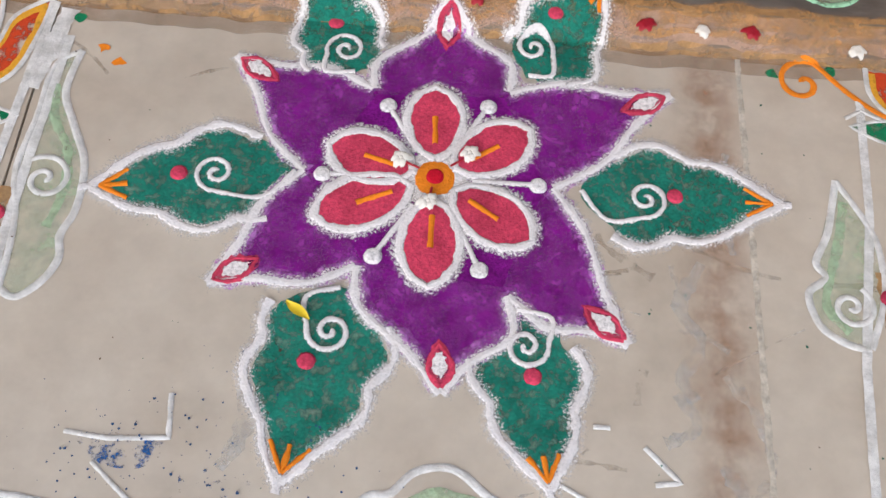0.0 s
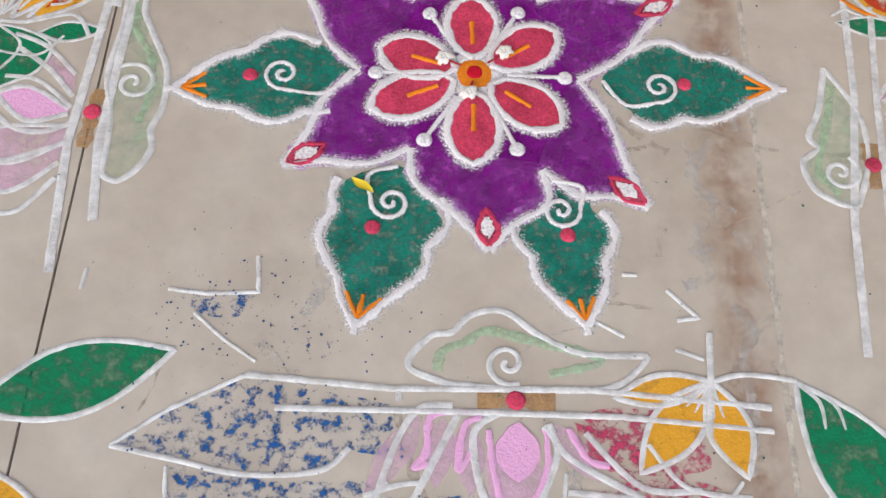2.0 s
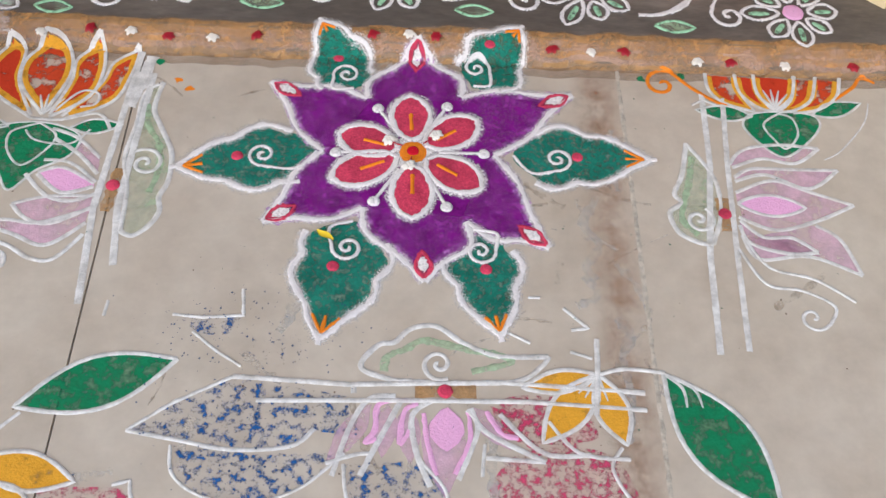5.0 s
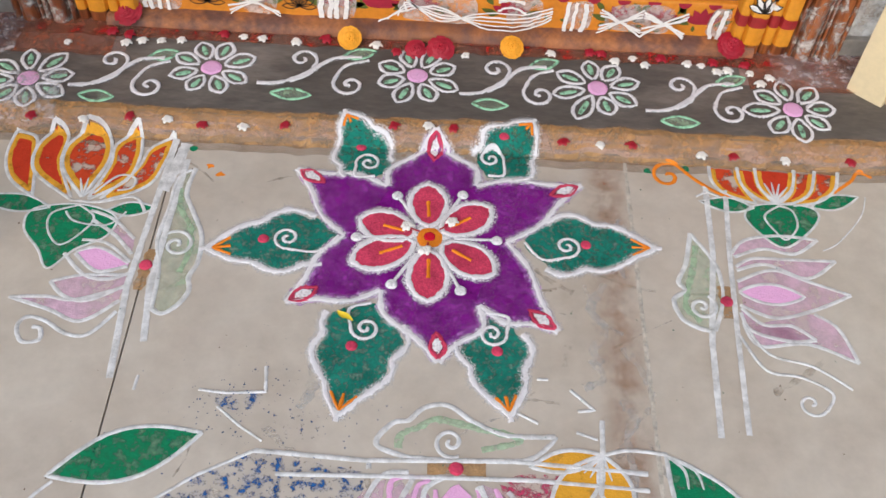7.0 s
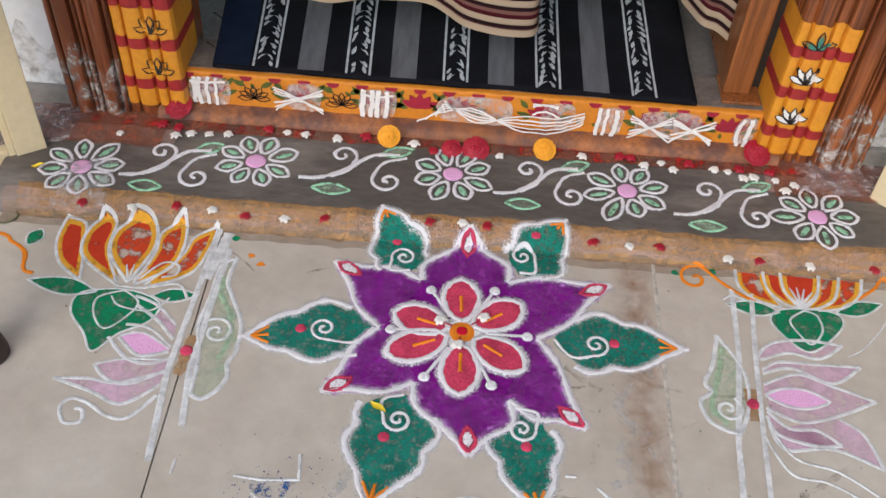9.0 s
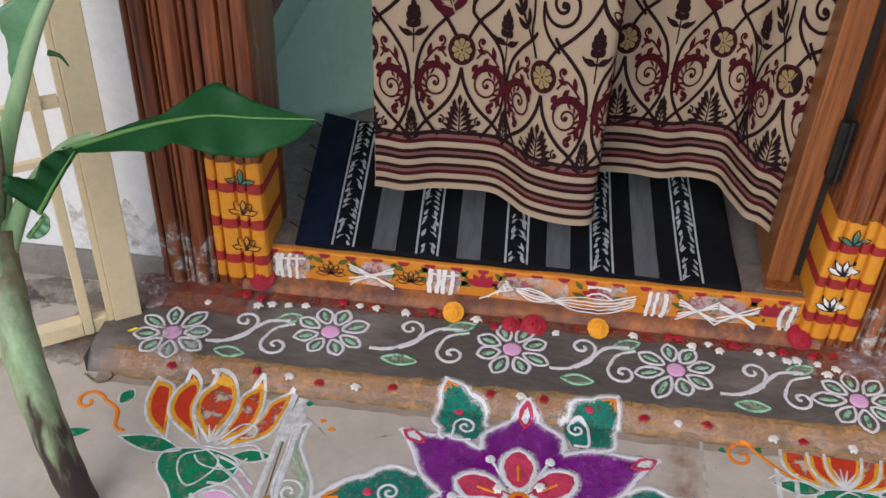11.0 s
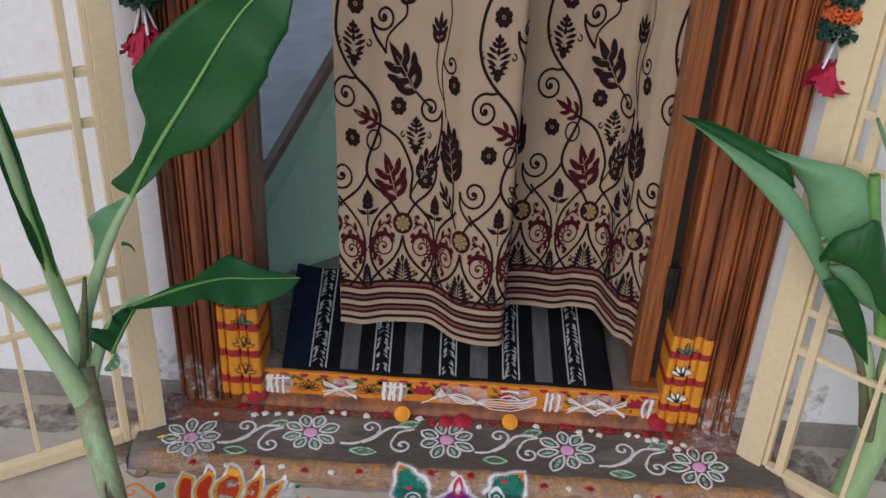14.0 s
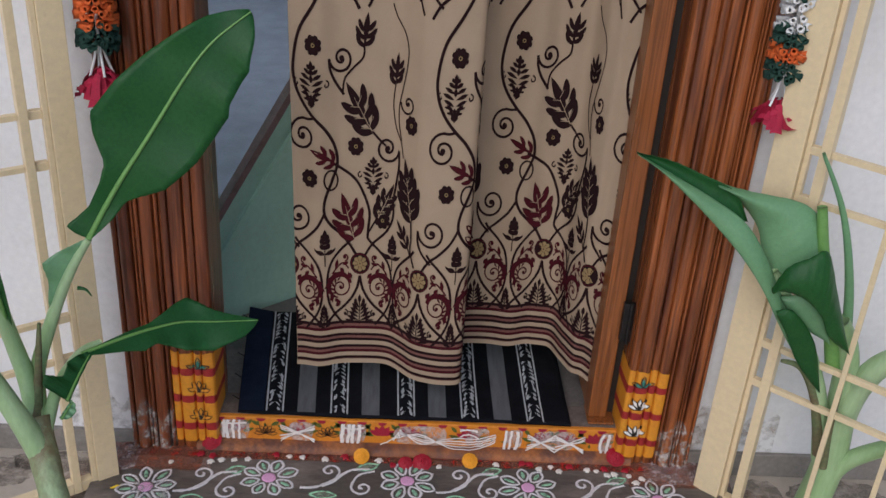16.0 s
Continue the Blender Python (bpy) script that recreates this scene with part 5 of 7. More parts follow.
# ---- printed curtain in the doorway ----
M_DARKPRINT = material("dark_brown_print", (0.020, 0.008, 0.009), rough=0.9, vary=0.2, fine=400, bump=0.08, spec=0.1)
M_PINKPRINT = material("dusty_pink_print", (0.17, 0.075, 0.062), rough=0.9, vary=0.15, fine=400, bump=0.08, spec=0.1)
M_MAROONPRINT = material("maroon_print", (0.060, 0.008, 0.012), rough=0.9, vary=0.25, fine=400, bump=0.08, spec=0.1)
M_GOLDPRINT = material("gold_print", (0.27, 0.19, 0.09), rough=0.85, vary=0.15, fine=400, bump=0.08, spec=0.15)
# the line that the cloth takes in plan: two deep folds
PLAN = smooth_line([(-0.288, 0.478), (-0.240, 0.470), (-0.185, 0.480), (-0.125, 0.486), (-0.085, 0.481), (-0.055, 0.458), (-0.030, 0.436), (0.005, 0.425), (0.045, 0.424), (0.074, 0.434), (0.078, 0.470), (0.062, 0.520), (0.062, 0.566), (0.090, 0.594), (0.150, 0.592), (0.200, 0.584), (0.250, 0.594), (0.292, 0.582), (0.318, 0.536), (0.338, 0.498), (0.362, 0.494), (0.384, 0.470), (0.391, 0.440)], 10)
ARC = [0.0]
for a, b in zip(PLAN, PLAN[1:]):
    ARC.append(ARC[-1] + (b - a).length)
FULL_W = ARC[-1]
PRINT = 1.19
CLOTH_W = FULL_W / PRINT
HEM, CLOTH_TOP = 0.192, 2.05
MEAN_Y = 0.50


def cloth(s, v, h):
    """The place on the cloth at s along its width and v above its hem, both in units of the print, h proud of its front."""
    s, v = s * PRINT, v * PRINT
    s = min(max(s, 0.0), FULL_W - 1e-6)
    i = int(np.searchsorted(ARC, s)) - 1
    i = max(0, min(i, len(PLAN) - 2))
    t = (s - ARC[i]) / (ARC[i + 1] - ARC[i])
    p = PLAN[i].lerp(PLAN[i + 1], t)
    d = (PLAN[i + 1] - PLAN[i]).normalized()
    n = Vector((d.y, -d.x))
    up = min(1.0, v / 1.6)
    flat = 1 - 0.30 * up
    x = p.x * (1 + 0.05 * up) - 0.008 * up
    y = MEAN_Y + (p.y - MEAN_Y) * flat + 0.004 * math.sin(9 * s + 5 * v) + (0.002 + 0.007 * up) * math.sin(66 * s + 1.2 * math.sin(17 * s)) * (0.5 + 0.5 * math.sin(7 * s + 2))
    z = HEM + v - 0.020 * max(0, (p.x - 0.30) / 0.09) * max(0, 1 - v / 0.5) + 0.004 * math.sin(11 * s) * max(0, 1 - v / 0.3)
    return Vector((x + n.x * h, y + n.y * h, z))


curtain = thing("door_curtain", "cream cotton door curtain printed with dark vines and stripes", "curtain")
bm = bmesh.new()
cells(bm, [[cloth(CLOTH_W * i / 260, (CLOTH_TOP - HEM) / PRINT * j / 60, 0) for i in range(261)] for j in range(61)])
part("cloth", bm, M_CLOTH, curtain, "cream cotton cloth", True)
part("curtain_rod", rod([(-0.5, 0.47, 2.06), (0.5, 0.47, 2.06)], 0.012), M_IRON, curtain)
bm = bmesh.new()
cells(bm, [[cloth(CLOTH_W * i / 260, v, h) for i in range(261)] for v, h in ((0.0, 0.003), (0.010, 0.003))])
part("hem", bm, M_CLOTH, curtain, "stitched hem", True)
dk, mr, gd, pk, vein = bmesh.new(), bmesh.new(), bmesh.new(), bmesh.new(), bmesh.new()
# the print is drawn taller than wide; its repeat holds two medallions
STRETCH = 1.27
REPEAT = 0.248
CRIMP = 0.45


def printed(a, b, h):
    return cloth(a, b * STRETCH, h)


def across(bm_, v, w, h=0.0016):
    ink_line(bm_, [(0.001, v / STRETCH), (CLOTH_W - 0.002, v / STRETCH)], w, printed, h, step=0.004)


for v, w, b in ((0.004, 0.0044, dk), (0.0135, 0.0044, dk), (0.028, 0.0046, mr), (0.039, 0.0044, dk), (0.054, 0.0046, dk), (0.065, 0.0044, dk), (0.0805, 0.0048, mr), (0.0925, 0.0050, dk)):
    across(b, v, w)
for v in (0.0088, 0.0335, 0.0595, 0.0865):
    across(pk, v, 0.0058, 0.0013)


def lobed_leaf(bm_, base, tip, wide, lobes=3):
    """A leaf of separate pointed lobes with bare veins, from its base to its tip."""
    b0, d = Vector(base), Vector(tip) - Vector(base)
    size = d.length
    d.normalize()
    n = Vector((d.y, -d.x))

    def at(a, b):
        p = b0 + n * a + d * b
        return (p.x, p.y)

    for k in range(lobes):
        f = k / lobes
        w = wide * 0.5 * (0.86, 1.0, 0.80, 0.58)[min(3, int(f * 4 + 0.01))]
        for g in (1, -1):
            low = size * (0.06 + 0.66 * f + (0.05 if g > 0 else 0.0))
            up = low + size * 0.26
            mid = smooth_line([at(0, low - 0.05 * size), at(g * w * 0.55, low + 0.03 * size), at(g * w, up)], 5)
            nn = len(mid)
            left, right = [], []
            for i, q in enumerate(mid):
                e = (mid[min(i + 1, nn - 1)] - mid[max(i - 1, 0)]).normalized()
                t = i / (nn - 1)
                o = Vector((-e.y, e.x)) * size * 0.082 * (0.70 + 0.6 * t) * (1 - t ** 4)
                left.append(q + o)
                right.append(q - o)
            ink_fan(bm_, left + right[::-1], printed, 0.0017 + 0.00002 * k)
            if size > 0.05:
                ink_line(vein, [at(0, low), at(g * w * 0.55, low + 0.10 * size)], 0.0011, printed, 0.0023, 0.6)
    ink_fan(bm_, leafy(at(0, 0), at(0, size), wide * 0.27, 0.62), printed, 0.0019)
    if size > 0.05:
        ink_line(vein, [at(0, 0), at(0, 0.70 * size)], 0.0014, printed, 0.0023, 0.6)


def rosette(bm_, s, v, r):
    for k in range(8):
        a = 2 * math.pi * (k + 0.5) / 8
        ink_fan(bm_, ring(s + 0.66 * r * math.cos(a), v + 0.66 * r * math.sin(a), r * 0.33, 8), printed, 0.0016 + 0.00003 * k)
    ink_fan(bm_, ring(s, v, r * 0.56, 12), printed, 0.0019)
    ink_line(gd, closed(ring(s, v, r * 0.17, 8)), 0.0014, printed, 0.0023)


def damask(bm_, s, v, tall):
    """A lozenge built of small leaves, with a bare heart."""
    for b, w, l in ((0.06, 0.07, 0.12), (0.15, 0.13, 0.13), (0.25, 0.20, 0.14), (0.36, 0.27, 0.13), (0.49, 0.30, 0.13), (0.61, 0.25, 0.13), (0.72, 0.17, 0.12), (0.82, 0.10, 0.10)):
        for g in (1, -1):
            ink_fan(bm_, leafy((s + g * 0.015 * tall, v + tall * (b - 0.03)), (s + g * w * tall, v + tall * (b + l * 0.75)), tall * 0.085, 0.6), printed, 0.0017)
            if 0.2 < b < 0.7:
                ink_fan(bm_, leafy((s + g * 0.10 * tall, v + tall * (b - 0.08)), (s + g * w * 0.92 * tall, v + tall * (b - 0.04)), tall * 0.05, 0.6), printed, 0.0018)
    for b in (0.0, 0.12, 0.52, 0.66, 0.80):
        ink_fan(bm_, leafy((s, v + tall * b), (s, v + tall * (b + 0.18)), tall * 0.10, 0.5), printed, 0.0018)
    for g in (1, -1):
        sp = spiral(s + g * tall * 0.36, v + tall * 0.50, tall * 0.09, 1.0, 90, g, 16)
        ink_line(bm_, sp, 0.0022, printed, 0.0017, step=0.004)


def curl(bm_, s, v, r, turns, start, hand, w=0.0036):
    sp = spiral(s, v, r, turns, start, hand, 36)
    ink_line(bm_, sp, w, printed, 0.0017, step=0.004)
    ink_fan(bm_, ring(s, v, w * 1.1, 10), printed, 0.0018)
    return sp[-1]


def tree(bm_, s, v, tall):
    """A small tiered sprig on a thin stalk."""
    ink_line(bm_, [(s, v), (s, v + tall * 0.9)], 0.0018, printed, 0.0016)
    for b, w in ((0.52, 0.15), (0.66, 0.15), (0.78, 0.11)):
        for g in (1, -1):
            ink_fan(bm_, leafy((s, v + tall * (b - 0.05)), (s + g * w * tall, v + tall * (b + 0.10)), tall * 0.15, 0.6), printed, 0.0017)
    for g in (1, -1):
        ink_fan(bm_, leafy((s, v + tall * 0.33), (s + g * 0.30 * tall, v + tall * 0.44), tall * 0.13, 0.45), printed, 0.0017)
        ink_fan(bm_, leafy((s + g * 0.16 * tall, v + tall * 0.34), (s + g * 0.33 * tall, v + tall * 0.50), tall * 0.07, 0.45), printed, 0.0018)
    ink_fan(bm_, leafy((s, v + tall * 0.80), (s, v + tall * 1.02), tall * 0.13, 0.4), printed, 0.0018)


def bush(bm_, s, v, tall, wide, pairs):
    """A fan of leaves rising from one foot."""
    for k in range(pairs):
        f = k / max(1, pairs - 1)
        for g in (1, -1):
            low = tall * (0.02 + 0.52 * f)
            ink_fan(bm_, leafy((s + g * 0.001, v + low), (s + g * wide * (1 - 0.62 * f), v + low + tall * (0.14 + 0.16 * f)), tall * 0.105, 0.62), printed, 0.0017 + 0.00003 * k)
            ink_fan(bm_, leafy((s + g * wide * 0.36 * (1 - 0.5 * f), v + low + tall * 0.05), (s + g * wide * 0.70 * (1 - 0.6 * f), v + low + tall * (0.25 + 0.10 * f)), tall * 0.075, 0.6), printed, 0.0018 + 0.00003 * k)
    ink_line(bm_, [(s, v), (s, v + tall * 0.85)], 0.0018, printed, 0.0016)
    ink_fan(bm_, leafy((s, v + tall * 0.72), (s, v + tall), tall * 0.12, 0.45), printed, 0.0018)


def acanthus(bm_, s, v, r, g):
    """A scroll with leafy teeth on its back, opening to the side g."""
    a0 = 75 if g > 0 else 105
    sp = spiral(s, v, r, 1.75, a0, -g, 40)
    ink_line(bm_, sp, r * 0.13, printed, 0.0017, step=0.003)
    ink_fan(bm_, ring(s, v, r * 0.14, 10), printed, 0.0018)
    # the thick leaf over the top, thinning round the outside
    back, inner = [], []
    for i in range(25):
        t = i / 24
        ang = radians(a0) + g * radians(85 - 235 * t)
        thick = r * (0.12 + 0.34 * math.sin(math.pi * min(1, 0.12 + t * 0.95)))
        back.append((s + (r * 0.88 + thick) * math.cos(ang), v + (r * 0.88 + thick) * math.sin(ang)))
        inner.append((s + r * 0.86 * math.cos(ang), v + r * 0.86 * math.sin(ang)))
    for p, q, p2, q2 in zip(back, inner, back[1:], inner[1:]):
        vs = [bm_.verts.new(printed(w[0], w[1], 0.0018)) for w in (p, q, q2, p2)]
        bm_.faces.new(vs)
    for k in range(8):
        ang = radians(a0) + g * radians(75 - 30 * k)
        e = ang - g * 0.55
        ink_fan(bm_, leafy((s + r * 1.05 * math.cos(ang), v + r * 1.05 * math.sin(ang)), (s + r * 1.48 * math.cos(e), v + r * 1.48 * math.sin(e)), r * 0.26, 0.45), printed, 0.0019 + 0.00002 * k)
        if 1 < k < 7:
            ink_fan(bm_, leafy((s + r * 0.9 * math.cos(ang), v + r * 0.9 * math.sin(ang)), (s + r * 0.58 * math.cos(e), v + r * 0.58 * math.sin(e)), r * 0.16, 0.4), printed, 0.0020)


def line_to(bm_, w, *pts):
    ink_line(bm_, smooth_line(pts, 6), w, printed, 0.0016)


def arcade(s0, m, red):
    """Medallion, ogee lines, scrolls and sprigs over the stripes."""
    def at(a, b):
        return (s0 + a, (m + b) / STRETCH)

    for g in (1, -1):
        line_to(dk, 0.0046, *[at(g * a, b) for a, b in ((0.0, -0.026), (0.002, -0.0385), (0.006, -0.055), (0.016, -0.076), (0.029, -0.093), (0.044, -0.107), (0.056, -0.122), (0.060, -0.1325))])
        line_to(dk, 0.0042, *[at(g * a, b) for a, b in ((0.012, 0.056), (0.019, 0.045), (0.0375, 0.024), (0.051, 0.003), (0.0575, -0.022), (0.059, -0.051), (0.056, -0.080), (0.0475, -0.103), (0.0375, -0.120), (0.029, -0.1325))])
        acanthus(red if g > 0 else mr, *at(g * 0.0350, -0.051), 0.0195, g)
        line_to(mr, 0.0026, at(g * 0.050, -0.022), at(g * 0.040, -0.008), at(g * 0.030, 0.000), at(g * 0.020, -0.012))
        curl(mr, *at(g * 0.027, 0.012), 0.0065, 1.1, 270, g, 0.0026)
        for a, b, c, d in ((0.044, -0.014, 0.040, 0.008), (0.032, -0.004, 0.020, 0.002), (0.036, -0.010, 0.028, -0.020), (0.020, -0.020, 0.014, -0.032)):
            ink_fan(mr, leafy(at(g * a, b), at(g * c, d), 0.0062, 0.5), printed, 0.0018)
        curl(mr, *at(g * 0.041, -0.088), 0.0055, 1.0, 100, -g, 0.0026)
        for a, b, c, d in ((0.046, -0.070, 0.055, -0.078), (0.046, -0.078, 0.034, -0.084)):
            ink_fan(mr, leafy(at(g * a, b), at(g * c, d), 0.006, 0.5), printed, 0.0018)
        curl(dk, *at(g * 0.026, -0.108), 0.0060, 1.1, 100, -g, 0.0022)
    bush(dk, *at(0, -0.132), 0.052, 0.027, 6)
    bush(dk, *at(0.062, -0.131), 0.042, 0.012, 5)
    tree(dk, *at(-0.0625, -0.005), 0.0585)
    # medallion: a dark ring, a maroon ring and a gold flower
    c = at(0, 0)
    ink_fan(dk, ring(*c, 0.0180, 24), printed, 0.0019)
    ink_line(mr, closed(ring(*c, 0.0160, 24)), 0.0022, printed, 0.0023)
    ink_fan(gd, ring(*c, 0.0085, 20), printed, 0.0024)
    for k in range(8):
        a = 2 * math.pi * k / 8
        ink_fan(gd, ring(c[0] + 0.0092 * math.cos(a), c[1] + 0.0092 * math.sin(a), 0.0040, 9), printed, 0.0023 + 0.00004 * k)
        ink_line(mr, [(c[0] + 0.004 * math.cos(a + 0.39), c[1] + 0.004 * math.sin(a + 0.39)), (c[0] + 0.011 * math.cos(a + 0.39), c[1] + 0.011 * math.sin(a + 0.39))], 0.0009, printed, 0.0029)
    ink_fan(mr, ring(*c, 0.0014, 8), printed, 0.0030)


def vines(s0, v0):
    """One repeat of the climbing vines, about its first medallion."""
    def at(a, b):
        return (s0 + a, (v0 + b) / STRETCH)

    def stem(w, *pts):
        line_to(dk, w, *[at(*p) for p in pts])

    def leaf(bm_, base, tip, wide, lobes=3):
        lobed_leaf(bm_, at(*base), at(*tip), wide, lobes)

    def scroll(a, b, r, turns, start, hand, w=0.0038):
        curl(dk, *at(a, b), r, turns, start, hand, w)

    stem(0.0048, (-0.063, 0.553), (-0.060, 0.51), (-0.076, 0.471), (-0.101, 0.424), (-0.111, 0.370), (-0.108, 0.334), (-0.097, 0.306), (-0.081, 0.283), (-0.060, 0.259), (-0.045, 0.230), (-0.040, 0.198), (-0.048, 0.168), (-0.061, 0.130), (-0.063, 0.103), (-0.053, 0.080), (-0.033, 0.058), (-0.018, 0.038), (-0.005, 0.014))
    stem(0.0044, (-0.052, 0.200), (-0.033, 0.187), (-0.009, 0.168), (0.007, 0.137), (0.016, 0.104), (0.014, 0.075), (0.013, 0.056))
    stem(0.0042, (0.009, 0.018), (0.022, 0.042), (0.046, 0.068), (0.058, 0.099), (0.058, 0.132), (0.061, 0.154), (0.067, 0.198), (0.0665, 0.224))
    scroll(0.045, 0.228, 0.0215, 1.7, 0, 1)
    stem(0.0036, (0.018, 0.258), (0.032, 0.242), (0.042, 0.232))
    stem(0.0038, (-0.078, 0.279), (-0.088, 0.2765), (-0.098, 0.2775))
    scroll(-0.097, 0.246, 0.0245, 1.8, 90, -1)
    ink_line(dk, closed([at(-0.051 + 0.0115 * math.cos(q), 0.165 + 0.0185 * math.sin(q)) for q in (2 * math.pi * i / 20 for i in range(20))]), 0.0030, printed, 0.0016)
    leaf(mr, (-0.011, 0.052), (-0.033, 0.141), 0.058, 3)
    stem(0.0034, (-0.011, 0.056), (-0.013, 0.050), (-0.019, 0.045))
    leaf(mr, (-0.045, 0.199), (-0.086, 0.222), 0.034, 2)
    leaf(dk, (0.031, 0.094), (0.059, 0.164), 0.034, 3)
    stem(0.0030, (0.015, 0.066), (0.022, 0.080), (0.031, 0.098))
    leaf(dk, (0.018, 0.258), (-0.026, 0.342), 0.056, 3)
    scroll(-0.033, 0.382, 0.0200, 1.7, 180, -1)
    stem(0.0042, (-0.053, 0.382), (-0.051, 0.362), (-0.043, 0.342), (-0.029, 0.320))
    stem(0.0032, (-0.031, 0.320), (-0.028, 0.347), (-0.014, 0.367), (0.002, 0.386), (0.003, 0.408))
    leaf(dk, (0.003, 0.404), (0.009, 0.460), 0.034, 3)
    stem(0.0020, (0.056, 0.345), (0.053, 0.308), (0.059, 0.269), (0.071, 0.242), (0.076, 0.216))
    leaf(dk, (0.056, 0.344), (0.060, 0.398), 0.028, 3)
    stem(0.0020, (0.048, 0.475), (0.056, 0.454), (0.073, 0.429), (0.080, 0.403), (0.078, 0.375), (0.071, 0.340), (0.064, 0.305), (0.065, 0.275), (0.071, 0.247))
    scroll(0.083, 0.314, 0.0160, 1.4, 180, -1, 0.0030)
    leaf(dk, (0.099, 0.106), (0.080, 0.218), 0.050, 4)
    stem(0.0036, (0.099, 0.110), (0.101, 0.071), (0.100, 0.047), (0.110, 0.016))
    leaf(dk, (0.092, 0.051), (0.066, 0.098), 0.026, 2)
    stem(0.0028, (0.100, 0.036), (0.092, 0.054))
    scroll(0.140, 0.093, 0.0250, 1.8, 180, -1)
    stem(0.0038, (0.115, 0.093), (0.116, 0.070), (0.124, 0.050), (0.140, 0.030))
    stem(0.0042, (0.124, 0.012), (0.136, 0.034), (0.154, 0.052), (0.172, 0.074), (0.1845, 0.100))
    for a, b in ((-0.087, 0.168), (-0.009, 0.229), (0.039, 0.090), (0.092, 0.279), (-0.078, 0.404)):
        rosette(dk, *at(a, b), 0.0142)
    damask(dk, *at(-0.082, 0.296), 0.066)
    damask(dk, *at(0.021, 0.138), 0.060)


for c in range(-1, 4):
    s0 = 0.117 + REPEAT * c
    arcade(s0, 0.220, mr)
    arcade(s0 + 0.121, 0.214, mr)
    for rep in range(4):
        vines(s0, 0.220 + CRIMP * rep)
tagged(part("dark_print", dk, M_DARKPRINT, curtain, "dark brown printed vines and leaves"), kind="stuff")
tagged(part("maroon_print", mr, M_MAROONPRINT, curtain, "maroon printed scrolls and stripes"), kind="stuff")
tagged(part("leaf_vein", vein, M_CLOTH, curtain, "cream veins left bare in the printed leaves"), kind="stuff")
tagged(part("pink_stripe", pk, M_PINKPRINT, curtain, "dusty pink stripes between the dark lines"), kind="stuff")
tagged(part("gold_print", gd, M_GOLDPRINT, curtain, "gold printed medallions"), kind="stuff")

# ---- woven mat ----
M_MATGREY = material("grey_woven_cotton", (0.15, 0.15, 0.16), rough=0.95, vary=0.3, scale=20, fine=500, bump=0.6, spec=0.1, stretch=(4, 0.6, 1))
M_MATWHITE = material("white_woven_cotton", (0.55, 0.56, 0.58), rough=0.95, vary=0.35, scale=60, fine=500, bump=0.6, spec=0.1)
MZ = TZ1 + 0.002
mat_ = thing("door_mat", "black woven mat with grey and white striped bands", "mat", (0, 0, 0))


def mat_top(x, y):
    return MZ + 0.008 + 0.004 * wob(x, y, 7) + 0.010 * max(0, (-0.36 - x) / 0.05) * max(0, (y - 0.5) / 0.3)


def mat_x(x, y):
    return x + 0.004 * wob(1.0, y, 5) - 0.036 * (y - 0.394) / 0.42 * max(0.0, min(1.0, (0.05 - x) / 0.45))


bm = bmesh.new()
vs = cells(bm, [[(mat_x(-0.412 + 0.745 * i / 70, 0.394 + 0.42 * j / 40), 0.394 + 0.42 * j / 40 + 0.004 * wob(i * 0.1, j * 0.1, 1.5), mat_top(-0.412 + 0.745 * i / 70, 0.394 + 0.42 * j / 40)) for i in range(71)] for j in range(41)])
r = bmesh.ops.extrude_face_region(bm, geom=list(bm.faces))
bmesh.ops.translate(bm, vec=(0, 0, -0.007), verts=[v for v in r["geom"] if isinstance(v, bmesh.types.BMVert)])
part("weave", bm, M_MATBLACK, mat_, "black woven cotton", True)


def on_mat(a, b, h):
    return Vector((mat_x(a, b), b, mat_top(a, b) + h))


for x in (-0.261, -0.118, 0.032, 0.179):
    bm = bmesh.new()
    cells(bm, [[on_mat(x + 0.020 * i / 4 - 0.040 + 0.020, 0.396 + 0.416 * j / 40, 0.0014) for i in range(9)] for j in range(41)])
    part("grey_band", bm, M_MATGREY, mat_, "grey woven band")
for x in (-0.331, -0.188, -0.038, 0.105, 0.253):
    bm = bmesh.new()
    for g in (1, -1):
        ink_line(bm, [(x + g * 0.018, 0.396), (x + g * 0.018, 0.812)], 0.0036, on_mat, 0.0015)
    for k in range(26):
        y = 0.398 + 0.0156 * k
        for g in (1, -1):
            if rng.random() < 0.16:
                continue
            l = 0.012 + 0.016 * rng.random()
            a0, a1 = x + g * 0.001, x + g * rng.uniform(0.009, 0.015)
            y1 = min(0.812, y + l)
            ink_fan(bm, leafy((a1, y), ((a0 + a1) / 2, y1), rng.uniform(0.003, 0.0075), 0.4), on_mat, 0.0015 + 0.00002 * k)
            if rng.random() < 0.6:
                ink_fan(bm, leafy((a1, y + 0.004), (a0, min(0.812, y + 0.016)), rng.uniform(0.002, 0.004), 0.5), on_mat, 0.0022 + 0.00002 * k)
    part("white_band", bm, M_MATWHITE, mat_, "white ikat patterned band")
# Dark blue strip laid over the mat's left end.
bm = bmesh.new()
cells(bm, [[on_mat(-0.411 + 0.056 * i / 8, 0.395 + 0.418 * j / 40, 0.0013) for i in range(9)] for j in range(41)])
part("navy_end", bm, material("navy_cotton_strip", (0.010, 0.017, 0.038), rough=0.95, vary=0.35, scale=20, fine=500, bump=0.5, spec=0.1), mat_, "dark blue strip along the mat's left end")
bm = bmesh.new()
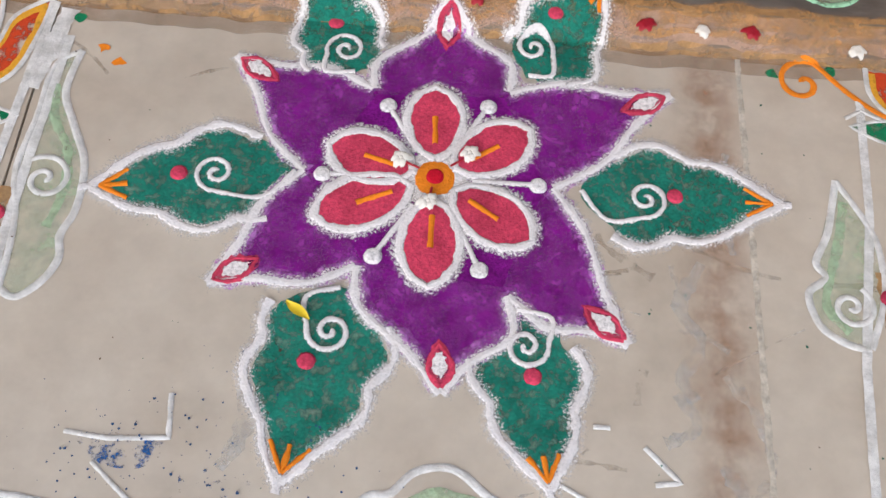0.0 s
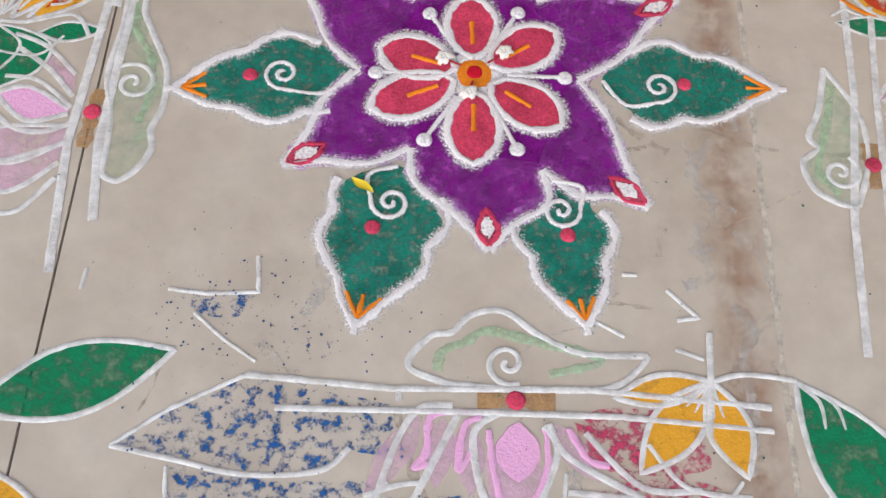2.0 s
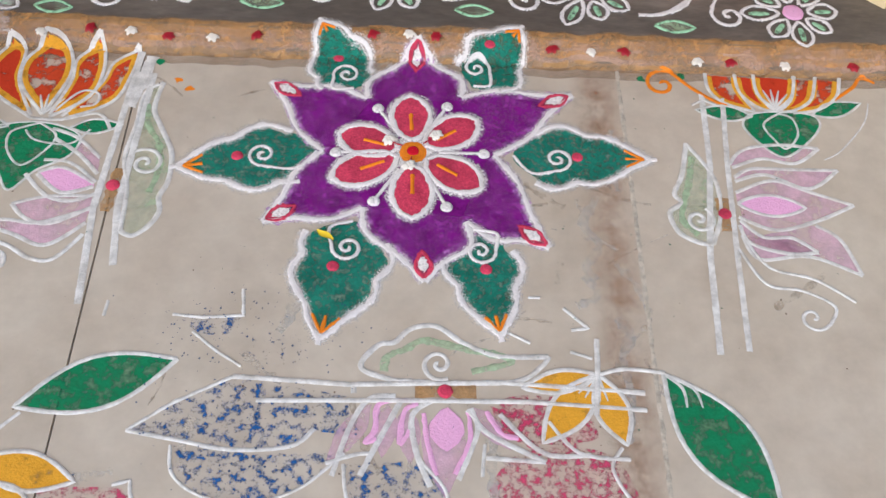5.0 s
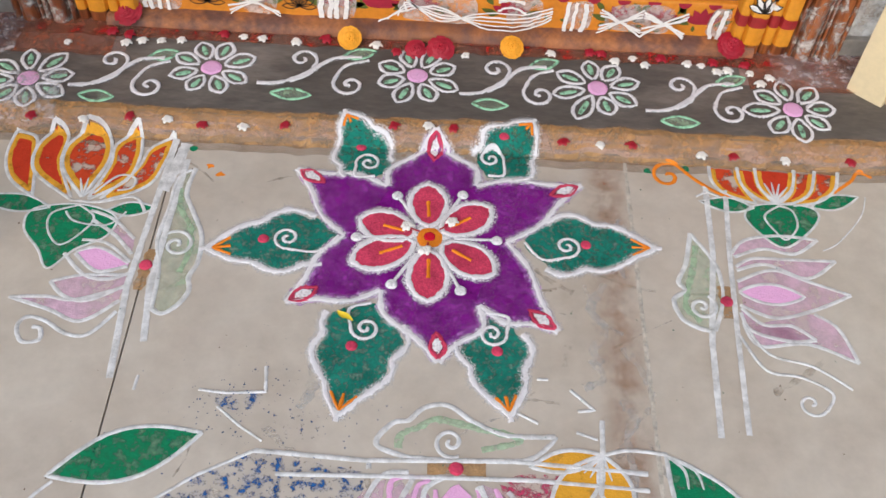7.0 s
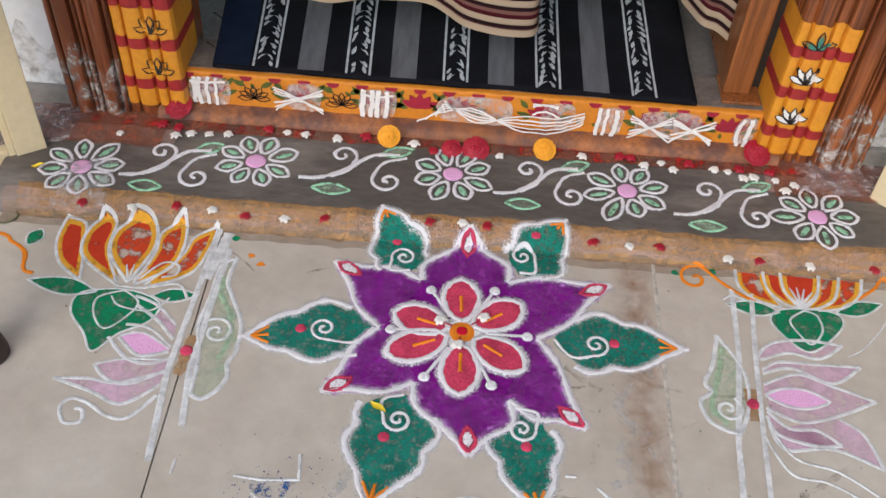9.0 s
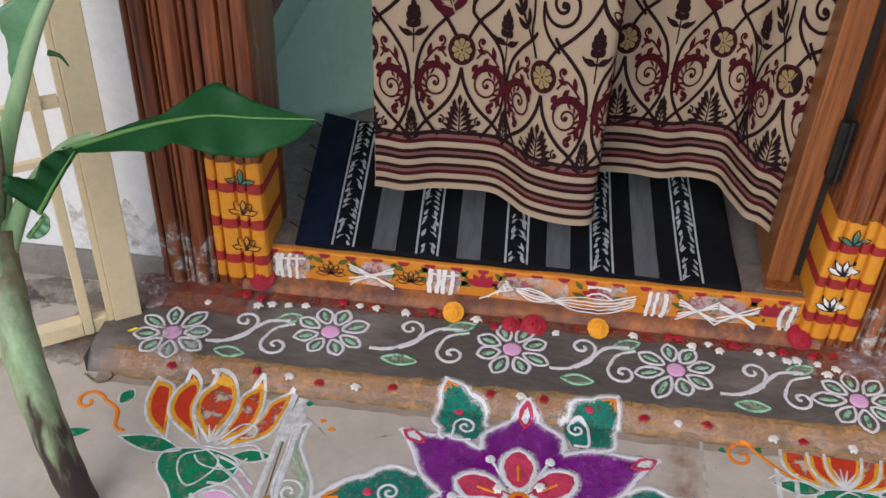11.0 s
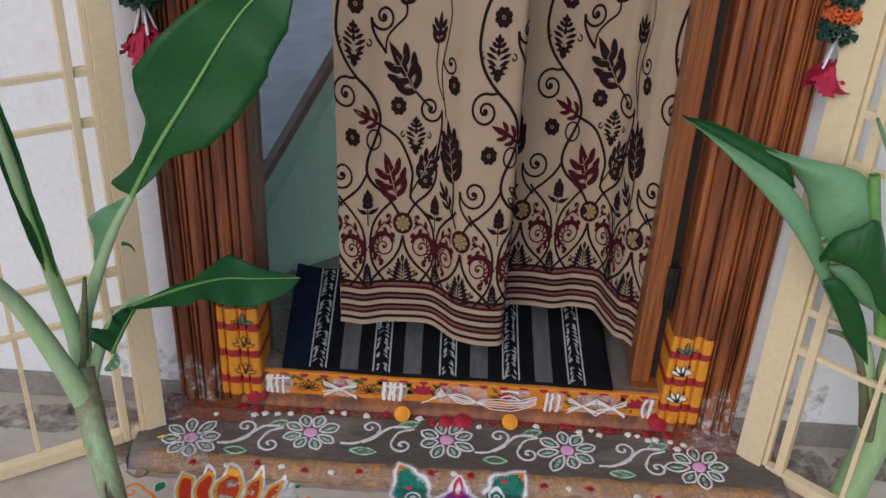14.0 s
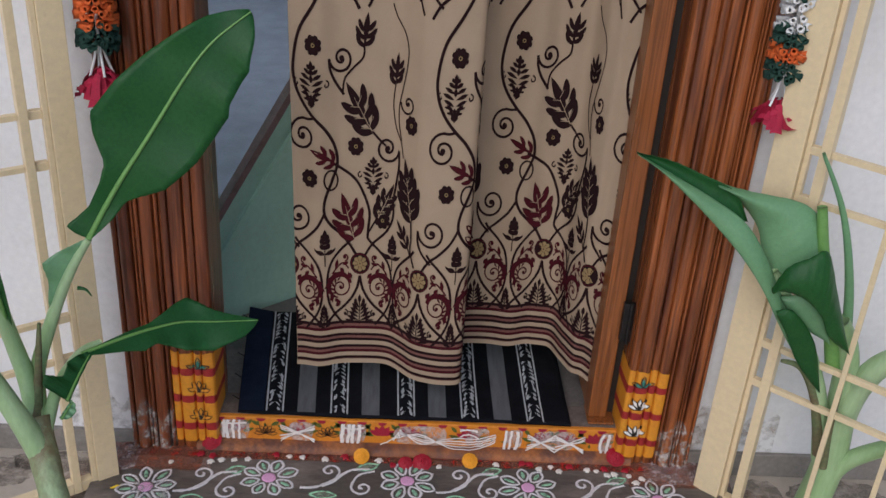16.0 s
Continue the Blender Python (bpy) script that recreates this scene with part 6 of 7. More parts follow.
for k in range(46):
    y = 0.40 + 0.41 * k / 45
    x = mat_x(-0.412, y)
    z = mat_top(-0.412, y)
    if k % 9 == 4:
        rod([(x, y, z), (x - 0.014, y + 0.006, z + 0.006), (x - 0.018, y + 0.016, z - 0.003)], 0.0009, 5, bm)
tagged(part("loose_thread", bm, M_MATBLACK, mat_), kind="stuff")

# ---- banana plants ----
M_BLADE = material("banana_leaf_green", (0.010, 0.068, 0.018), rough=0.42, vary=0.16, scale=6, fine=160, bump=0.2, second=(0.018, 0.095, 0.022), mix_scale=5, mix_at=0.55, mix_soft=0.2, spec=0.2)
M_BLADEUNDER = material("banana_leaf_underside", (0.14, 0.31, 0.15), rough=0.45, vary=0.12, scale=10, fine=160, bump=0.15)
M_RIB = material("banana_midrib", (0.15, 0.33, 0.085), rough=0.4, vary=0.12, scale=20, fine=120, bump=0.1)
M_STALK = material("banana_stalk", (0.27, 0.43, 0.19), rough=0.4, vary=0.15, scale=10, fine=110, bump=0.15, second=(0.40, 0.52, 0.33), mix_scale=9, mix_at=0.55, mix_soft=0.2, stretch=(1, 1, 0.25))
M_TRUNK = material("banana_trunk", (0.33, 0.46, 0.25), rough=0.5, vary=0.25, scale=14, fine=110, bump=0.3, second=(0.15, 0.11, 0.05), mix_scale=11, mix_at=0.55, mix_soft=0.12, stretch=(1, 1, 0.3))
# the trunk's sheaths turn dark brown and dry towards the cut foot
nt_ = M_TRUNK.node_tree
bs_ = nt_.nodes["Principled BSDF"]
sep = nt_.nodes.new("ShaderNodeSeparateXYZ")
tcn = nt_.nodes.new("ShaderNodeTexCoord")
nt_.links.new(tcn.outputs["Object"], sep.inputs[0])
mpn = nt_.nodes.new("ShaderNodeMapping")
mpn.inputs["Scale"].default_value = (1, 1, 0.10)
nt_.links.new(tcn.outputs["Object"], mpn.inputs[0])
dry = nt_.nodes.new("ShaderNodeTexNoise")
dry.inputs["Scale"].default_value, dry.inputs["Detail"].default_value = 70, 5
nt_.links.new(mpn.outputs[0], dry.inputs["Vector"])
reach = nt_.nodes.new("ShaderNodeMath")
reach.operation, reach.inputs[1].default_value = "MULTIPLY_ADD", -0.42
nt_.links.new(dry.outputs[0], reach.inputs[0])
nt_.links.new(sep.outputs["Z"], reach.inputs[2])
ramp_ = nt_.nodes.new("ShaderNodeMapRange")
ramp_.inputs["From Min"].default_value, ramp_.inputs["From Max"].default_value = -0.10, -0.02
nt_.links.new(reach.outputs[0], ramp_.inputs[0])
two = nt_.nodes.new("ShaderNodeMix")
two.data_type = "RGBA"
two.inputs["A"].default_value = (0.040, 0.022, 0.018, 1)
nt_.links.new(bs_.inputs["Base Color"].links[0].from_socket, two.inputs["B"])
nt_.links.new(ramp_.outputs[0], two.inputs["Factor"])
nt_.links.new(two.outputs["Result"], bs_.inputs["Base Color"])
M_DRY = material("dry_brown_sheath", (0.16, 0.11, 0.06), rough=0.8, vary=0.3, scale=20, fine=140, bump=0.4, second=(0.12, 0.17, 0.07), mix_scale=16, mix_at=0.5)


def blade(name, rib, wide, facing, parent, mat, fold=0.12, wave=0.01, rib_r=0.006, label="", n=40, one_side=None):
    """A long leaf on a curved rib. wide(u) gives the half widths to both sides; facing is where its upper face looks."""
    line = smooth_line(rib, max(3, n // (len(rib) - 1)))
    m = len(line)
    up = Vector(facing).normalized()
    rows = []
    for i, p in enumerate(line):
        u = i / (m - 1)
        d = (line[min(i + 1, m - 1)] - line[max(i - 1, 0)]).normalized()
        side = d.cross(up).normalized()
        nrm = side.cross(d).normalized()
        wl, wr = (1.1 * w for w in wide(u))
        row = []
        for k in range(-6, 7):
            f = k / 6
            w = wl if f < 0 else wr
            ripple = wave * abs(f) * math.sin(u * 23 + (3 if f < 0 else 0)) + 0.0016 * math.sin(u * 150 + abs(f) * 4) * abs(f)
            row.append(p + side * f * w + nrm * (abs(f) ** 1.5 * fold * w + ripple))
        rows.append(row)
    bm = bmesh.new()
    cells(bm, rows)
    r = bmesh.ops.extrude_face_region(bm, geom=list(bm.faces))
    bmesh.ops.translate(bm, vec=-up * 0.0012, verts=[v for v in r["geom"] if isinstance(v, bmesh.types.BMVert)])
    ob = part(name, bm, mat, parent, label, True)
    part("midrib", rod([p + up * 0.0015 for p in line], lambda t: rib_r * 0.8 * (1.05 - 0.8 * t), 8), M_RIB, ob, "pale green midrib", True)
    return ob


def stalk(name, pts, r0, r1, parent, mat=None, label="", open_side=False):
    return part(name, rod(smooth_line(pts, 8), lambda t: r0 + (r1 - r0) * t, 12), mat or M_STALK, parent, label, True)


def lens(a, b, peak=0.5, p=0.8):
    return lambda u: (a * math.sin(math.pi * u ** peak) ** p if 0 < u < 1 else 0.0005, b * math.sin(math.pi * u ** peak) ** p if 0 < u < 1 else 0.0005)


ban = thing("banana_plant", "young banana plant with broad leaves standing on floor", "plant", (0, 0, 0), group="banana plants")
TRUNK = smooth_line([(-0.598, -0.096, 0.0), (-0.607, -0.097, 0.07), (-0.619, -0.092, 0.155), (-0.638, -0.072, 0.238), (-0.662, -0.036, 0.308), (-0.691, 0.016, 0.377)], 8)
part("trunk", rod(TRUNK, lambda t: 0.0222 + 0.0030 * t + 0.0006 * math.sin(t * 40), 16), M_TRUNK, ban, "green banana trunk with brown scars", True)
stalk("leaf_stalk", [(-0.672, -0.012, 0.346), (-0.708, 0.089, 0.415), (-0.682, 0.127, 0.512), (-0.644, 0.142, 0.603), (-0.609, 0.154, 0.664)], 0.017, 0.006, ban)
blade("leaf", [(-0.609, 0.154, 0.664), (-0.561, 0.174, 0.752), (-0.499, 0.198, 0.849), (-0.440, 0.223, 0.943), (-0.395, 0.242, 1.000), (-0.334, 0.266, 1.048)],
      lambda u: (np.interp(u, (0, 0.02, 0.06, 0.12, 0.20, 0.26, 0.31, 0.36, 0.48, 0.65, 0.85, 1), (0.024, 0.040, 0.032, 0.022, 0.025, 0.034, 0.070, 0.091, 0.084, 0.058, 0.034, 0.004)), np.interp(u, (0, 0.05, 0.12, 0.18, 0.23, 0.28, 0.40, 0.48, 0.57, 0.61, 0.83, 0.93, 1), (0.002, 0.008, 0.019, 0.024, 0.044, 0.064, 0.082, 0.085, 0.086, 0.077, 0.069, 0.036, 0.004))), (0.25, -0.85, 0.35), ban, M_BLADE, 0.10, 0.006, 0.0062, "large glossy green banana leaf", 60)
blade("leaf_rag", [(-0.682, 0.128, 0.509), (-0.644, 0.142, 0.603), (-0.608, 0.154, 0.667)], lambda u: (np.interp(u, (0, 0.1, 0.33, 0.5, 0.7, 0.92, 1), (0.003, 0.007, 0.023, 0.043, 0.024, 0.003, 0.001)), 0.005), (0.2, -0.85, 0.4), ban, M_BLADEUNDER, 0.2, 0.004, 0.006)
stalk("torn_leaf_tip", [(-0.634, 0.140, 0.572), (-0.620, 0.140, 0.569), (-0.611, 0.140, 0.556)], 0.004, 0.0008, ban, M_BLADE)
stalk("leaf_stalk", [(-0.671, -0.008, 0.354), (-0.669, 0.076, 0.401), (-0.648, 0.148, 0.427), (-0.618, 0.178, 0.433)], 0.013, 0.006, ban)
blade("leaf", [(-0.643, 0.140, 0.431), (-0.575, 0.200, 0.433), (-0.528, 0.240, 0.430), (-0.485, 0.270, 0.425), (-0.430, 0.291, 0.415), (-0.347, 0.316, 0.407)],
      lambda u: (np.interp(u, (0, 0.08, 0.35, 0.48, 0.63, 0.78, 0.97, 1), (0.002, 0.004, 0.011, 0.024, 0.045, 0.024, 0.003, 0.001)), np.interp(u, (0, 0.08, 0.26, 0.35, 0.58, 0.80, 0.92, 1), (0.003, 0.014, 0.034, 0.028, 0.052, 0.052, 0.030, 0.001))), (0.15, -0.72, 0.62), ban, M_BLADE, 0.05, 0.004, 0.0045, "pointed glossy green banana leaf", 50)
blade("leaf_rag", [(-0.646, 0.052, 0.390), (-0.638, 0.101, 0.412), (-0.628, 0.140, 0.431)], lambda u: (np.interp(u, (0, 0.06, 0.2, 0.36, 0.6, 1), (0.016, 0.046, 0.050, 0.022, 0.026, 0.006)), 0.004), (0.3, -0.8, 0.4), ban, M_BLADE, 0.35, 0.005, 0.004)
blade("leaf_rag", [(-0.648, 0.020, 0.374), (-0.636, 0.052, 0.389)], lambda u: (0.004, 0.012 * math.sin(math.pi * u) + 0.001), (0.3, -0.8, 0.4), ban, M_BLADEUNDER, 0.2, 0.003, 0.003)
stalk("leaf_stalk", [(-0.679, -0.004, 0.361), (-0.719, 0.074, 0.411), (-0.746, 0.084, 0.533), (-0.734, 0.000, 0.780), (-0.741, -0.029, 0.951)], 0.020, 0.007, ban)
blade("leaf", [(-0.742, 0.088, 0.511), (-0.731, 0.015, 0.723), (-0.741, -0.029, 0.951), (-0.781, -0.068, 1.118)], lens(0.016, 0.014, 0.7), (0.3, -0.9, 0.2), ban, M_BLADE, 0.6, 0.003, 0.005, "narrow half-rolled leaf")
stalk("leaf_stalk", [(-0.676, -0.020, 0.332), (-0.706, -0.022, 0.417), (-0.757, -0.025, 0.535), (-0.798, -0.072, 0.651)], 0.022, 0.012, ban)
part("dry_sheath", rod(smooth_line([(-0.683, -0.004, 0.372), (-0.700, 0.070, 0.415), (-0.690, 0.089, 0.528)], 5), lambda t: 0.013 * (1 - 0.75 * t), 7), M_DRY, ban, "dry brown sheath", True)

ban2 = thing("banana_plant", "banana plant with folded upright leaves beside the gate", "plant", (0, 0, 0), group="banana plants")
part("trunk", rod(smooth_line([(0.815, 0.2, 0.0), (0.824, 0.2, 0.09), (0.834, 0.2, 0.18), (0.832, 0.2, 0.25), (0.824, 0.2, 0.33)], 6), lambda t: 0.036 - 0.006 * t, 16), M_STALK, ban2, "pale green banana trunk", True)
stalk("leaf_stalk", [(0.826, 0.2, 0.22), (0.820, 0.2, 0.36), (0.803, 0.2, 0.47), (0.768, 0.195, 0.54)], 0.030, 0.018, ban2)
stalk("leaf_stalk", [(0.815, 0.205, 0.20), (0.774, 0.2, 0.361), (0.715, 0.2, 0.492), (0.67, 0.2, 0.566), (0.622, 0.2, 0.637)], 0.017, 0.008, ban2)


def sheet(name, a, b, mat, bulge, label="", veins=True):
    """A bent piece of leaf between two edges that meet at its tips."""
    la, lb = smooth_line(a, 8), smooth_line(b, 8)
    n = min(len(la), len(lb))
    rows = []
    for i in range(n):
        p, q = la[i], lb[i]
        rows.append([p.lerp(q, k / 8) + Vector((0, -bulge * math.sin(math.pi * k / 8) + 0.0010 * math.sin(i * 1.9 + k), 0)) for k in range(9)])
    bm = bmesh.new()
    cells(bm, rows)
    r = bmesh.ops.extrude_face_region(bm, geom=list(bm.faces))
    bmesh.ops.translate(bm, vec=(0, 0.0014, 0), verts=[v for v in r["geom"] if isinstance(v, bmesh.types.BMVert)])
    return part(name, bm, mat, ban2, label, True)


sheet("leaf", [(0.348, 0.255, 0.834), (0.402, 0.235, 0.801), (0.479, 0.210, 0.739), (0.549, 0.190, 0.672), (0.602, 0.180, 0.606), (0.662, 0.185, 0.512), (0.720, 0.190, 0.430)], [(0.350, 0.257, 0.832), (0.416, 0.243, 0.801), (0.490, 0.225, 0.766), (0.555, 0.205, 0.727), (0.609, 0.195, 0.654), (0.679, 0.195, 0.532), (0.738, 0.200, 0.440)], M_BLADEUNDER, 0.008, "pale folded edge of a banana leaf")
sheet("leaf_inside", [(0.348, 0.258, 0.834), (0.407, 0.250, 0.826), (0.463, 0.245, 0.806), (0.530, 0.235, 0.778), (0.562, 0.222, 0.724)], [(0.350, 0.260, 0.830), (0.416, 0.247, 0.799), (0.479, 0.234, 0.762), (0.529, 0.224, 0.737), (0.556, 0.218, 0.718)], M_BLADE, -0.008, "dark inner face of the folded leaf")
sheet("leaf", [(0.499, 0.252, 0.785), (0.540, 0.245, 0.760), (0.585, 0.235, 0.711), (0.602, 0.220, 0.661), (0.632, 0.205, 0.612)], [(0.501, 0.252, 0.786), (0.561, 0.237, 0.778), (0.660, 0.222, 0.764), (0.702, 0.208, 0.720), (0.712, 0.200, 0.660)], M_BLADEUNDER, 0.020, "broad pale underside of a banana leaf")
stalk("midrib", [(0.684, 0.208, 0.768), (0.705, 0.198, 0.676), (0.746, 0.2, 0.558), (0.785, 0.2, 0.430)], 0.009, 0.016, ban2, M_RIB, "pale green midrib")
sheet("leaf_fold", [(0.609, 0.16, 0.620), (0.624, 0.15, 0.671), (0.657, 0.145, 0.695), (0.690, 0.15, 0.706), (0.729, 0.155, 0.622), (0.783, 0.16, 0.496)], [(0.610, 0.16, 0.616), (0.632, 0.14, 0.627), (0.667, 0.13, 0.616), (0.701, 0.13, 0.582), (0.728, 0.14, 0.536), (0.779, 0.16, 0.493)], M_BLADE, 0.012, "dark glossy folded leaf")
sheet("leaf_fold", [(0.640, 0.185, 0.592), (0.684, 0.172, 0.600), (0.730, 0.165, 0.562), (0.748, 0.17, 0.505)], [(0.642, 0.187, 0.586), (0.668, 0.182, 0.556), (0.702, 0.180, 0.526), (0.746, 0.175, 0.503)], M_BLADEUNDER, 0.008)
sheet("leaf_fold", [(0.634, 0.175, 0.566), (0.664, 0.165, 0.572), (0.722, 0.172, 0.500), (0.765, 0.185, 0.382)], [(0.636, 0.176, 0.556), (0.655, 0.168, 0.530), (0.702, 0.178, 0.450), (0.762, 0.187, 0.380)], M_BLADE, 0.006, "dark folded leaf base")
stalk("rolled_leaf", [(0.806, 0.2, 0.42), (0.775, 0.205, 0.60), (0.725, 0.205, 0.755), (0.662, 0.21, 0.870)], 0.0115, 0.003, ban2, M_BLADEUNDER, "rolled young leaf")
stalk("leaf_stalk", [(0.834, 0.2, 0.22), (0.830, 0.19, 0.345), (0.853, 0.18, 0.435), (0.892, 0.16, 0.489), (0.96, 0.13, 0.55)], 0.028, 0.020, ban2)
stalk("leaf_stalk", [(0.826, 0.198, 0.10), (0.851, 0.18, 0.205), (0.903, 0.15, 0.273), (0.967, 0.12, 0.322), (1.05, 0.09, 0.36)], 0.020, 0.013, ban2)
part("dry_sheath", rod(smooth_line([(0.805, 0.195, 0.22), (0.765, 0.195, 0.355), (0.722, 0.195, 0.427), (0.680, 0.2, 0.440)], 6), lambda t: 0.013 * (1 - 0.7 * t) , 8), M_DRY, ban2, "dry green-brown sheath", True)
part("dry_sheath", rod(smooth_line([(0.812, 0.178, 0.20), (0.800, 0.172, 0.30), (0.800, 0.172, 0.40)], 6), lambda t: 0.010 * (1 - 0.8 * t), 7), M_DRY, ban2, "", True)


# ---- iron gates ----
def gate(hinge, turn, wide_stile, thin_stile, first_upright, label):
    g = thing("iron_gate", label, "gate", (hinge[0], hinge[1], 0.012), group="gate leaves")
    g.rotation_euler = (0, 0, radians(turn))
    wide, top = 0.62, 1.75
    w0, w1 = wide_stile
    t0, t1 = thin_stile
    part("hinge_stile", box(w0, w1, -0.016, 0.016, 0.0, top, 0.002), M_CREAM, g)
    part("stile_flange", box(w1 + 0.0005, w1 + 0.010, -0.004, 0.012, 0.0, top, 0.001), M_CREAM, g)
    part("stile", box(t0, t1, -0.012, 0.012, 0.0, top, 0.0015), M_CREAM, g)
    part("stile", box(wide, wide + 0.03, -0.014, 0.014, 0.0, top, 0.002), M_CREAM, g)
    for z in (0.0, top - 0.03):
        part("rail", box(t1 + 0.0005, wide - 0.0005, -0.012, 0.012, z, z + 0.028, 0.0015), M_CREAM, g)
        part("spacer", box(w1 + 0.0105, t0 - 0.0005, -0.010, 0.010, z, z + 0.026, 0.001), M_CREAM, g)
    for z in (0.325, 0.418, 0.738, 0.835, 1.15, 1.25):
        part("cross_bar", box(t1 + 0.0005, wide - 0.0005, -0.006, 0.006, z, z + 0.011, 0.001), M_CREAM, g)
        part("spacer", box(w1 + 0.0105, t0 - 0.0005, -0.007, 0.007, z - 0.002, z + 0.014, 0.001), M_CREAM, g)
    x = first_upright
    while x < wide - 0.03:
        part("upright_bar", box(x, x + 0.010, -0.0135, -0.0065, 0.029, top - 0.031, 0.001), M_CREAM, g)
        x += 0.115
    part("pivot_pin", rod([(w0 + 0.012, 0.0, -0.012), (w0 + 0.012, 0.0, 0.0)], 0.006, 8), M_CREAM, g)
    return g


gate((-0.690, 0.262), 180 + 33, (-0.042, 0.002), (0.036, 0.052), 0.215, "cream painted iron grille gate standing open")
gate((0.640, 0.292), -40, (-0.033, 0.024), (0.053, 0.072), 0.195, "cream painted iron grille gate folded back open")

# ---- hanging garlands ----
M_CRIMSON = material("crimson_crepe", (0.42, 0.008, 0.045), rough=0.75, vary=0.2, fine=200, bump=0.2)
M_ORANGE = material("orange_crepe", (0.72, 0.13, 0.02), rough=0.75, vary=0.2, fine=200, bump=0.2)
M_DKGREEN = material("dark_green_crepe", (0.012, 0.055, 0.038), rough=0.8, vary=0.25, fine=200, bump=0.2)
M_WHITEC = material("white_crepe", (0.78, 0.78, 0.78), rough=0.8, vary=0.1, fine=200, bump=0.2)


def tuft(parent, z0, z1, r, mat, seed, name):
    rg = random.Random(seed)
    bm = bmesh.new()
    n = 46
    for k in range(n):
        a = 2 * math.pi * (k * 0.618 % 1) + 0.2 * rg.random()
        z = z0 + (z1 - z0) * (k + 0.5) / n
        d = Vector((math.cos(a), math.sin(a), 0.25 * rg.uniform(-1, 1)))
        tip = Vector((0, 0, z)) + d * r * rg.uniform(0.85, 1.1)
        rr = 0.0055
        s = d.cross(Vector((0, 0, 1))).normalized()
        t = d.cross(s)
        ra = [bm.verts.new(Vector((0, 0, z)) + d * r * 0.35 + (s * math.cos(q) + t * math.sin(q)) * rr * 0.5) for q in (2 * math.pi * i / 8 for i in range(8))]
        rb = [bm.verts.new(tip + (s * math.cos(q) + t * math.sin(q)) * rr * (1 + 0.4 * rg.random())) for q in (2 * math.pi * i / 8 for i in range(8))]
        rc = [bm.verts.new(tip - d * 0.006 + (s * math.cos(q) + t * math.sin(q)) * rr * 0.55) for q in (2 * math.pi * i / 8 for i in range(8))]
        for i in range(8):
            bm.faces.new((ra[i], ra[(i + 1) % 8], rb[(i + 1) % 8], rb[i]))
            bm.faces.new((rb[i], rb[(i + 1) % 8], rc[(i + 1) % 8], rc[i]))
    return part(name, bm, mat, parent, "", True)


def garland(x, y, base, bands, label):
    g = thing("garland", label, "garland", (x, y, base), group="door garlands")
    # tassel: a skirt of ragged strips
    bm = bmesh.new()
    rg = random.Random(int(x * 100) + 300)
    for k in range(26):
        a = 2 * math.pi * k / 26 + rg.uniform(-0.1, 0.1)
        o = Vector((math.cos(a), math.sin(a), 0))
        s = Vector((-math.sin(a), math.cos(a), 0))
        l = rg.uniform(0.75, 1.1)
        rows = []
        for j in range(5):
            t = j / 4
            p = o * (0.006 + 0.042 * t ** 0.8 * l) + Vector((0, 0, 0.040 - 0.040 * t * l + 0.010 * math.sin(t * 5 + k)))
            w = 0.004 + 0.007 * t
            rows.append([p - s * w, p + Vector((0, 0, 0.003 * math.sin(k * 2.1))), p + s * w])
        cells(bm, rows)
    part("tassel", bm, M_CRIMSON, g, "crimson cloth tassel")
    for k in range(4):
        a = 2 * math.pi * k / 4 + 0.5
        part("white_string", rod([(0.020 * math.cos(a), 0.020 * math.sin(a), 0.036), (0.010 * math.cos(a), 0.010 * math.sin(a), 0.065), (0.003 * math.cos(a), 0.003 * math.sin(a), 0.095)], 0.0024, 6), M_WHITEC, g, "twisted white string")
    z = 0.088
    for k, (m, nm, h) in enumerate(bands):
        tuft(g, z, z + h, 0.036, m, 11 * k + int(x * 10), nm)
        z += h
    part("hanging_cord", rod([(0, 0, 0.09), (0, 0, z + 0.02), (0, 0, 2.1 - base)], 0.003, 6), M_WHITEC, g)
    return g


o_, g_, w_ = (M_ORANGE, "orange_tuft", 0.040), (M_DKGREEN, "green_tuft", 0.034), (M_WHITEC, "white_tuft", 0.055)
garland(-0.608, 0.318, 0.872, [g_, (M_ORANGE, "orange_tuft", 0.06), g_, w_, g_, o_, g_], "orange and dark green garland with crimson tassel on post")
garland(0.604, 0.318, 0.880, [g_, (M_ORANGE, "orange_tuft", 0.026), g_, w_, g_, o_, g_], "white, orange and green garland with crimson tassel on post")

# ---- loose flowers ----
M_MARIGOLD = material("marigold_petals", (0.85, 0.34, 0.012), rough=0.7, vary=0.2, fine=200, bump=0.2)
M_ROSE = material("red_petals", (0.40, 0.004, 0.022), rough=0.6, vary=0.25, fine=200, bump=0.2)
M_JASMINE = material("jasmine_petals", (0.80, 0.76, 0.70), rough=0.7, vary=0.1, fine=200, bump=0.2)
M_YELLOWPETAL = material("yellow_petal", (0.85, 0.62, 0.03), rough=0.6, vary=0.12)


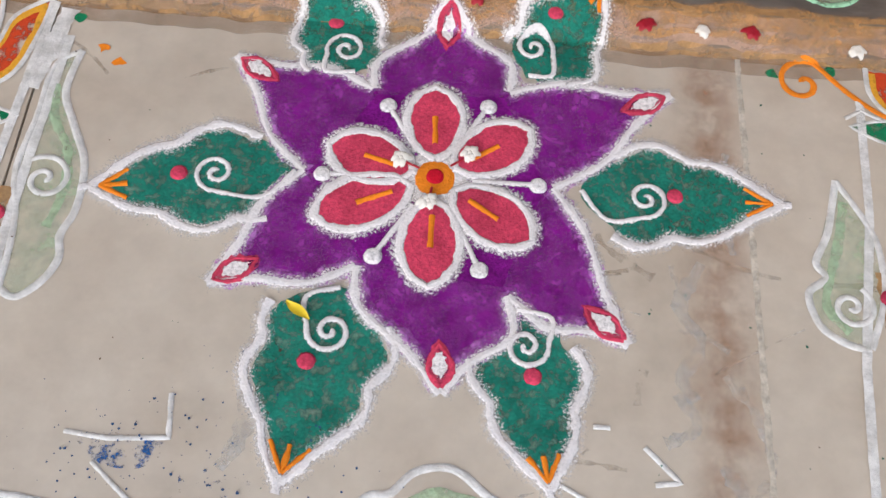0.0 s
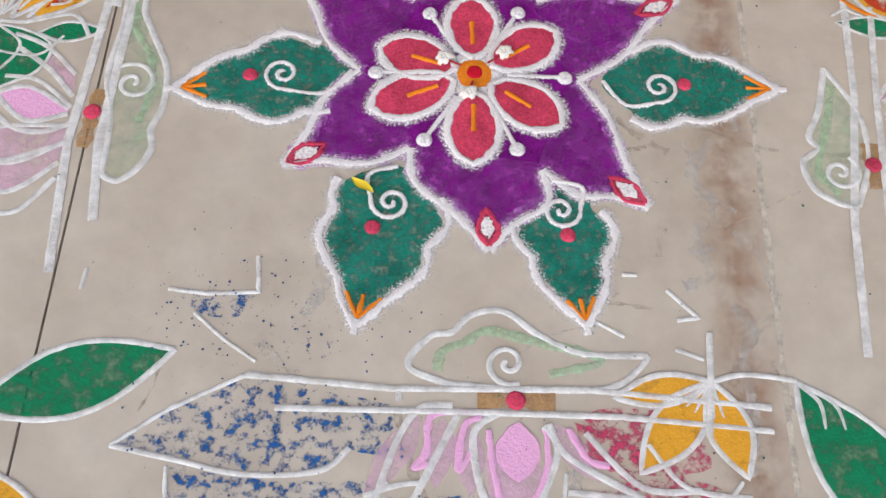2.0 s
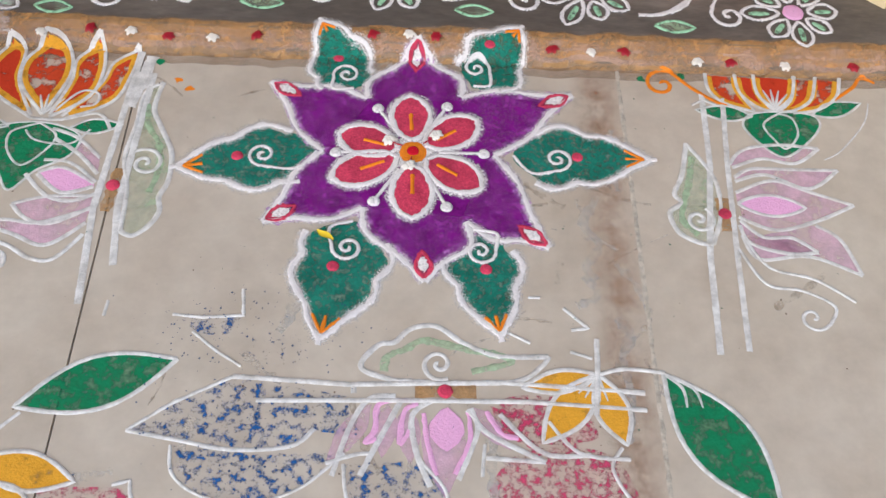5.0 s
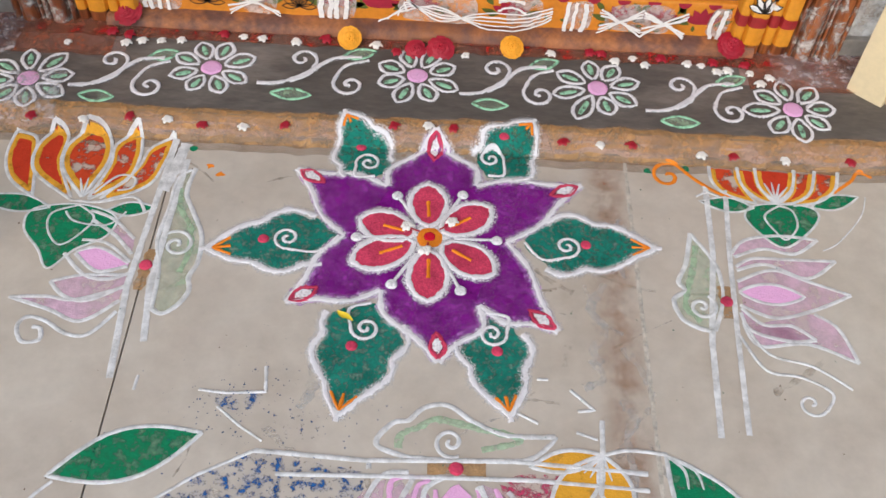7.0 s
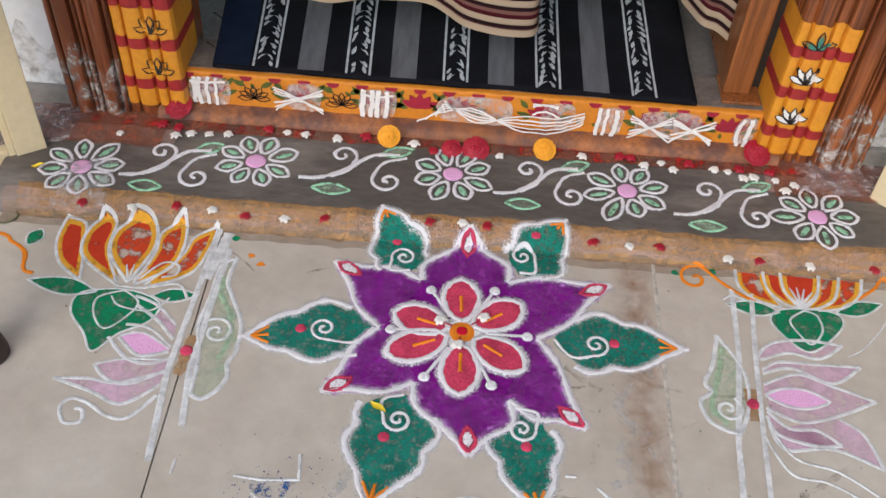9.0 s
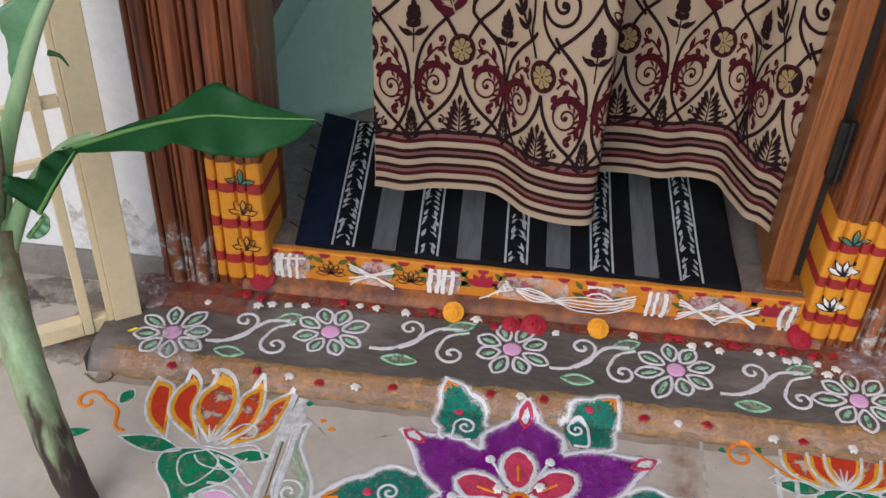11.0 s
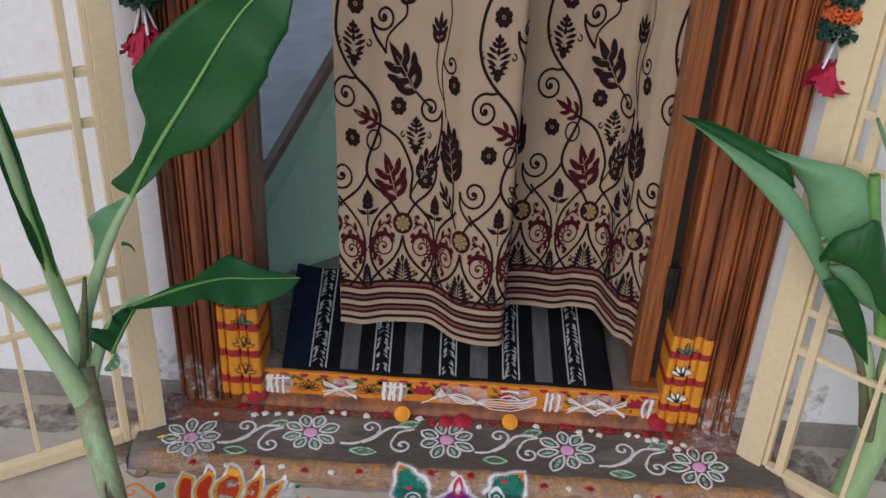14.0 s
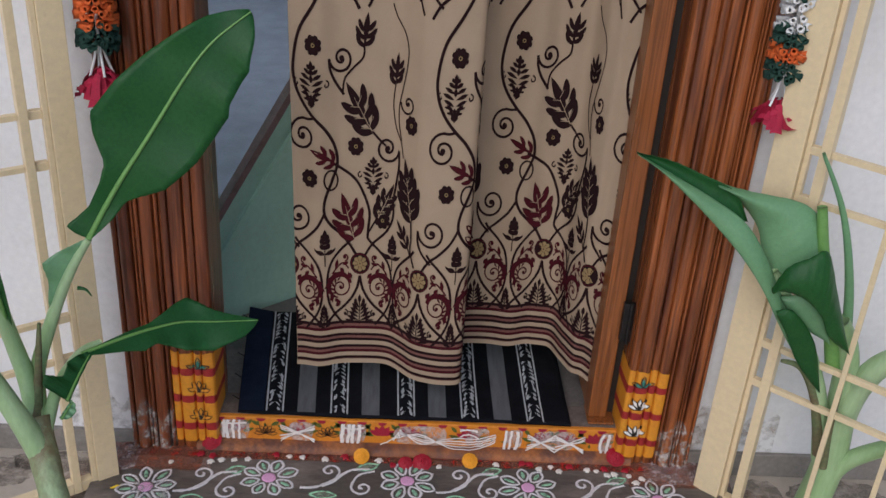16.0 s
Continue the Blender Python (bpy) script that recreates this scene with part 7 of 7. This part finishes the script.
def ruffled(r, rings_, per, mat, name, th, seed, tall=0.5):
    """A full flower head of overlapping ruffled petals."""
    rg = random.Random(seed)
    for q in range(rings_):
        f = 1 - q / rings_
        bm = bmesh.new()
        for k in range(per):
            a = 2 * math.pi * (k + 0.5 * (q % 2)) / per + rg.uniform(-0.1, 0.1)
            o = Vector((math.cos(a), math.sin(a), 0))
            s = Vector((-math.sin(a), math.cos(a), 0))
            rows = []
            for j in range(4):
                t = j / 3
                p = o * r * f * (0.2 + 0.8 * t) + Vector((0, 0, r * tall * (0.25 + 0.75 * (1 - f)) + r * 0.22 * math.sin(t * 2.6) * (1.2 - f) - r * 0.05 * t))
                w = r * (0.16 + 0.30 * math.sin(math.pi * (0.15 + 0.72 * t))) * (0.55 + 0.45 * f)
                rows.append([p - s * w + Vector((0, 0, r * 0.10 * rg.uniform(-1, 1))), p + Vector((0, 0, r * 0.05)), p + s * w + Vector((0, 0, r * 0.10 * rg.uniform(-1, 1)))])
            cells(bm, rows)
        part("petal_ring", bm, mat, th, "", True)
    bm = bmesh.new()
    bmesh.ops.create_uvsphere(bm, u_segments=10, v_segments=6, radius=r * 0.2, matrix=Matrix.Translation((0, 0, r * tall * 0.45)))
    part("heart", bm, mat, th, "", True)
    return th


for x, y, lean in ((-0.133, 0.336, 60), (0.107, 0.332, 35)):
    th = thing("marigold", "orange marigold flower lying against the threshold", "flower", (x, y, SLAB_Z + 0.020), group="marigolds")
    th.rotation_euler = (radians(lean), 0, radians(12))
    ruffled(0.0175, 5, 11, M_MARIGOLD, "marigold", th, int(x * 1000), 0.55)
for x, y, z, r, lab in ((0.002, 0.338, 0.004, 0.021, "dark red rose lying on the step"), (-0.035, 0.334, 0.004, 0.016, "dark red rose lying on the step"), (-0.467, 0.372, 0.016, 0.022, "dark red rose at the threshold's end"), (0.438, 0.366, 0.016, 0.022, "dark red rose at the threshold's end")):
    th = thing("rose", lab, "flower", (x, y, SLAB_Z + z), group="roses")
    th.rotation_euler = (radians(28), 0, radians(40 * x))
    ruffled(r, 5, 8, M_ROSE, "rose", th, int(1000 * x) + 7, 0.7)


def crumb(name, label, mat, x, y, r, seed, group):
    """A small crumpled blossom: a few petals round a bud."""
    rg = random.Random(seed)
    th = thing(name, label, "flower", (x, y, slab_height(y) + 0.001), group=group)
    bm = bmesh.new()
    for k in range(6):
        a = 2 * math.pi * k / 6 + rg.uniform(-0.3, 0.3)
        o = Vector((math.cos(a), math.sin(a), 0))
        s = Vector((-math.sin(a), math.cos(a), 0))
        l = r * rg.uniform(0.75, 1.15)
        rows = []
        for j in range(4):
            t = j / 3
            p = o * l * t + Vector((0, 0, 0.0025 + r * 0.55 * math.sin(math.pi * (0.2 + 0.7 * t))))
            w = r * 0.42 * math.sin(math.pi * (0.25 + 0.65 * t))
            rows.append([p - s * w, p + Vector((0, 0, r * 0.18)), p + s * w])
        cells(bm, rows)
    part("petals", bm, mat, th, "", True)
    bm = bmesh.new()
    bmesh.ops.create_icosphere(bm, subdivisions=1, radius=r * 0.5, matrix=Matrix.Translation((0, 0, r * 0.5)))
    part("bud", bm, mat, th, "", True)
    return th


for k, (x, y) in enumerate(((-0.561, 0.168), (-0.424, 0.171), (-0.324, 0.167), (-0.209, 0.170), (-0.057, 0.176), (0.026, 0.176), (0.180, 0.168), (0.276, 0.168), (0.420, 0.163), (0.586, 0.163))):
    crumb("red_blossom", "small crushed red blossom on the step's edge", M_ROSE, x, y, 0.0088, 100 + k, "red blossoms")
for k, (x, y) in enumerate(((-0.489, 0.167), (-0.371, 0.170), (-0.266, 0.167), (-0.009, 0.178), (0.232, 0.167), (0.375, 0.163), (0.494, 0.162))):
    crumb("white_blossom", "small white blossom on the step's edge", M_JASMINE, x, y, 0.0088, 200 + k, "white blossoms")
for k, (x, y) in enumerate(((-0.545, 0.311), (-0.460, 0.316), (-0.438, 0.322), (-0.411, 0.325), (-0.381, 0.328), (-0.213, 0.337), (-0.292, 0.342), (-0.263, 0.341), (-0.094, 0.339), (0.040, 0.326), (0.168, 0.340), (0.263, 0.330), (0.290, 0.339), (0.306, 0.325), (0.371, 0.332), (0.392, 0.330), (0.414, 0.318), (0.430, 0.321), (0.464, 0.318), (0.490, 0.310), (0.475, 0.296))):
    crumb("jasmine_blossom", "white jasmine blossom lying before the threshold", M_JASMINE, x, y, 0.0075 + 0.002 * ((k * 7) % 3) / 2, 300 + k, "jasmine blossoms")
for k, (x, y) in enumerate(((-0.485, 0.340), (-0.460, 0.335), (-0.321, 0.346), (-0.169, 0.347), (-0.063, 0.326), (0.226, 0.346), (0.243, 0.345), (0.333, 0.341), (0.410, 0.338), (0.458, 0.335))):
    crumb("red_blossom", "small crushed red blossom before the threshold", M_ROSE, x, y, 0.0098, 400 + k, "red blossoms")
for k, (x, y) in enumerate(((-0.030, 0.012), (0.028, 0.022), (-0.004, -0.028))):
    j = crumb("jasmine_blossom", "white jasmine blossom on the powder flower", M_JASMINE, x, y, 0.0095, 500 + k, "jasmine blossoms")
    j.location.z = 0.0052
    part("red_stalk", rod([(0, 0, 0.003), (-x * 0.55, -y * 0.55, 0.003)], 0.0011, 6), M_ROSE, j, "thin red stalk")


def loose_petal(x, y, z, turn, size, label):
    bm = bmesh.new()
    rows = []
    for j in range(7):
        t = j / 6 - 0.5
        w = size * 0.17 * math.cos(math.pi * t * 0.9)
        c = Vector((t * size, 0.0, 0.004 + 0.003 * math.sin(t * 5)))
        rows.append([c + Vector((0, -w, 0.002)), c, c + Vector((0, w, 0.0025 + 0.001 * math.sin(j)))])
    cells(bm, rows)
    ob = link("loose_petal", bm, M_YELLOWPETAL, smooth=True)
    ob.location, ob.rotation_euler = (x, y, z), (0, 0, radians(turn))
    return tagged(ob, label, "petal", group="loose petals")


loose_petal(-0.0985, -0.1325, 0.001, -38, 0.026, "yellow petal fallen on a teal powder leaf")
loose_petal(-0.643, 0.226, SLAB_Z, 10, 0.020, "yellow petal fallen on the stone step")
thread = link("loose_thread", rod(smooth_line([(-0.70, 0.150, 0.002), (-0.672, 0.135, 0.002), (-0.655, 0.150, 0.002), (-0.668, 0.172, 0.002), (-0.650, 0.190, 0.003)], 6), 0.0016, 6), M_DRY, smooth=True)
tagged(thread, "dark thread lying on the floor", "thread")

# ---- wear on the floor ----
P_GROUT = powder("pale_joint_grout", (0.60, 0.54, 0.46), cover=0.92, scale=60, soft=0.3, grain=0.15)
wear = thing("floor_stain", "white splashes, brown patches and specks on the floor", "stain", kind="stuff")
bm = bmesh.new()
cells(bm, [[(x, y, 0.0003) for x in (0.198, 0.24, 0.2685)] for y in (0.155, -0.1, -0.3, -0.5)])
part("brown_band", bm, P_BAND, wear)
for pts, w in (([(0.225, -0.06), (0.205, -0.10), (0.222, -0.13), (0.205, -0.16), (0.215, -0.18)], 0.011), ([(0.20, -0.175), (0.215, -0.20), (0.19, -0.215)], 0.010), ([(0.232, -0.23), (0.246, -0.25), (0.236, -0.28), (0.24, -0.33), (0.23, -0.38)], 0.010), ([(0.252, 0.05), (0.244, 0.0), (0.252, -0.05)], 0.008), ([(0.10, -0.36), (0.09, -0.40), (0.095, -0.46)], 0.012), ([(-0.13, -0.20), (-0.126, -0.23), (-0.14, -0.26)], 0.012)):
    stroke("splash", smooth_line(pts, 6), w, P_MILK, wear, z=0.0003, high=0.0003, rough=0.7)
stroke("joint_grout", [(0.2690, 0.155), (0.2692, -0.2), (0.2690, -0.6)], 0.0055, P_GROUT, wear, z=0.0004, high=0.0003, rough=0.5)
P_SMUDGE = powder("faint_brown_smudge", (0.46, 0.37, 0.28), cover=0.20, scale=45, soft=0.24, grain=0.2)
P_SCUFF = powder("pale_scuff", (0.66, 0.62, 0.57), cover=0.22, scale=70, soft=0.22, grain=0.1)
rw = random.Random(8)
for k in range(46):
    if k % 3:
        x, y = rw.uniform(0.02, 0.27), rw.uniform(-0.40, 0.06)
    else:
        x, y = rw.uniform(-0.40, 0.50), rw.uniform(-0.48, 0.12)
    a, l = rw.uniform(0, math.pi), rw.uniform(0.02, 0.09)
    bend = rw.uniform(-0.4, 0.4)
    pts = [(x + l * (t - 0.5) * math.cos(a + bend * t), min(y + l * (t - 0.5) * math.sin(a + bend * t), 0.15)) for t in (0.0, 0.25, 0.5, 0.75, 1.0)]
    stroke("scuff", smooth_line(pts, 4), rw.uniform(0.0012, 0.009), P_SCUFF if k % 2 else P_SMUDGE, wear, z=0.00015 + 0.000004 * k, high=0.00005, rough=1.2)
P_CEMENT = powder("broken_cement", (0.30, 0.26, 0.22), cover=0.44, scale=26, soft=0.16, grain=0.3)
P_EARTH = powder("reddish_dust", (0.42, 0.25, 0.18), cover=0.34, scale=20, soft=0.3, grain=0.25)
for cx, cy, rx, ry, m in ((-0.80, 0.34, 0.10, 0.04, P_CEMENT), (-0.74, 0.22, 0.05, 0.06, P_CEMENT), (-0.95, 0.30, 0.12, 0.05, P_CEMENT), (-0.72, 0.27, 0.05, 0.09, P_EARTH), (0.76, 0.30, 0.07, 0.06, P_CEMENT), (0.74, 0.22, 0.05, 0.10, P_EARTH), (0.95, 0.32, 0.12, 0.05, P_CEMENT)):
    fill("cement_patch", [(cx + rx * (1 + 0.3 * wob(cx + math.cos(a), cy + math.sin(a), 1.7)) * math.cos(a), min(cy + ry * (1 + 0.3 * wob(cx - math.cos(a), cy, 2.3)) * math.sin(a), WALL_Y - 0.016)) for a in (2 * math.pi * i / 28 for i in range(28))], m, wear, 0.0006, 0.0003, rough=0.006)
for sgn, x0, x1 in ((-1, -0.80, -0.642), (1, 0.608, 0.80)):
    bm = bmesh.new()
    cells(bm, [[(x0 + (x1 - x0) * i / 20, WALL_Y - 0.0015, 0.062 + (0.10 + 0.05 * wob(i * 0.31, sgn, 1.0)) * j / 6) for i in range(21)] for j in range(7)])
    part("wall_grime", bm, powder("wall_grime", (0.52, 0.45, 0.39), cover=0.17, scale=32, soft=0.2, grain=0.2), wear)
bmb, bmg, bmo = bmesh.new(), bmesh.new(), bmesh.new()
rs = random.Random(21)
for k in range(420):
    cx, cy, sp_ = ((-0.13, -0.25, 0.06), (-0.21, -0.26, 0.05), (-0.15, -0.38, 0.09), (0.0, -0.05, 0.26), (0.0, -0.15, 0.35))[k % 5]
    x, y = rs.gauss(cx, sp_), rs.gauss(cy, sp_ * 0.8)
    if y > 0.15 or y < -0.6:
        continue
    r = 0.0004 + 0.0010 * rs.random() ** 2
    b = (bmb, bmb, bmb, bmg, bmo)[k % 5]
    ink_fan(b, [(x + r * rs.uniform(0.6, 1.3) * math.cos(a), y + r * rs.uniform(0.6, 1.3) * math.sin(a)) for a in (0, 1.0, 2.1, 3.1, 4.2, 5.2)], lambda a, c, h: Vector((a, c, h)), 0.0016)
tagged(part("blue_specks", bmb, powder("blue_grains", (0.04, 0.09, 0.20), 1.0), wear), kind="stuff")
tagged(part("green_specks", bmg, powder("green_grains", (0.02, 0.14, 0.10), 1.0), wear), kind="stuff")
tagged(part("dark_specks", bmo, powder("brown_grains", (0.12, 0.07, 0.05), 1.0), wear), kind="stuff")
for x, y, m in ((-0.335, 0.142, P_GREEN), (0.300, 0.142, P_GREEN), (0.355, 0.150, P_GREEN), (-0.305, 0.110, P_ORANGE), (-0.29, 0.095, P_ORANGE)):
    fill("paint_fleck", [(x + 0.007 * rs.uniform(0.5, 1.2) * math.cos(a), y + 0.006 * rs.uniform(0.5, 1.2) * math.sin(a)) for a in (2 * math.pi * i / 9 for i in range(9))], m, wear, 0.0006)
